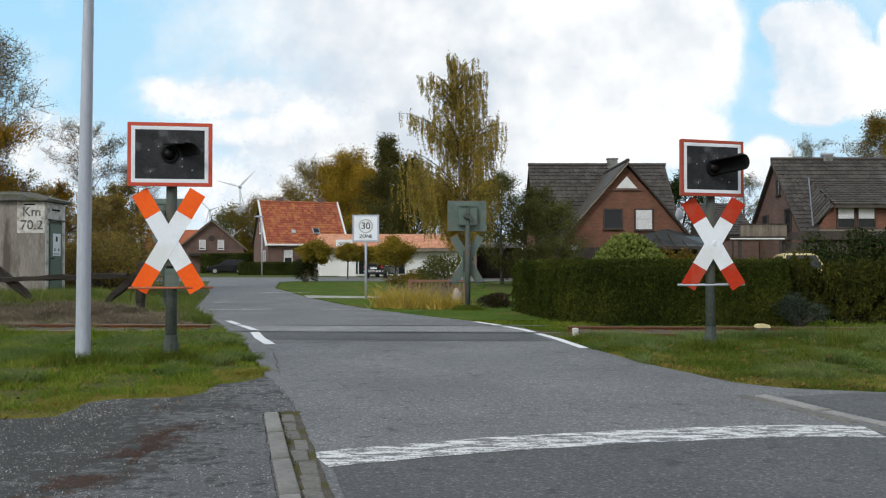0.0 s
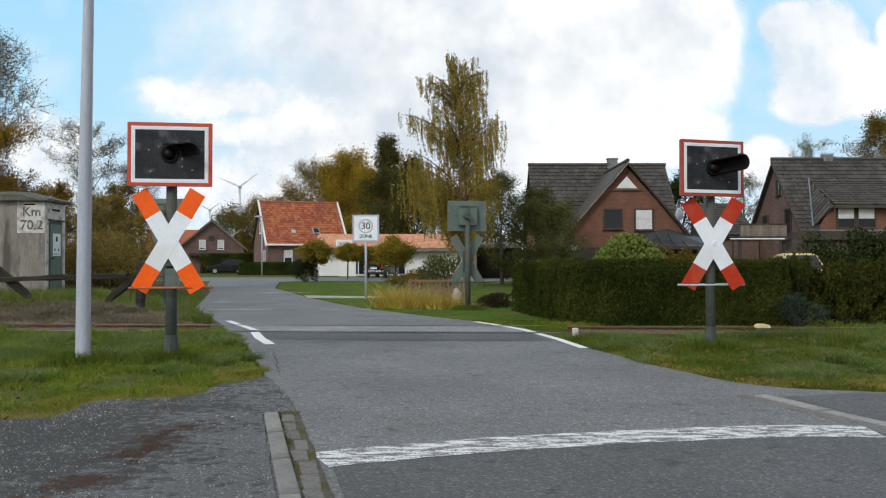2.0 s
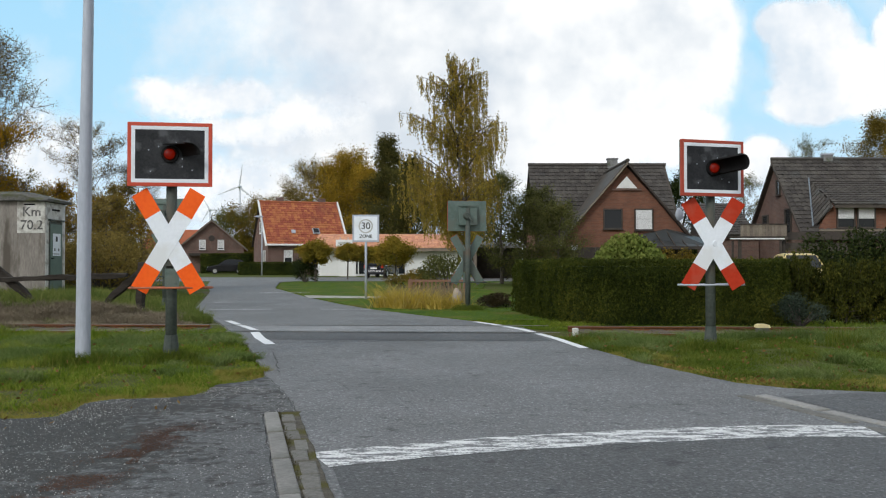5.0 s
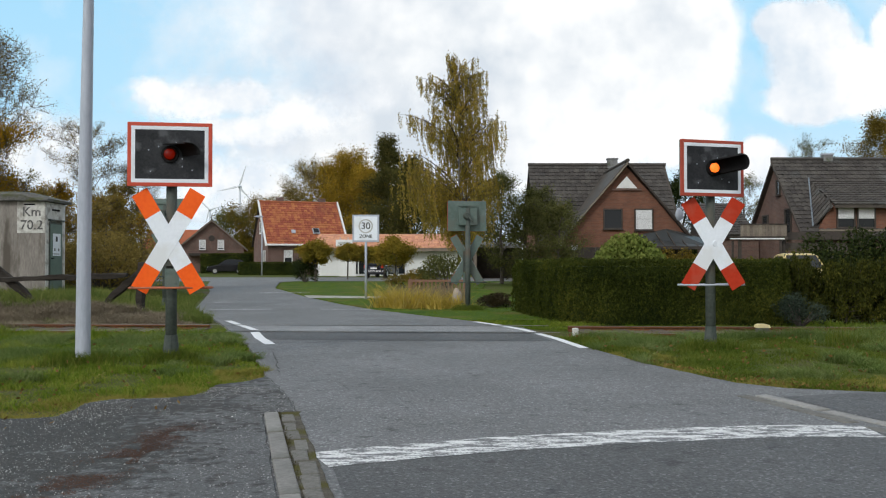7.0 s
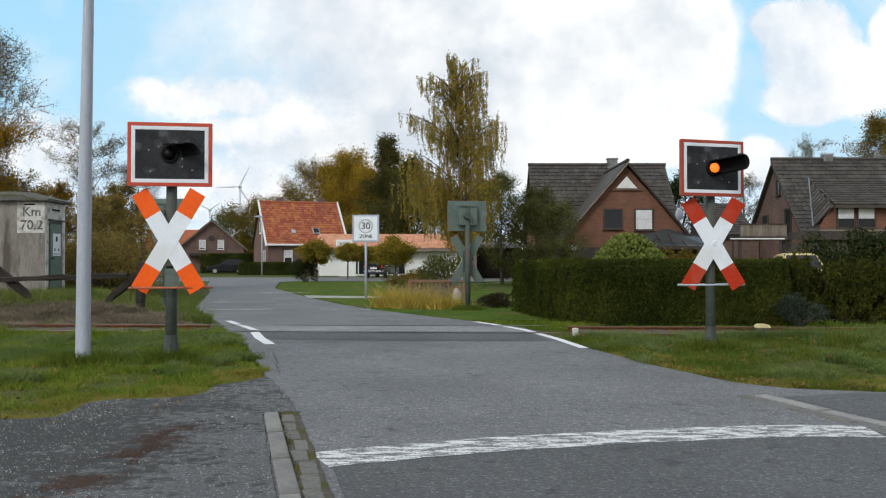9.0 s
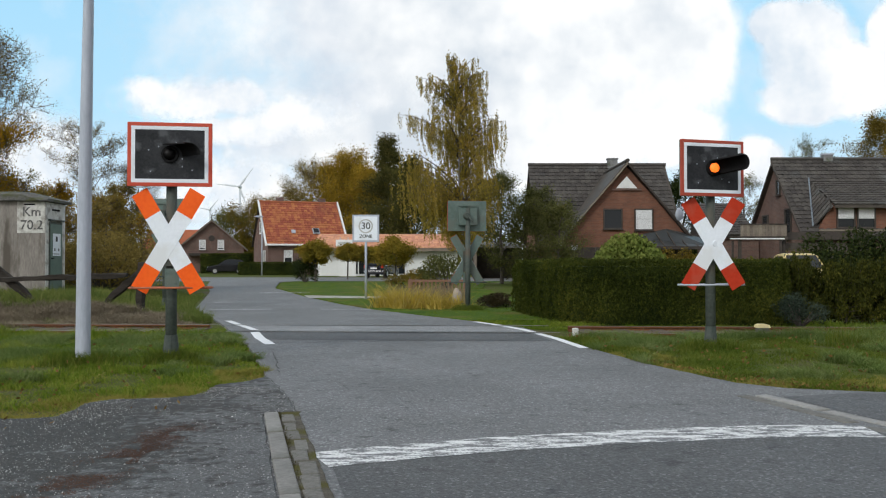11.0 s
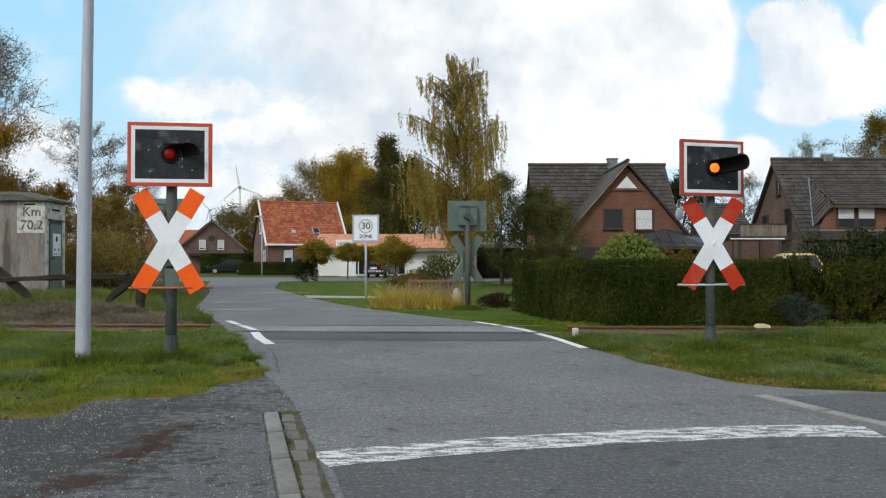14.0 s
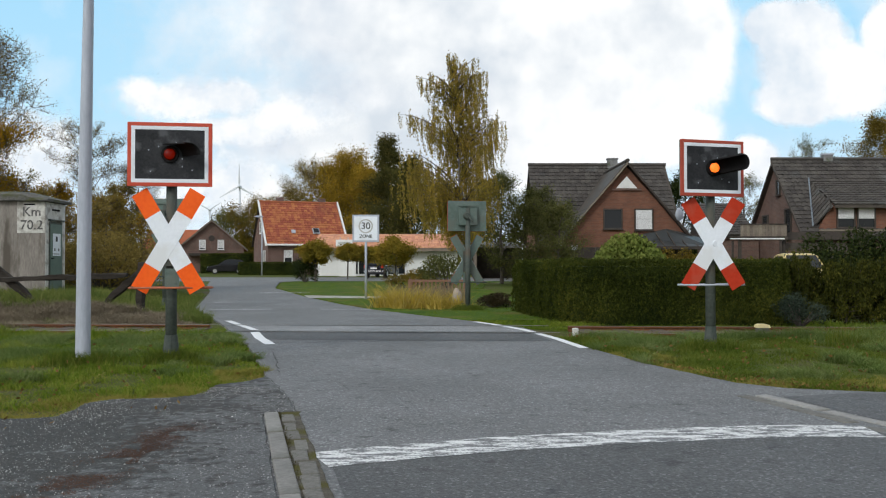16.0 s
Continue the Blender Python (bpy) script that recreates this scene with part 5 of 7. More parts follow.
def gable_house_front():
    """Brown brick house: long roof behind, steep gable wing towards the track."""
    t = thing("gabled_house", "brown brick house with steep dark tiled gable roof", "house", 10.8, 50.0, -0.2)
    walls_box(t, -4.8, 3.9, 3.2, 11.5, 2.8, M["brick_brown"])
    wing = part("gable_wall", prism([(-3.75, -0.2), (3.75, -0.2), (3.75, 2.75), (0, 7.0), (-3.75, 2.75)], "y", 0.0, 3.4), M["brick_brown"], t, "brown brick gable wall")
    part("dark_base", box((-0.0, -0.02, 1.12), (7.4, 0.06, 2.24)), M["wood_dark"], t, "dark boarded ground floor")
    pitch = math.atan2(4.25, 3.75)
    for s in (-1, 1):
        b2 = prism([(-4.1 * s, 2.72 - 0.34), (-4.1 * s, 2.56 - 0.34), (0, 7.12), (0, 7.30)], "y", -0.35, 7.2)
        part("roof_slab", b2, M["wood_dark"], t, "dark roof edge")
        ev = Vector((-4.1 * s, -0.38, 2.40))
        up = Vector((4.1 * s, 0, 4.62))
        tiles("roof_tiles", ev, (0, 1, 0), up, 23, 18, 0.33, 0.344, M["tile_dark"], t, label="dark grey concrete tiles")
    part("barge", prism([(-4.12, 2.34), (-4.12, 2.46), (0, 7.22), (0, 7.08)], "y", -0.40, -0.36), M["wood_grey"], t, "pale barge board")
    part("barge", prism([(4.12, 2.34), (4.12, 2.46), (0, 7.22), (0, 7.08)], "y", -0.40, -0.36), M["wood_dark"], t, "dark barge board")
    part("eave_tip", box((-4.0, -0.42, 2.42), (0.28, 0.08, 0.26)), M["trim_white"], t)
    # main roof across
    for s in (-1, 1):
        b2 = prism([(7.2 + s * 4.6, 2.5), (7.2 + s * 4.6, 2.7), (7.2, 7.85), (7.2, 7.65)], "x", -5.05, 4.15)
        part("roof_slab", b2, M["wood_dark"], t)
    tiles("roof_tiles", (-5.05, 2.55, 2.62), (1, 0, 0), (0, 4.65, 5.22), 27, 20, 0.335, 0.352, M["tile_dark"], t)
    part("ridge", rod((-5.08, 7.2, 7.93), (4.18, 7.2, 7.93), 0.12, 0.12, 8), M["tile_dark"], t)
    part("ridge", rod((0, -0.4, 7.33), (0, 7, 7.33), 0.11, 0.11, 8), M["tile_dark"], t)
    for s, x in ((-1, -4.8), (1, 3.9)):
        part("end_wall", prism([(3.2, 2.6), (11.2, 2.6), (7.2, 7.5)], "x", x - 0.12 * (s > 0) , x + 0.12 * (s < 0)), M["brick_brown"], t)
    ch = part("chimney", box((0.55, 7.0, 7.95), (0.62, 0.5, 0.6)), M["roof_felt"], t, "grey chimney")
    part("chimney_cap", box((0.55, 7.0, 8.29), (0.72, 0.6, 0.09)), M["roof_felt"], ch)
    window(t, (-0.82, -0.02, 3.92), 1.12, 1.2, frame=M["wood_dark"])
    window(t, (1.0, -0.02, 3.88), 1.1, 1.28, frame=M["wood_dark"], shut=1.0)
    part("gable_window", prism([(-0.62, 5.72), (0.62, 5.72), (0, 6.42)], "y", -0.04, 0.02), M["trim_white"], t, "white triangular gable window")
    part("gable_ledge", box((0.0, -0.06, 5.64), (1.7, 0.12, 0.10)), M["brick_dark"], t)
    window(t, (-2.85, -0.06, 1.35), 0.55, 0.7, frame=M["wood_dark"], shut=0.35)
    window(t, (-1.6, -0.06, 1.25), 0.8, 1.5, frame=M["wood_dark"])
    # glazed veranda roof
    v = thing("veranda", "glazed veranda with dark sloping roof beams", "veranda", 13.1, 48.6)
    for x in (-1.9, 1.9):
        part("post", box((x, -0.6, 1.1), (0.12, 0.12, 2.3)), M["wood_dark"], v)
    for i in range(7):
        x = -1.9 + i * 0.633
        a = Vector((x, -0.75, 2.0 + 0.04)) 
        hgt = 3.05 - abs(x) * 0.22
        b = Vector((x, 1.35, hgt))
        bm = box((0, 0, 0), ((b - a).length, 0.06, 0.09))
        bmesh.ops.transform(bm, matrix=Matrix.Translation((a + b) / 2) @ (b - a).to_track_quat("X", "Z").to_matrix().to_4x4(), verts=bm.verts)
        part("rafter", bm, M["wood_dark"], v)
    part("eave_beam", box((0, -0.75, 1.98), (4.1, 0.1, 0.16)), M["wood_dark"], v)
    part("ridge_beam", prism([(-2.0, 2.55), (-2.0, 2.68), (0, 3.15), (2.0, 2.68), (2.0, 2.55), (0, 3.0)], "y", 1.30, 1.38), M["wood_dark"], v)
    raw("roof_glass", [(-1.9, -0.75, 2.07), (1.9, -0.75, 2.07), (1.9, 1.3, 2.66), (0, 1.3, 3.1), (-1.9, 1.3, 2.66)], [(0, 1, 2, 3, 4)], glass_mat("veranda_glass", (0.045, 0.05, 0.052), 0.4), v)
    d = thing("satellite_dish", "grey satellite dish on the roof edge", "satellite dish", 13.75, 49.5, 3.95)
    ob = part("dish", dome(0.38, 0.10, 40.0), M["galv"], d, smooth=True)
    part("arm", rod((0, 0, 0), (0.12, 0.5, -0.3), 0.025, 0.025, 6), M["galv"], d)
    return t


gable_house_front()


def long_house_east():
    t = thing("dormer_house", "dark brick house with broad tiled roof and dormer", "house", 19.6, 46.0, -0.22)
    L = 15.0
    part("wall", prism([(0.0, -0.2), (8.0, -0.2), (8.0, 3.0), (4.0, 7.15), (0.0, 3.0)], "x", 0.0, L), M["brick_dark"], t, "dark brown brick walls")
    for s in (-1, 1):
        b2 = prism([(4.0 + s * 4.35, 2.62), (4.0 + s * 4.35, 2.82), (4.0, 7.38), (4.0, 7.18)], "x", -0.25, L + 0.3)
        part("roof_slab", b2, M["wood_dark"], t)
    tiles("roof_tiles", (-0.28, -0.36, 2.76), (1, 0, 0), (0, 4.36, 4.62), 46, 19, 0.335, 0.336, M["tile_dark"], t, label="dark grey concrete tiles")
    part("ridge", rod((-0.3, 4.0, 7.46), (L, 4.0, 7.46), 0.11, 0.11, 8), M["tile_dark"], t)
    part("barge", prism([(-0.4, 2.60), (-0.4, 2.76), (4.0, 7.40), (4.0, 7.22)], "x", -0.33, -0.27), M["wood_dark"], t, "dark barge board")
    ch = part("chimney", box((3.0, 4.0, 7.5), (0.5, 0.45, 0.4)), M["roof_felt"], t)
    part("chimney_cap", box((3.0, 4.0, 7.73), (0.62, 0.55, 0.07)), M["galv"], ch)
    window(t, (-0.02, 3.6, 5.75), 0.6, 0.9, "-x", M["wood_dark"])
    window(t, (-0.02, 2.2, 3.6), 0.9, 1.7, "-x", M["wood_dark"])
    window(t, (-0.02, 5.6, 3.6), 0.9, 1.3, "-x", M["wood_dark"])
    # hipped dormer
    part("dormer", prism([(0.58, 2.9), (1.42, 4.56), (L - 1, 4.56), (L - 1, 2.9)], "y", 0.0, 1.6), M["brick_brown"], t, "brick dormer front")
    part("dormer_roof", prism([(-0.42, 4.36), (-0.42, 4.50), (2.85, 6.12), (2.85, 5.7)], "x", 1.5, L - 0.8), M["wood_dark"], t)
    tiles("dormer_tiles", (1.42, -0.44, 4.47), (1, 0, 0), (0, 3.3, 1.63), 37, 11, 0.335, 0.335, M["tile_dark"], t)
    tiles("dormer_cheek", (0.50, 0.10, 3.30), (0.92, -0.42, 1.22), (0.95, 2.65, 2.8), 5, 12, 0.33, 0.335, M["tile_dark"], t, lambda a, q: a / 1.62 + q / 4.1 < 0.93)
    raw("cheek_base", [(0.52, 0.15, 3.25), (1.40, -0.30, 4.42), (1.50, 2.8, 6.05)], [(0, 1, 2)], M["tile_dark"], t)
    part("valley", rod((0.45, 0.08, 3.34), (1.40, 2.8, 6.22), 0.045, 0.045, 6), M["zinc"], t, "zinc valley flashing")
    for x in (2.17, 3.27):
        window(t, (x, -0.03, 3.86), 1.0, 1.26, frame=M["wood_dark"], shut=0.60)
    part("dormer_sill", box((6.2, -0.14, 3.10), (11.0, 0.16, 0.10)), M["wood_grey"], t)
    part("eave_board", box((6.9, -0.44, 4.38), (11.0, 0.04, 0.16)), M["wood_dark"], t)
    return t


long_house_east()


def yard_gate():
    t = thing("yard_gate", "dark yard gate with a pale rail and white notice", "gate", 5.6, 45.0)
    for x in (0.0, 0.62, 1.24, 1.86, 2.48):
        part("post", box((x, 0, 0.95), (0.06, 0.06, 2.0)), M["wood_dark"], t)
    part("rail", rod((-0.3, -0.06, 1.30), (1.5, -0.06, 1.30), 0.03, 0.03, 8), M["galv"], t, "pale steel rail")
    part("notice", box((1.33, -0.05, 1.92), (0.30, 0.02, 0.26), bevel=0.004), M["white"], t, "white notice")


yard_gate()


def deck_rail():
    t = thing("balcony_railing", "weathered board balcony railing beside the house", "railing", 15.4, 44.0)
    for i in range(15):
        part("board", box((0.07 + i * 0.16, 0, 2.82), (0.14, 0.03, 0.60)), M["wood_grey"], t)
    part("top_rail", box((1.2, -0.03, 3.14), (2.45, 0.06, 0.05)), M["wood_dark"], t)
    part("floor_beam", box((1.2, 0.2, 2.42), (2.45, 0.5, 0.18)), M["wood_dark"], t)
    for x in (0.05, 2.35):
        part("post", box((x, 0.3, 1.1), (0.14, 0.14, 2.5)), M["wood_dark"], t)
    p = thing("pergola", "slim white pergola beam on dark posts", "pergola", 14.5, 42.5)
    part("beam", box((1.2, 0, 2.34), (2.7, 0.10, 0.06)), M["trim_white"], p)
    for x in (0.0, 2.4):
        part("post", box((x, 0.08, 1.1), (0.09, 0.09, 2.3)), M["wood_dark"], p)
    w = thing("side_boards", "dark boarded fence below the dormer house", "fence", 17.75, 44.6)
    for i in range(5):
        part("board", box((2.3, 0, 0.30 + i * 0.56), (4.7, 0.06, 0.40)), M["wood_dark"], w)
    for x in (0, 4.6):
        part("post", box((x, 0.06, 1.3), (0.12, 0.1, 2.8)), M["wood_dark"], w)
    s = thing("annex", "low annex with grey tiled roof between the houses", "house", 16.9, 52.5)
    part("wall", box((1.3, 2, 1.35), (2.6, 4, 2.9)), M["brick_dark"], s)
    part("roof_slab", prism([(-0.3, 2.7), (-0.3, 2.8), (3.6, 5.0), (4.3, 2.8), (4.3, 2.7)], "x", -0.4, 2.4), M["wood_dark"], s)
    tiles("roof_tiles", (-0.4, -0.32, 2.83), (1, 0, 0), (0, 3.9, 2.2), 8, 13, 0.35, 0.344, M["tile_dark"], s)


deck_rail()


def red_roof_house():
    t = thing("red_roof_house", "brick house with weathered red tile roof", "house", -17.1, 83.0, -0.3, 22.0)
    L = 7.8
    part("wall", prism([(0.0, -0.2), (8.0, -0.2), (8.0, 3.4), (4.0, 7.4), (0.0, 3.4)], "x", 0.0, L), M["brick_red"], t, "brown brick walls")
    for s in (-1, 1):
        part("roof_slab", prism([(4.0 + s * 4.3, 3.1), (4.0 + s * 4.3, 3.22), (4.0, 7.6), (4.0, 7.48)], "x", -0.2, L + 0.2), M["wood_dark"], t)
    tiles("roof_tiles", (-0.2, -0.3, 3.24), (1, 0, 0), (0, 4.3, 4.38), 27, 18, 0.30, 0.34, M["tile_red"], t, label="weathered red clay tiles")
    part("ridge", rod((-0.2, 4.0, 7.68), (L + 0.2, 4.0, 7.68), 0.13, 0.13, 8), M["tile_red"], t)
    for x in (-0.24, L + 0.22):
        part("barge", prism([(-0.4, 3.05), (-0.4, 3.35), (4.0, 7.85), (4.0, 7.55)], "x", x - 0.08, x + 0.08), M["trim_white"], t, "white barge board")
    part("gutter", rod((-0.2, -0.38, 3.18), (L, -0.38, 3.18), 0.11, 0.11, 8), M["trim_white"], t, "white gutter")
    for x in (1.0, 5.4):
        ch = part("chimney", box((x + 1.0, 4.2, 7.75), (0.7, 0.6, 0.8)), M["brick_dark"], t)
    window(t, (2.0, -0.02, 1.85), 0.85, 1.65, mull=False, shut=0.45)
    window(t, (4.8, -0.02, 1.75), 1.0, 1.75, shut=0.3)
    window(t, (-0.02, 1.6, 1.8), 1.0, 1.7, "-x")
    window(t, (-0.02, 3.6, 5.0), 0.9, 1.2, "-x")
    bm = box((0, 0, 0), (0.7, 0.1, 0.8), Matrix.Rotation(radians(-45), 3, "X"), 0.01)
    ob = part("roof_window", bm, M["galv"], t)
    ob.location = (5.0, 0.85, 4.62)
    part("pane", box((0, -0.07, 0.07), (0.54, 0.02, 0.58), Matrix.Rotation(radians(-45), 3, "X")), M["pane"], ob)
    ob = part("roof_window", box((0, 0, 0), (0.4, 0.1, 0.45), Matrix.Rotation(radians(-45), 3, "X"), 0.01), M["galv"], t)
    ob.location = (2.7, 0.8, 4.55)


red_roof_house()


def far_gable_house():
    t = thing("gable_cottage", "dark brick cottage with white windows", "house", -27.2, 100.0, 0, 19.0)
    part("wall", prism([(-3.7, -0.2), (3.7, -0.2), (3.7, 2.9), (0, 5.9), (-3.7, 2.9)], "y", 0.0, 9.0), M["brick_dark"], t, "dark brick gable")
    for s in (-1, 1):
        part("roof_slab", prism([(-4.1 * s, 2.5), (-4.1 * s, 2.66), (0, 6.18), (0, 6.0)], "y", -0.25, 9.2), M["tile_red"], t, "red tiled roof side")
        part("barge", prism([(-4.15 * s, 2.45), (-4.15 * s, 2.68), (0, 6.22), (0, 5.98)], "y", -0.33, -0.26), M["wood_grey"], t)
    part("finial", rod((0, -0.3, 6.1), (0, -0.3, 6.8), 0.08, 0.05, 6), M["wood_dark"], t)
    for x in (-1.05, 1.05):
        window(t, (x, -0.02, 3.25), 0.75, 1.15, shut=0.9)
    part("medallion", rod((0, 0.02, 4.0), (0, -0.06, 4.0), 0.36, 0.36, 14), M["wood_dark"], t)
    part("porch_beam", box((0.6, -0.5, 2.1), (6.4, 0.8, 0.3)), M["wood_dark"], t)
    w = thing("side_wing", "low brick wing with red tile roof", "house", -33.5, 103.0)
    part("wall", box((0.5, 2, 1.4), (6, 5, 3.0)), M["brick_dark"], w)
    part("roof_slab", prism([(-0.8, 2.7), (-0.8, 2.85), (2.2, 5.2), (5.0, 2.85), (5.0, 2.7)], "x", -2.8, 4.2), M["tile_red"], w)


far_gable_house()


def shop():
    t = thing("shop_building", "white low shop with pale orange tile roof", "building", -11.2, 76.0)
    walls_box(t, 0.0, 12.5, 0.0, 8.0, 2.35, M["trim_white"])
    part("glazing", box((5.2, -0.03, 1.1), (5.4, 0.06, 1.9)), M["pane"], t, "dark shop windows")
    for i in range(6):
        part("mullion", box((2.6 + i * 1.05, -0.08, 1.1), (0.1, 0.06, 2.0)), M["trim_white"], t)
    part("fascia", box((6.2, -0.5, 2.25), (12.8, 0.9, 0.22)), M["wood_grey"], t)
    part("roof_slab", prism([(-0.9, 2.3), (-0.9, 2.4), (3.5, 3.75), (8.5, 2.4), (8.5, 2.3)], "x", -0.4, 12.9), M["wood_grey"], t)
    tiles("roof_tiles", (-0.4, -0.92, 2.42), (1, 0, 0), (0, 4.4, 1.35), 44, 13, 0.30, 0.355, M["tile_pale"], t, label="pale orange tiles")
    s = thing("shop_sign", "white shop sign board with unreadable grey lettering", "sign", -9.0, 74.4, 2.3)
    part("panel", box((0.35, 0, 0.55), (1.45, 0.08, 0.6), bevel=0.02), M["trim_white"], s)
    part("bar", box((0.35, -0.045, 0.55), (1.0, 0.01, 0.18)), M["faded_ring"], s)
    for x in (0, 0.7):
        part("support", box((x, 0.1, -0.6), (0.07, 0.07, 3.3)), M["galv"], s)
    w = thing("white_panel", "plain white wall panel before the shop", "wall", -8.7, 73.0)
    part("panel", box((0.5, 0, 1.15), (1.45, 0.2, 2.4)), M["trim_white"], w)
    g = thing("garage", "dark open wooden garage with low grey roof", "garage", 3.0, 60.0)
    part("back_wall", box((0.9, 3.0, 1.1), (3.4, 0.2, 2.3)), M["wood_dark"], g)
    part("side_wall", box((-0.7, 1.5, 1.1), (0.15, 3.0, 2.3)), M["wood_grey"], g)
    part("side_wall", box((2.5, 1.5, 1.1), (0.15, 3.0, 2.3)), M["wood_dark"], g)
    part("roof", prism([(-0.3, 2.2), (-0.3, 2.36), (3.3, 2.7), (3.3, 2.55)], "x", -1.9, 2.8), M["roof_felt"], g)


shop()


# ---- hedges and shrubs ----
def hedge(name, label, poly, h, leaf, n, size, seed, wob=0.08):
    """A clipped hedge round a ground outline: leaves on its faces and top over a core coloured dark for the shade
    inside.
    """
    rg = np.random.default_rng(seed)
    t = thing(name, label, "hedge")
    P = [np.array(p, float) for p in poly]
    m = len(P)
    per = [np.linalg.norm(P[(i + 1) % m] - P[i]) for i in range(m)]
    outs = [np.array([(P[(i + 1) % m] - P[i])[1], -(P[(i + 1) % m] - P[i])[0]]) / max(per[i], 1e-6) for i in range(m)]
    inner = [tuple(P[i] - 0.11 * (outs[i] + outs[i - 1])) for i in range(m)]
    # added solid filler, its dark colour standing for shade between the leaves
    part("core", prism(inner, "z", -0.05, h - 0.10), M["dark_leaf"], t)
    pts = []
    x0, x1 = min(p[0] for p in P), max(p[0] for p in P)
    y0, y1 = min(p[1] for p in P), max(p[1] for p in P)
    side = sum(per) * h
    ntop = int(n * 0.3)
    run = 0.0
    for i, ln in enumerate(per):
        k = int((n - ntop) * ln * h / side)
        a, b = P[i], P[(i + 1) % m]
        s, zz = rg.uniform(0, 1, k), rg.uniform(0, 1, k) ** 0.9 * h
        w = grain((run + s * ln) * 2.4, zz * 1.5, seed) + 0.6 * grain((run + s * ln) * 8, zz * 4, seed) + 0.4 * grain((run + s * ln) * 18, zz * 9, seed)
        dep = wob * w - np.abs(rg.normal(size=k)) * 0.035 - 0.12 * np.clip((zz - h + 0.16) / 0.16, 0, 1) ** 2
        xy = a[None] + (b - a)[None] * s[:, None] + outs[i][None] * dep[:, None]
        pts.append(np.column_stack([xy, zz]))
        run += ln
    x, y = rg.uniform(x0, x1, ntop), rg.uniform(y0, y1, ntop)
    inside = np.zeros(ntop, bool)
    for i in range(m):
        (ax_, ay_), (bx_, by_) = P[i], P[(i + 1) % m]
        hit = (ay_ > y) != (by_ > y)
        inside ^= hit & (x < (bx_ - ax_) * (y - ay_) / (by_ - ay_ + 1e-9) + ax_)
    x, y = x[inside], y[inside]
    z = h + 0.03 * grain(x * 1.3, y * 1.3, seed) + 0.03 * grain(x * 5, y * 5, seed) + rg.normal(size=len(x)) * 0.02
    pts.append(np.column_stack([x, y, z]))
    leaves("foliage", np.concatenate(pts), size, leaf, t, rg, -0.35, 0.4)
    return t


hedge("hedge", "dense clipped dark green hedge behind the rails", [(1.72, 20.4), (1.78, 19.0), (2.0, 17.6), (2.4, 16.55), (3.1, 16.05), (6.5, 15.9), (6.95, 17.2), (3.8, 17.9), (3.1, 20.4)], 1.17, M["hedge_leaf"], 130000, 0.046, 21, wob=0.085)


def shrub(name, label, x, y, rx, ry, h, leaf, n, size, seed, z=0.0, hang=0.0, clumps=14, category="shrub", group="", slim=0.55, dome_top=False):
    """A loose bush: leaf clumps on a few stems, with an uneven outline."""
    rg = np.random.default_rng(seed)
    t = thing(name, label, category, x, y, z, group=group)
    segs, cs = [], []
    for i in range(clumps if not dome_top else 0):
        a, q = rg.uniform(0, 6.28), rg.uniform(0.1, 0.85) ** 0.5
        c = Vector((math.cos(a) * rx * q, math.sin(a) * ry * q, h * rg.uniform(0.25, 0.85) * (1.05 - 0.35 * q)))
        segs.append((Vector((c.x * 0.15, c.y * 0.15, 0)), c, 0.02 + 0.006 * h, 0.006))
        cs.append(tuple(c))
    for i in range(clumps if dome_top else 0):
        a, q = i * 2.4, ((i + 0.5) / clumps) ** 0.5
        c = Vector((math.cos(a) * rx * q * 0.8, math.sin(a) * ry * q * 0.8, h * 0.80 * math.sqrt(1 - 0.75 * q * q)))
        segs.append((Vector((c.x * 0.15, c.y * 0.15, 0)), c, 0.03, 0.008))
        cs.append(tuple(c))
    limbs_mesh("stem", segs, M["bark"], t, 5)
    cs = np.array(cs)
    k = rg.integers(0, clumps, n)
    d = rg.normal(size=(n, 3))
    d /= np.linalg.norm(d, axis=1)[:, None]
    r = rg.uniform(0.5, 1.05, n)[:, None]
    p = cs[k] + d * r * np.array([rx * 0.42, ry * 0.42, h * 0.24])
    p[:, 2] = np.clip(p[:, 2], 0.02, None)
    leaves("foliage", p, size, leaf, t, rg, hang, slim)
    return t


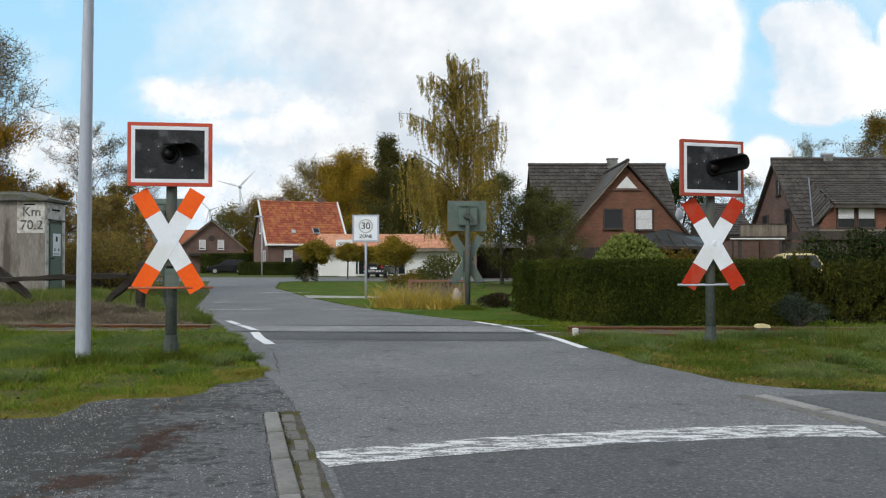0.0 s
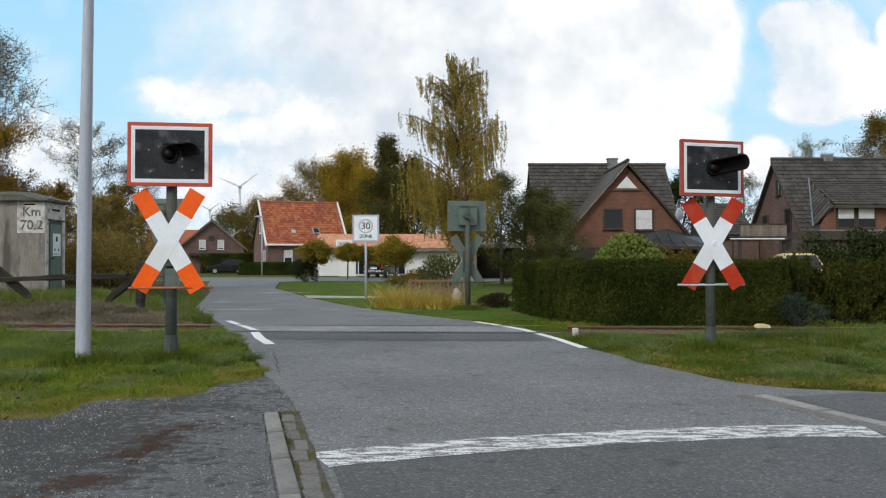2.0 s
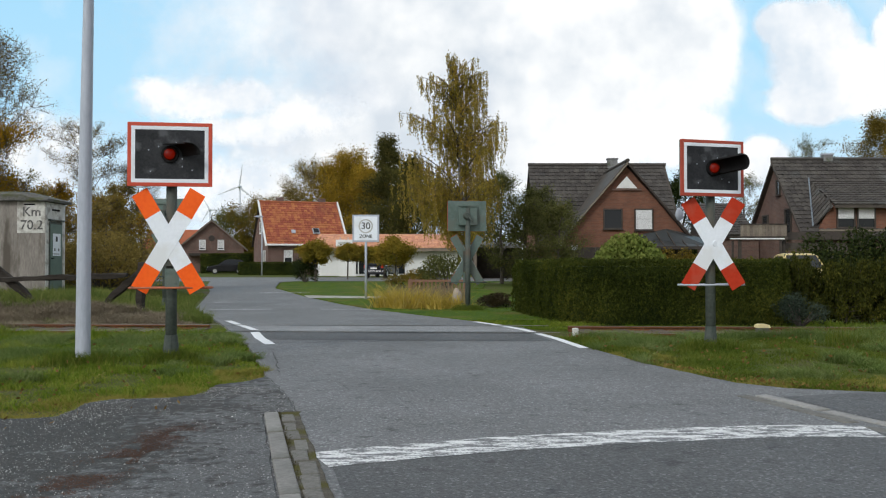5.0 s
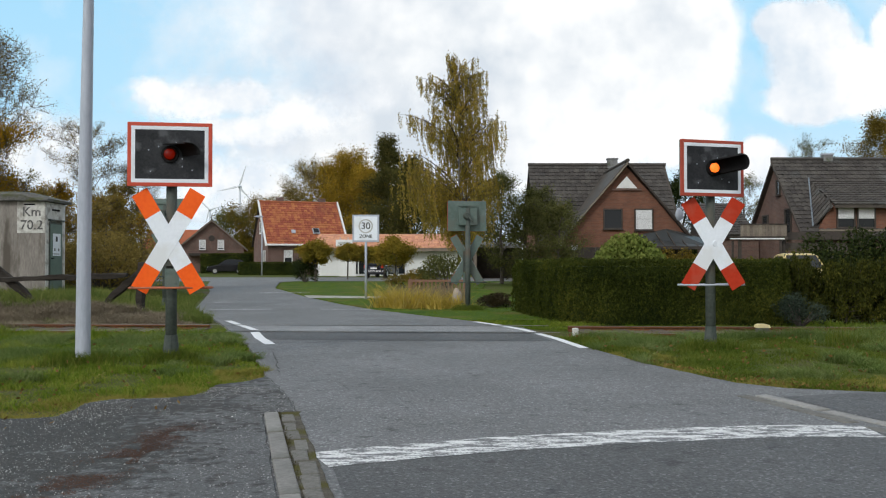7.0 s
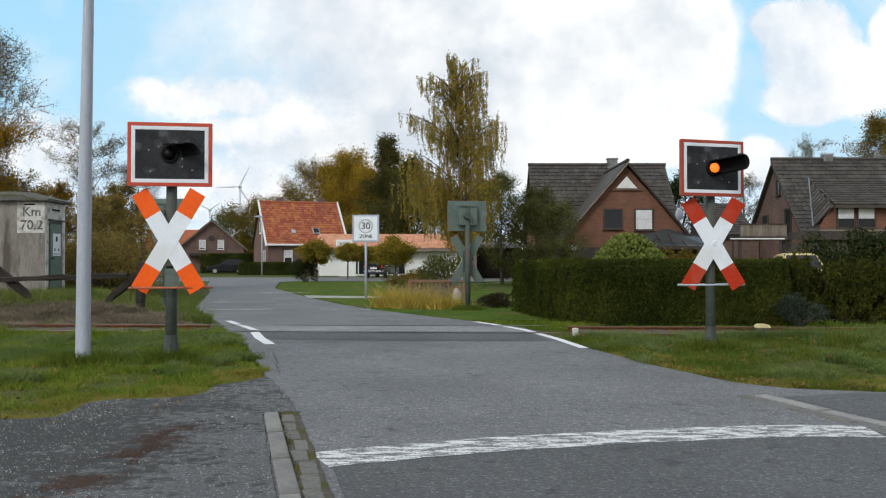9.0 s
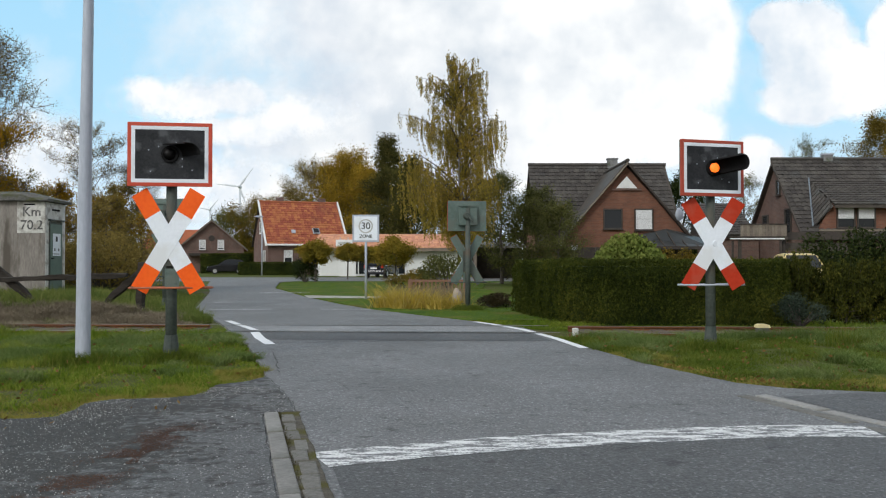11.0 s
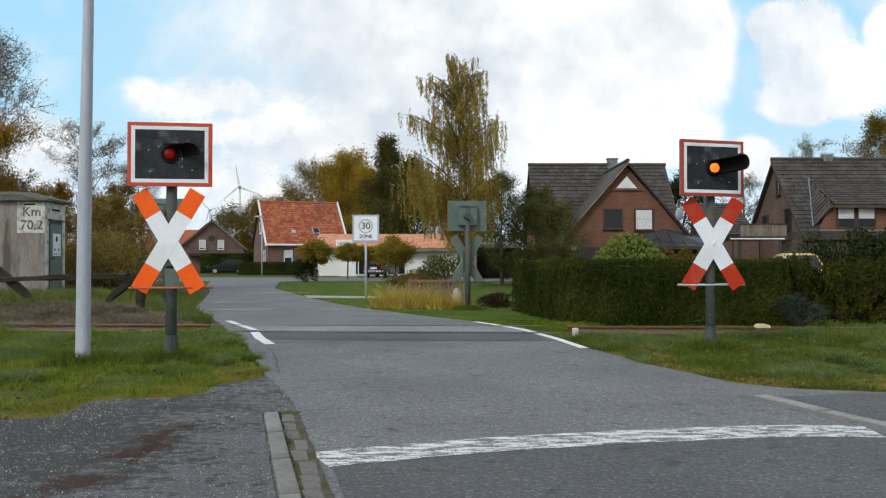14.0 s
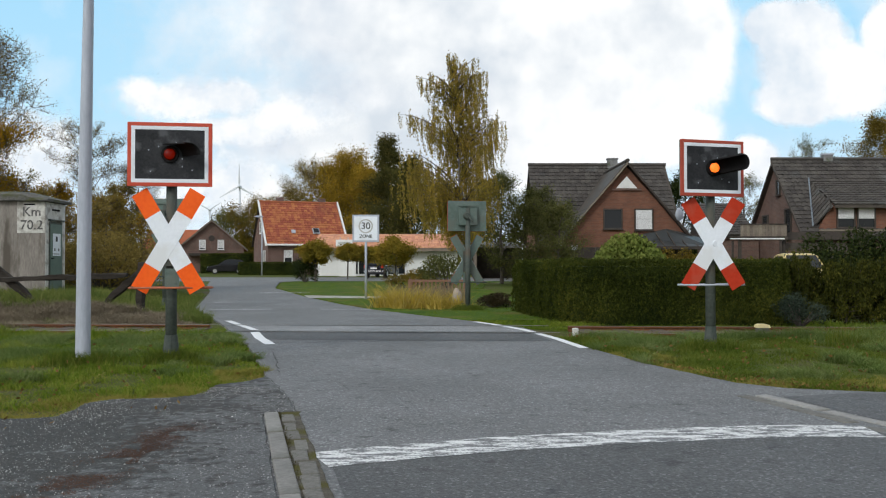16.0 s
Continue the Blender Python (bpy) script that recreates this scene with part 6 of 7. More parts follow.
# loose conifer hedge east of the clipped one
def conifer(x, y, r, h, seed):
    """An upright garden conifer: ragged plumes of fine sprays round a stem."""
    rg = np.random.default_rng(seed)
    t = thing("conifer", "loose yellow-green garden conifer in a row", "conifer", x, y, 0, group="conifer row")
    segs, pts = [(Vector((0, 0, -0.05)), Vector((0, 0, h * 0.8)), 0.03, 0.01)], []
    for i in range(52):
        a, f = i * 2.4 + rg.normal() * 0.3, rg.uniform(0.02, 0.82)
        q = r * (1.05 - 0.55 * f) * rg.uniform(0.7, 1.1)
        p0 = Vector((0, 0, h * f * 0.8))
        p1 = Vector((math.cos(a) * q, math.sin(a) * q, h * f + 0.02))
        p2 = p1 + Vector((math.cos(a) * 0.05, math.sin(a) * 0.05, h * rg.uniform(0.14, 0.26)))
        segs += [(p0, p1, 0.010, 0.006), (p1, p2, 0.006, 0.003)]
        n = 190
        u = rg.uniform(0, 1, n)[:, None]
        c = np.array(p1)[None] * (1 - u) + np.array(p2)[None] * u
        pts.append(c + rg.normal(size=(n, 3)) * np.array([0.055, 0.055, 0.05]) * (1.15 - 0.7 * u))
    limbs_mesh("stem", segs, M["bark"], t, 4)
    q = rg.normal(size=(1500, 3)) * np.array([0.13, 0.13, 0.30]) * h + np.array([0, 0, h * 0.42])
    leaves("foliage", np.concatenate(pts + [q[q[:, 2] > 0.02]]), 0.058, M["thuja"], t, rg, -0.8, 0.42)


for i in range(15):
    conifer(6.85 + i * 0.44, 16.6 + 0.3 * math.sin(i * 2.1), 0.40, 1.17 + 0.07 * math.sin(i * 1.7), 60 + i)
shrub("blue_spruce", "small grey-blue spruce before the conifers", 6.55, 15.6, 0.46, 0.4, 0.70, M["spruce_blue"], 3000, 0.06, 71, hang=0.1, clumps=16, slim=0.25)
shrub("round_bush", "rounded pale green bush behind the hedge", 8.4, 38.5, 1.45, 1.4, 2.45, M["bush_leaf"], 9000, 0.15, 72, clumps=40, hang=0.4, slim=0.8, dome_top=True)
shrub("dark_shrub", "broad dark green garden shrub", 17.0, 36.0, 1.7, 1.5, 2.85, M["dark_leaf"], 9000, 0.14, 73, clumps=26)
shrub("dark_shrub", "broad dark green garden shrub", 19.6, 35.0, 1.8, 1.6, 2.95, M["dark_leaf"], 7000, 0.14, 74, clumps=22)
shrub("red_shrub", "reddish shrub near the veranda", 12.2, 44.5, 1.0, 0.8, 2.0, M["brown_leaf"], 3000, 0.14, 75)
shrub("low_shrub", "low green shrub behind the hedge", 13.9, 36.0, 1.6, 1.2, 2.0, M["green_leaf"], 4500, 0.12, 76, clumps=18)
shrub("low_shrub", "dark brown low shrub near the far signal", 1.25, 21.9, 0.5, 0.45, 0.42, M["dusk_leaf"], 3600, 0.05, 77, clumps=18)
shrub("low_shrub", "low green shrub near the far signal", 0.2, 36.0, 1.1, 0.9, 1.7, M["apple_leaf"], 3000, 0.10, 78, clumps=18)
shrub("low_shrub", "brownish shrub beside the lawn", -1.5, 38.0, 1.0, 0.8, 0.9, M["brown_leaf"], 2600, 0.09, 79)

# ---- trees ----
def globe_tree(x, y, h, r, seed, stem=1.2):
    rg = np.random.default_rng(seed)
    t = thing("globe_tree", "clipped round-headed tree with yellowing leaves", "tree", x, y, 0, group="globe trees")
    segs = [(Vector((0, 0, -0.1)), Vector((0.02, 0, stem)), 0.06, 0.05)]
    cs = []
    for i in range(26):
        d = Vector(rg.normal(size=3)).normalized()
        c = Vector((0, 0, h - r * 0.8)) + Vector((d.x * r, d.y * r, d.z * r * 0.72)) * rg.uniform(0.45, 0.85)
        segs.append((Vector((0.02, 0, stem)), c, 0.03, 0.008))
        cs.append(tuple(c))
    limbs_mesh("trunk", segs, M["bark"], t, 6)
    cs = np.array(cs)
    n = 12000
    p = cs[rg.integers(0, 26, n)] + rg.normal(size=(n, 3)) * r * np.array([0.15, 0.15, 0.11])
    leaves("crown", p, 0.10, M["globe_leaf"], t, rg, 0.1, 0.7)


for i, (x, y, h, r) in enumerate([(-7.5, 50.0, 2.55, 1.1), (-6.5, 58.0, 2.55, 0.95), (-5.3, 59.5, 2.6, 1.0), (-2.9, 52.0, 2.95, 1.5), (-4.3, 62.0, 2.6, 1.0)]):
    globe_tree(x, y, h, r, 100 + i)
shrub("dark_bush", "small dark round bush below the globe tree", -8.2, 50.5, 0.75, 0.7, 1.6, M["dark_leaf"], 2600, 0.10, 110)


# boughs of the weeping birch: where they leave the trunk, how far they reach sideways and how high they end, how far their strands hang
BOUGHS = [(10.2, -0.75, 11.05, 0.7), (9.6, 0.3, 10.75, 1.2), (9.3, 1.0, 10.2, 1.5), (9.0, -1.65, 10.0, 0.8), (8.6, -2.15, 9.7, 0.8), (8.0, 0.7, 9.1, 1.6), (7.0, 1.45, 8.1, 1.9),
          (6.6, 1.85, 7.6, 1.6), (6.6, -3.05, 8.05, 0.8), (6.2, -2.6, 7.8, 1.5), (6.8, -1.5, 8.4, 1.4), (5.2, 1.3, 6.7, 2.2), (4.6, -2.95, 6.3, 2.6), (4.2, -2.45, 5.6, 3.0),
          (4.0, -1.75, 5.1, 2.5), (4.0, 1.1, 5.1, 2.0), (3.4, -3.2, 4.8, 2.0), (3.6, 1.7, 5.0, 1.5), (3.0, -1.2, 4.3, 2.0), (3.0, 0.7, 4.2, 1.7)]


def weeping_birch(x, y):
    rg = np.random.default_rng(42)
    t = thing("weeping_birch", "tall weeping birch with thin yellowing foliage", "tree", x, y, 0, group="trees")
    H = 10.9
    line = [Vector((-0.70 * (i / 12) ** 1.6 + 0.08 * math.sin(i * 0.9), 0.1 * math.cos(i), H * i / 12 - 0.1)) for i in range(13)]
    limbs_mesh("trunk", [(line[i], line[i + 1], 0.17 * (1.02 - i / 12), 0.17 * (1.02 - (i + 1) / 12)) for i in range(12)], M["birch_bark"], t, 8)

    def trunk_at(z):
        k = min(11.99, max(0.0, (z + 0.1) / H * 12))
        return line[int(k)].lerp(line[int(k) + 1], k % 1)

    groups, woods = [[] for _ in range(6)], [[] for _ in range(6)]

    def bough(z0, tip, hang, strands, thick):
        g = min(5, int(z0 / H * 6))
        p = trunk_at(z0)
        mid = p.lerp(tip, 0.55) + Vector((0, 0, 0.18 * (tip - p).length + 0.1))
        path = [p * (1 - u) ** 2 + mid * 2 * u * (1 - u) + tip * u ** 2 for u in (0, 0.2, 0.4, 0.6, 0.8, 1.0)]
        for k in range(5):
            woods[g].append((path[k], path[k + 1], thick * (1.05 - k / 5), thick * (0.85 - k / 5) + 0.004))
        for _ in range(strands):
            u = 1 - rg.uniform(0, 1) ** 1.4 * 0.85
            k = min(4, int(u * 5))
            st = path[k].lerp(path[k + 1], u * 5 - k) + Vector((rg.normal() * 0.16, rg.normal() * 0.22, rg.normal() * 0.08))
            ln = min(hang * rg.uniform(0.35, 1.05), max(0.3, st.z - 1.7))
            bend = Vector((rg.normal() * 0.05 + 0.07, rg.normal() * 0.06, 0))
            m1 = st + bend * ln * 0.2 + Vector((0, 0, -ln * 0.5))
            end = st + bend * ln + Vector((0, 0, -ln))
            woods[g] += [(st, m1, 0.006, 0.005), (m1, end, 0.005, 0.003)]
            for _ in range(int(ln * 52)):
                v = rg.uniform(0, 1)
                c = st.lerp(m1, v * 2) if v < 0.5 else m1.lerp(end, v * 2 - 1)
                groups[g].append((c.x + rg.normal() * 0.035, c.y + rg.normal() * 0.035, c.z + rg.normal() * 0.05))

    for z0, dx, z1, hang in BOUGHS:
        for k in range(3):
            f = (1.0, rg.uniform(0.75, 0.95), rg.uniform(0.5, 0.8))[k]
            bough(z0 - 0.25 * k, Vector((dx * f + rg.normal() * 0.12, (rg.uniform(-1.6, 1.6), rg.uniform(-2.4, -0.4), rg.uniform(0.4, 2.4))[k] * min(1.0, (11.6 - z1) / 3), z1 - 0.28 * k)), hang, 18 if z1 > 7 else 24, 0.034)
    for k in range(28):
        z0 = 2.6 + 7.0 * k / 28
        a, q = k * 2.4, rg.uniform(0.4, 1.0) * min(1.3, (11.4 - z0) * 0.3)
        bough(z0, trunk_at(z0) + Vector((math.cos(a) * q, math.sin(a) * q, 0.7)), 1.4, 12, 0.02)
    crowns = []
    for g in range(6):
        hold = trunk_at(H * (g + 0.5) / 6)
        if not groups[g]:
            continue
        ob = leaves("crown", np.array(groups[g]) - np.array(tuple(hold)), 0.080, M["birch_leaf"], t, rg, 0.8, 0.5)
        ob.location = hold
        tagged(limbs_mesh("bough", [(a - hold, b - hold, r0, r1) for a, b, r0, r1 in woods[g]], M["bark"], ob, 4), kind="stuff")
        crowns.append((ob, hold))
    return crowns


birch_crowns = weeping_birch(1.09, 40.0)

Y, G, D, B = M["yellow_leaf"], M["green_leaf"], M["dark_leaf"], M["brown_leaf"]


def airy(t):
    return max(0.42, math.sin(math.pi * min(1, t * 0.78 + 0.12)) ** 0.7)


def column(t):
    return max(0.10, (1.04 - t) * 1.35 * (0.8 + 0.45 * math.sin(t * 41)))


# west side, behind the hut
tree("tall_tree", "tall thin tree with sparse brown autumn leaves", -16.75, 30.0, 8.9, 2.9, B, 201, 3600, 0.10, 0.3, twigs=6, limbs=38, up=0.95, shape=airy, trunk_r=0.16, sprays=2)
tree("oak", "broad tree with golden brown leaves", -16.7, 29.0, 6.9, 2.3, Y, 202, 10000, 0.11, 0.26, limbs=30, up=0.8)
tree("bare_tree", "thin half-bare tree behind the hut", -14.35, 34.5, 6.5, 1.9, M["ochre_leaf"], 203, 1500, 0.08, 0.3, twigs=5, limbs=26, up=1.1, shape=airy, trunk_r=0.09, sprays=2)
tree("bare_tree", "thin half-bare tree behind the hut", -12.9, 36.0, 5.0, 1.6, M["ochre_leaf"], 204, 1200, 0.08, 0.3, twigs=5, limbs=22, up=1.0, shape=airy, trunk_r=0.08, sprays=2)
for i, (x, y, h, q, m) in enumerate([(-16.9, 33, 4.5, 2.0, Y), (-14.2, 31, 4.0, 1.5, Y), (-13.0, 33.5, 4.2, 1.5, M["ochre_leaf"]), (-14.6, 30, 3.6, 1.6, M["ochre_leaf"]), (-12.2, 31, 3.6, 1.3, Y), (-11.6, 29.5, 3.3, 1.2, M["ochre_leaf"]), (-18, 34, 4.5, 2.4, G)]):
    tree("hazel", "bushy autumn hazel behind the hut", x, y, h, q, m, 210 + i, 3600, 0.10, 0.26, bare=0.06, limbs=22, trunk_r=0.06, sprays=1)
for i, (x, y, h) in enumerate([(-12.2, 30.5, 2.5), (-11.2, 28.0, 2.4), (-12.8, 27.5, 2.2), (-13.0, 33.0, 2.4), (-10.6, 26.2, 2.0), (-9.9, 27.5, 2.1)]):
    shrub("thicket", "brown tangled undergrowth behind the hut", x, y, 1.3, 0.9, h, M["ochre_leaf"], 4200, 0.08, 230 + i, z=0.2, clumps=40, group="undergrowth")

# behind the red-roofed house
tree("birch", "birch with thinning autumn foliage", -17.8, 112.0, 14.2, 4.6, M["ochre_leaf"], 240, 6500, 0.24, 0.5, limbs=30, twigs=6)
tree("birch", "birch with thinning autumn foliage", -19.8, 114.0, 11.0, 3.8, B, 241, 4000, 0.22, 0.5, limbs=24)
tree("maple", "golden autumn maple with dense crown", -11.8, 108.0, 14.9, 5.2, M["gold_leaf"], 242, 15000, 0.26, 0.7, bare=0.10, limbs=34)
tree("maple", "golden autumn maple with dense crown", -14.4, 110.0, 12.6, 4.4, M["ochre_leaf"], 256, 12000, 0.26, 0.7, bare=0.10, limbs=30)
tree("maple", "golden autumn maple with dense crown", -8.6, 104.0, 12.4, 4.2, M["gold_leaf"], 243, 12000, 0.26, 0.7, bare=0.08, limbs=30)
tree("pine", "dark evergreen with uneven crown", -6.4, 96.0, 16.0, 4.2, M["pine_leaf"], 244, 12000, 0.26, 0.5, bare=0.12, limbs=44, shape=column, up=0.3)
tree("pine", "dark evergreen with uneven crown", -4.0, 92.0, 12.6, 4.6, M["pine_leaf"], 245, 12000, 0.26, 0.55, bare=0.08, limbs=40, shape=column, up=0.3)
tree("fruit_tree", "dark green fruit tree before the brown house", 4.7, 44.0, 4.9, 1.8, M["apple_leaf"], 247, 8500, 0.11, 0.24, bare=0.10, limbs=28, trunk_r=0.12)
tree("fruit_tree", "olive green fruit tree before the brown house", 3.25, 47.0, 6.2, 1.7, M["apple_leaf"], 248, 8000, 0.11, 0.26, bare=0.08, limbs=26, trunk_r=0.12)
tree("fruit_tree", "dark green fruit tree before the brown house", 5.8, 42.5, 4.1, 1.3, M["apple_leaf"], 249, 5000, 0.10, 0.22, bare=0.10, limbs=22, trunk_r=0.10)
tree("oak", "dark brown oak beyond the cottage", -25.0, 120.0, 9.5, 5.0, B, 250, 8000, 0.26, 0.6, bare=0.1, limbs=26)
tree("oak", "dark brown oak beyond the cottage", -30.0, 124.0, 8.0, 4.6, G, 251, 7000, 0.26, 0.6, bare=0.1, limbs=26)
tree("alder", "thin tree behind the dormer house", 32.2, 74.0, 11.6, 2.8, G, 252, 2200, 0.16, 0.5, limbs=28, twigs=5, up=0.9, shape=airy, sprays=1)
tree("alder", "thin tree behind the dormer house", 37.3, 72.0, 13.6, 3.4, B, 253, 9000, 0.19, 0.4, limbs=34, up=0.8)
tree("alder", "thin green tree between the houses", 25.0, 70.0, 8.6, 2.0, G, 254, 1600, 0.15, 0.4, limbs=28, up=0.9, sprays=1)
tree("alder", "dark tree between the houses", 17.2, 62.0, 7.4, 2.6, D, 255, 7000, 0.18, 0.35, bare=0.1, limbs=24)

# far woods along the horizon
rg = np.random.default_rng(77)
fp = []
for i in range(150):
    a = rg.uniform(-0.9, 0.9)
    d = rg.uniform(190, 330)
    c = np.array([math.sin(a) * d, math.cos(a) * d, 0])
    hh, rr = rg.uniform(5, 11), rg.uniform(5, 9)
    k = 260
    q = rg.normal(size=(k, 3))
    q /= np.linalg.norm(q, axis=1)[:, None]
    fp.append(c + q * np.array([rr, rr, hh * 0.5]) * rg.uniform(0.6, 1, (k, 1)) + np.array([0, 0, hh * 0.5]))
tagged(leaves("far_woods", np.concatenate(fp), 1.5, M["green_leaf"], None, rg), "distant autumn woods along the horizon", "woods", kind="stuff")


# ---- cars ----
def car(label, x, y, rz, paint, L=4.2, W=1.74, H=1.48):
    """A hatchback: x is its length, the nose towards +x."""
    t = thing("parked_car", label, "car", x, y, 0, rz, group="parked cars")
    h = L / 2
    low = [(-h, 0.42), (-h + 0.05, 0.25), (h - 0.08, 0.22), (h, 0.40), (h - 0.04, 0.66), (h - 0.30, 0.78), (h - 1.12, 0.92), (-h + 0.5, 0.98), (-h + 0.08, 0.95), (-h, 0.80)]
    bm = prism(low, "y", -W / 2, W / 2)
    bmesh.ops.bevel(bm, geom=[e for e in bm.edges], offset=0.07, segments=3, affect="EDGES")
    part("body", bm, paint, t, smooth=True)
    cab = [(-h + 0.12, 0.93), (h - 1.05, 0.90), (h - 1.85, H - 0.05), (h - 2.3, H), (-h + 0.75, H - 0.02), (-h + 0.35, H - 0.10)]
    bm = prism(cab, "y", -W / 2 + 0.09, W / 2 - 0.09)
    for v in bm.verts:
        if v.co.z > 1.1:
            v.co.y *= 0.80
    bmesh.ops.bevel(bm, geom=[e for e in bm.edges], offset=0.05, segments=2, affect="EDGES")
    cabin = part("cabin", bm, paint, t, smooth=True)
    for s in (-1, 1):
        def wall(px, pz):
            k = (pz - 0.93) / (H - 0.93)
            return (px, s * ((W / 2 - 0.09) * (1 - 0.20 * k) + 0.012), pz)
        raw("side_window", [wall(-h + 0.55, 1.0), wall(h - 1.30, 1.0), wall(h - 1.92, H - 0.12), wall(-h + 0.80, H - 0.12)], [(0, 1, 2, 3)], M["pane"], cabin)
        part("mirror", ball((h - 1.45, s * (W / 2 + 0.06), 1.0), 0.10, (0.6, 1, 0.7), 1), paint, t)
        part("headlight", ball((h - 0.16, s * (W / 2 - 0.24), 0.67), 0.14, (0.8, 1.2, 0.55), 1), M["rim"], t, "clear headlight")
        part("tail_light", box((-h - 0.0, s * (W / 2 - 0.16), 0.86), (0.07, 0.20, 0.26), bevel=0.02), M["red"], t, "red tail light")
        for wx in (-h + 0.80, h - 0.82):
            ty = part("wheel", rod((wx, s * (W / 2 - 0.20), 0.31), (wx, s * (W / 2 + 0.01), 0.31), 0.31, 0.31, 22), M["tyre"], t)
            part("rim", rod((wx, s * (W / 2 + 0.0), 0.31), (wx, s * (W / 2 + 0.02), 0.31), 0.20, 0.18, 16), M["rim"], ty, "silver wheel rim")
    ins = 0.80 * (W / 2 - 0.09)
    raw("rear_window", [(-h + 0.13, -W / 2 + 0.22, 1.0), (-h + 0.13, W / 2 - 0.22, 1.0), (-h + 0.315, ins - 0.08, H - 0.14), (-h + 0.315, -ins + 0.08, H - 0.14)], [(0, 1, 2, 3)], M["pane"], cabin)
    raw("windscreen", [(h - 1.08, -W / 2 + 0.2, 0.95), (h - 1.08, W / 2 - 0.2, 0.95), (h - 1.80, ins - 0.06, H - 0.08), (h - 1.80, -ins + 0.06, H - 0.08)], [(0, 1, 2, 3)], M["pane"], cabin)
    part("number_plate", box((-h - 0.02, 0, 0.72), (0.03, 0.50, 0.11)), M["trim_white"], t)
    part("number_plate", box((h + 0.01, 0, 0.45), (0.03, 0.50, 0.11)), M["trim_white"], t)
    part("bumper", box((-h - 0.01, 0, 0.42), (0.10, W - 0.1, 0.24), bevel=0.04), paint, t)
    return t


car("black compact car parked at the side street", -21.85, 86.0, 195.0, M["car_black"], 3.95)
car("dark blue car parked before the shop", -4.75, 66.0, 78.0, M["car_dark"], 4.3, 1.66)
car("yellow car parked behind the conifers", 14.15, 33.8, 260.0, M["car_yellow"], 4.1, 1.72, 1.52)


# ---- wind turbines ----
def turbine(label, x, y, hub, blade):
    t = thing("wind_turbine", label, "wind turbine", x, y, 0, group="wind turbines")
    part("tower", rod((0, 0, -1), (0, 0, hub), 2.2, 1.2, 14), M["turbine"], t, smooth=True)
    part("nacelle", box((0, 1.0, hub), (3.4, 8.0, 3.6), bevel=0.8), M["turbine"], t)
    rotor = part("rotor", ball((0, 0, 0), 1.9, (1, 1.3, 1), 2), M["turbine"], t, smooth=True)
    rotor.location = (0, -4.5, hub)
    for k in range(3):
        a = radians(120 * k)
        bm = bmesh.new()
        ring = []
        for s, w, th in ((0.0, 0.7, 0.7), (0.06, 0.8, 0.7), (0.2, 1.75, 0.5), (0.5, 1.15, 0.35), (0.8, 0.75, 0.22), (1.0, 0.3, 0.1)):
            ring.append([bm.verts.new((blade * s, dy * th, dz * w)) for dy, dz in ((-1, 0), (0, 0.6), (1, 0), (0, -1.0))])
        for p, q in zip(ring[:-1], ring[1:]):
            for i in range(4):
                bm.faces.new((p[i], p[(i + 1) % 4], q[(i + 1) % 4], q[i]))
        bmesh.ops.rotate(bm, verts=bm.verts, cent=(0, 0, 0), matrix=Matrix.Rotation(-a, 3, "Y"))
        bmesh.ops.recalc_face_normals(bm, faces=bm.faces[:])
        part("blade", bm, M["turbine"], rotor)
    return rotor


rotor_near = turbine("tall white wind turbine turning behind the village", -263.0, 1100.0, 99.0, 29.5)
rotor_far = turbine("smaller white wind turbine turning far off", -411.0, 1500.0, 94.0, 25.0)

# ---- small street furniture and garden pieces ----
sl = thing("street_lamp", "slim grey street lamp before the red-roofed house", "street lamp", -16.6, 78.0)
part("pole", rod((0, 0, -0.2), (0, 0, 5.3), 0.07, 0.045, 10), M["galv"], sl, smooth=True)
part("lamp_head", ball((-0.25, 0, 5.38), 0.3, (1.3, 0.6, 0.35), 2), M["galv"], sl, smooth=True)

yb = thing("track_box", "cream yellow cable box beside the rail", "cable box", 5.62, 15.0, -0.055)
part("lid", prism([(-0.12, 0.06), (0.12, 0.06), (0.10, 0.11), (0.06, 0.125), (-0.06, 0.125), (-0.10, 0.11)], "y", -0.09, 0.09), M["yellow_box"], yb)
part("base", box((0, 0, 0.01), (0.19, 0.15, 0.11), bevel=0.01), M["kerb"], yb, "grey base of the box")
wb = thing("marker_block", "small white marker block at the rail end", "marker block", 2.13, 13.72, -0.03)
part("block", box((0, 0, 0.06), (0.09, 0.12, 0.13), bevel=0.015), M["plaster"], wb)

br = thing("garden_bridge", "small red-brown wooden garden bridge with lattice rails", "garden bridge", -0.9, 25.4)
for y in (0.0, 0.7):
    part("top_rail", box((0.75, y, 0.60), (1.75, 0.05, 0.05)), M["lattice"], br)
    part("bottom_rail", box((0.75, y, 0.16), (1.75, 0.05, 0.05)), M["lattice"], br)
    for i in range(14):
        part("baluster", box((-0.05 + i * 0.123, y, 0.38), (0.035, 0.03, 0.42)), M["lattice"], br)
    for x in (-0.1, 1.6):
        part("post", box((x, y, 0.3), (0.08, 0.08, 0.7)), M["lattice"], br)
part("deck", box((0.75, 0.35, 0.06), (1.8, 0.7, 0.06)), M["path"], br)
bo = tagged(part("boulder", ball((0.37, 23.2, 0.19), 0.16, (0.85, 0.8, 1.5), 3, 0.25, 4), M["stone"], smooth=True), "upright brown boulder beside the garden bridge", "boulder")

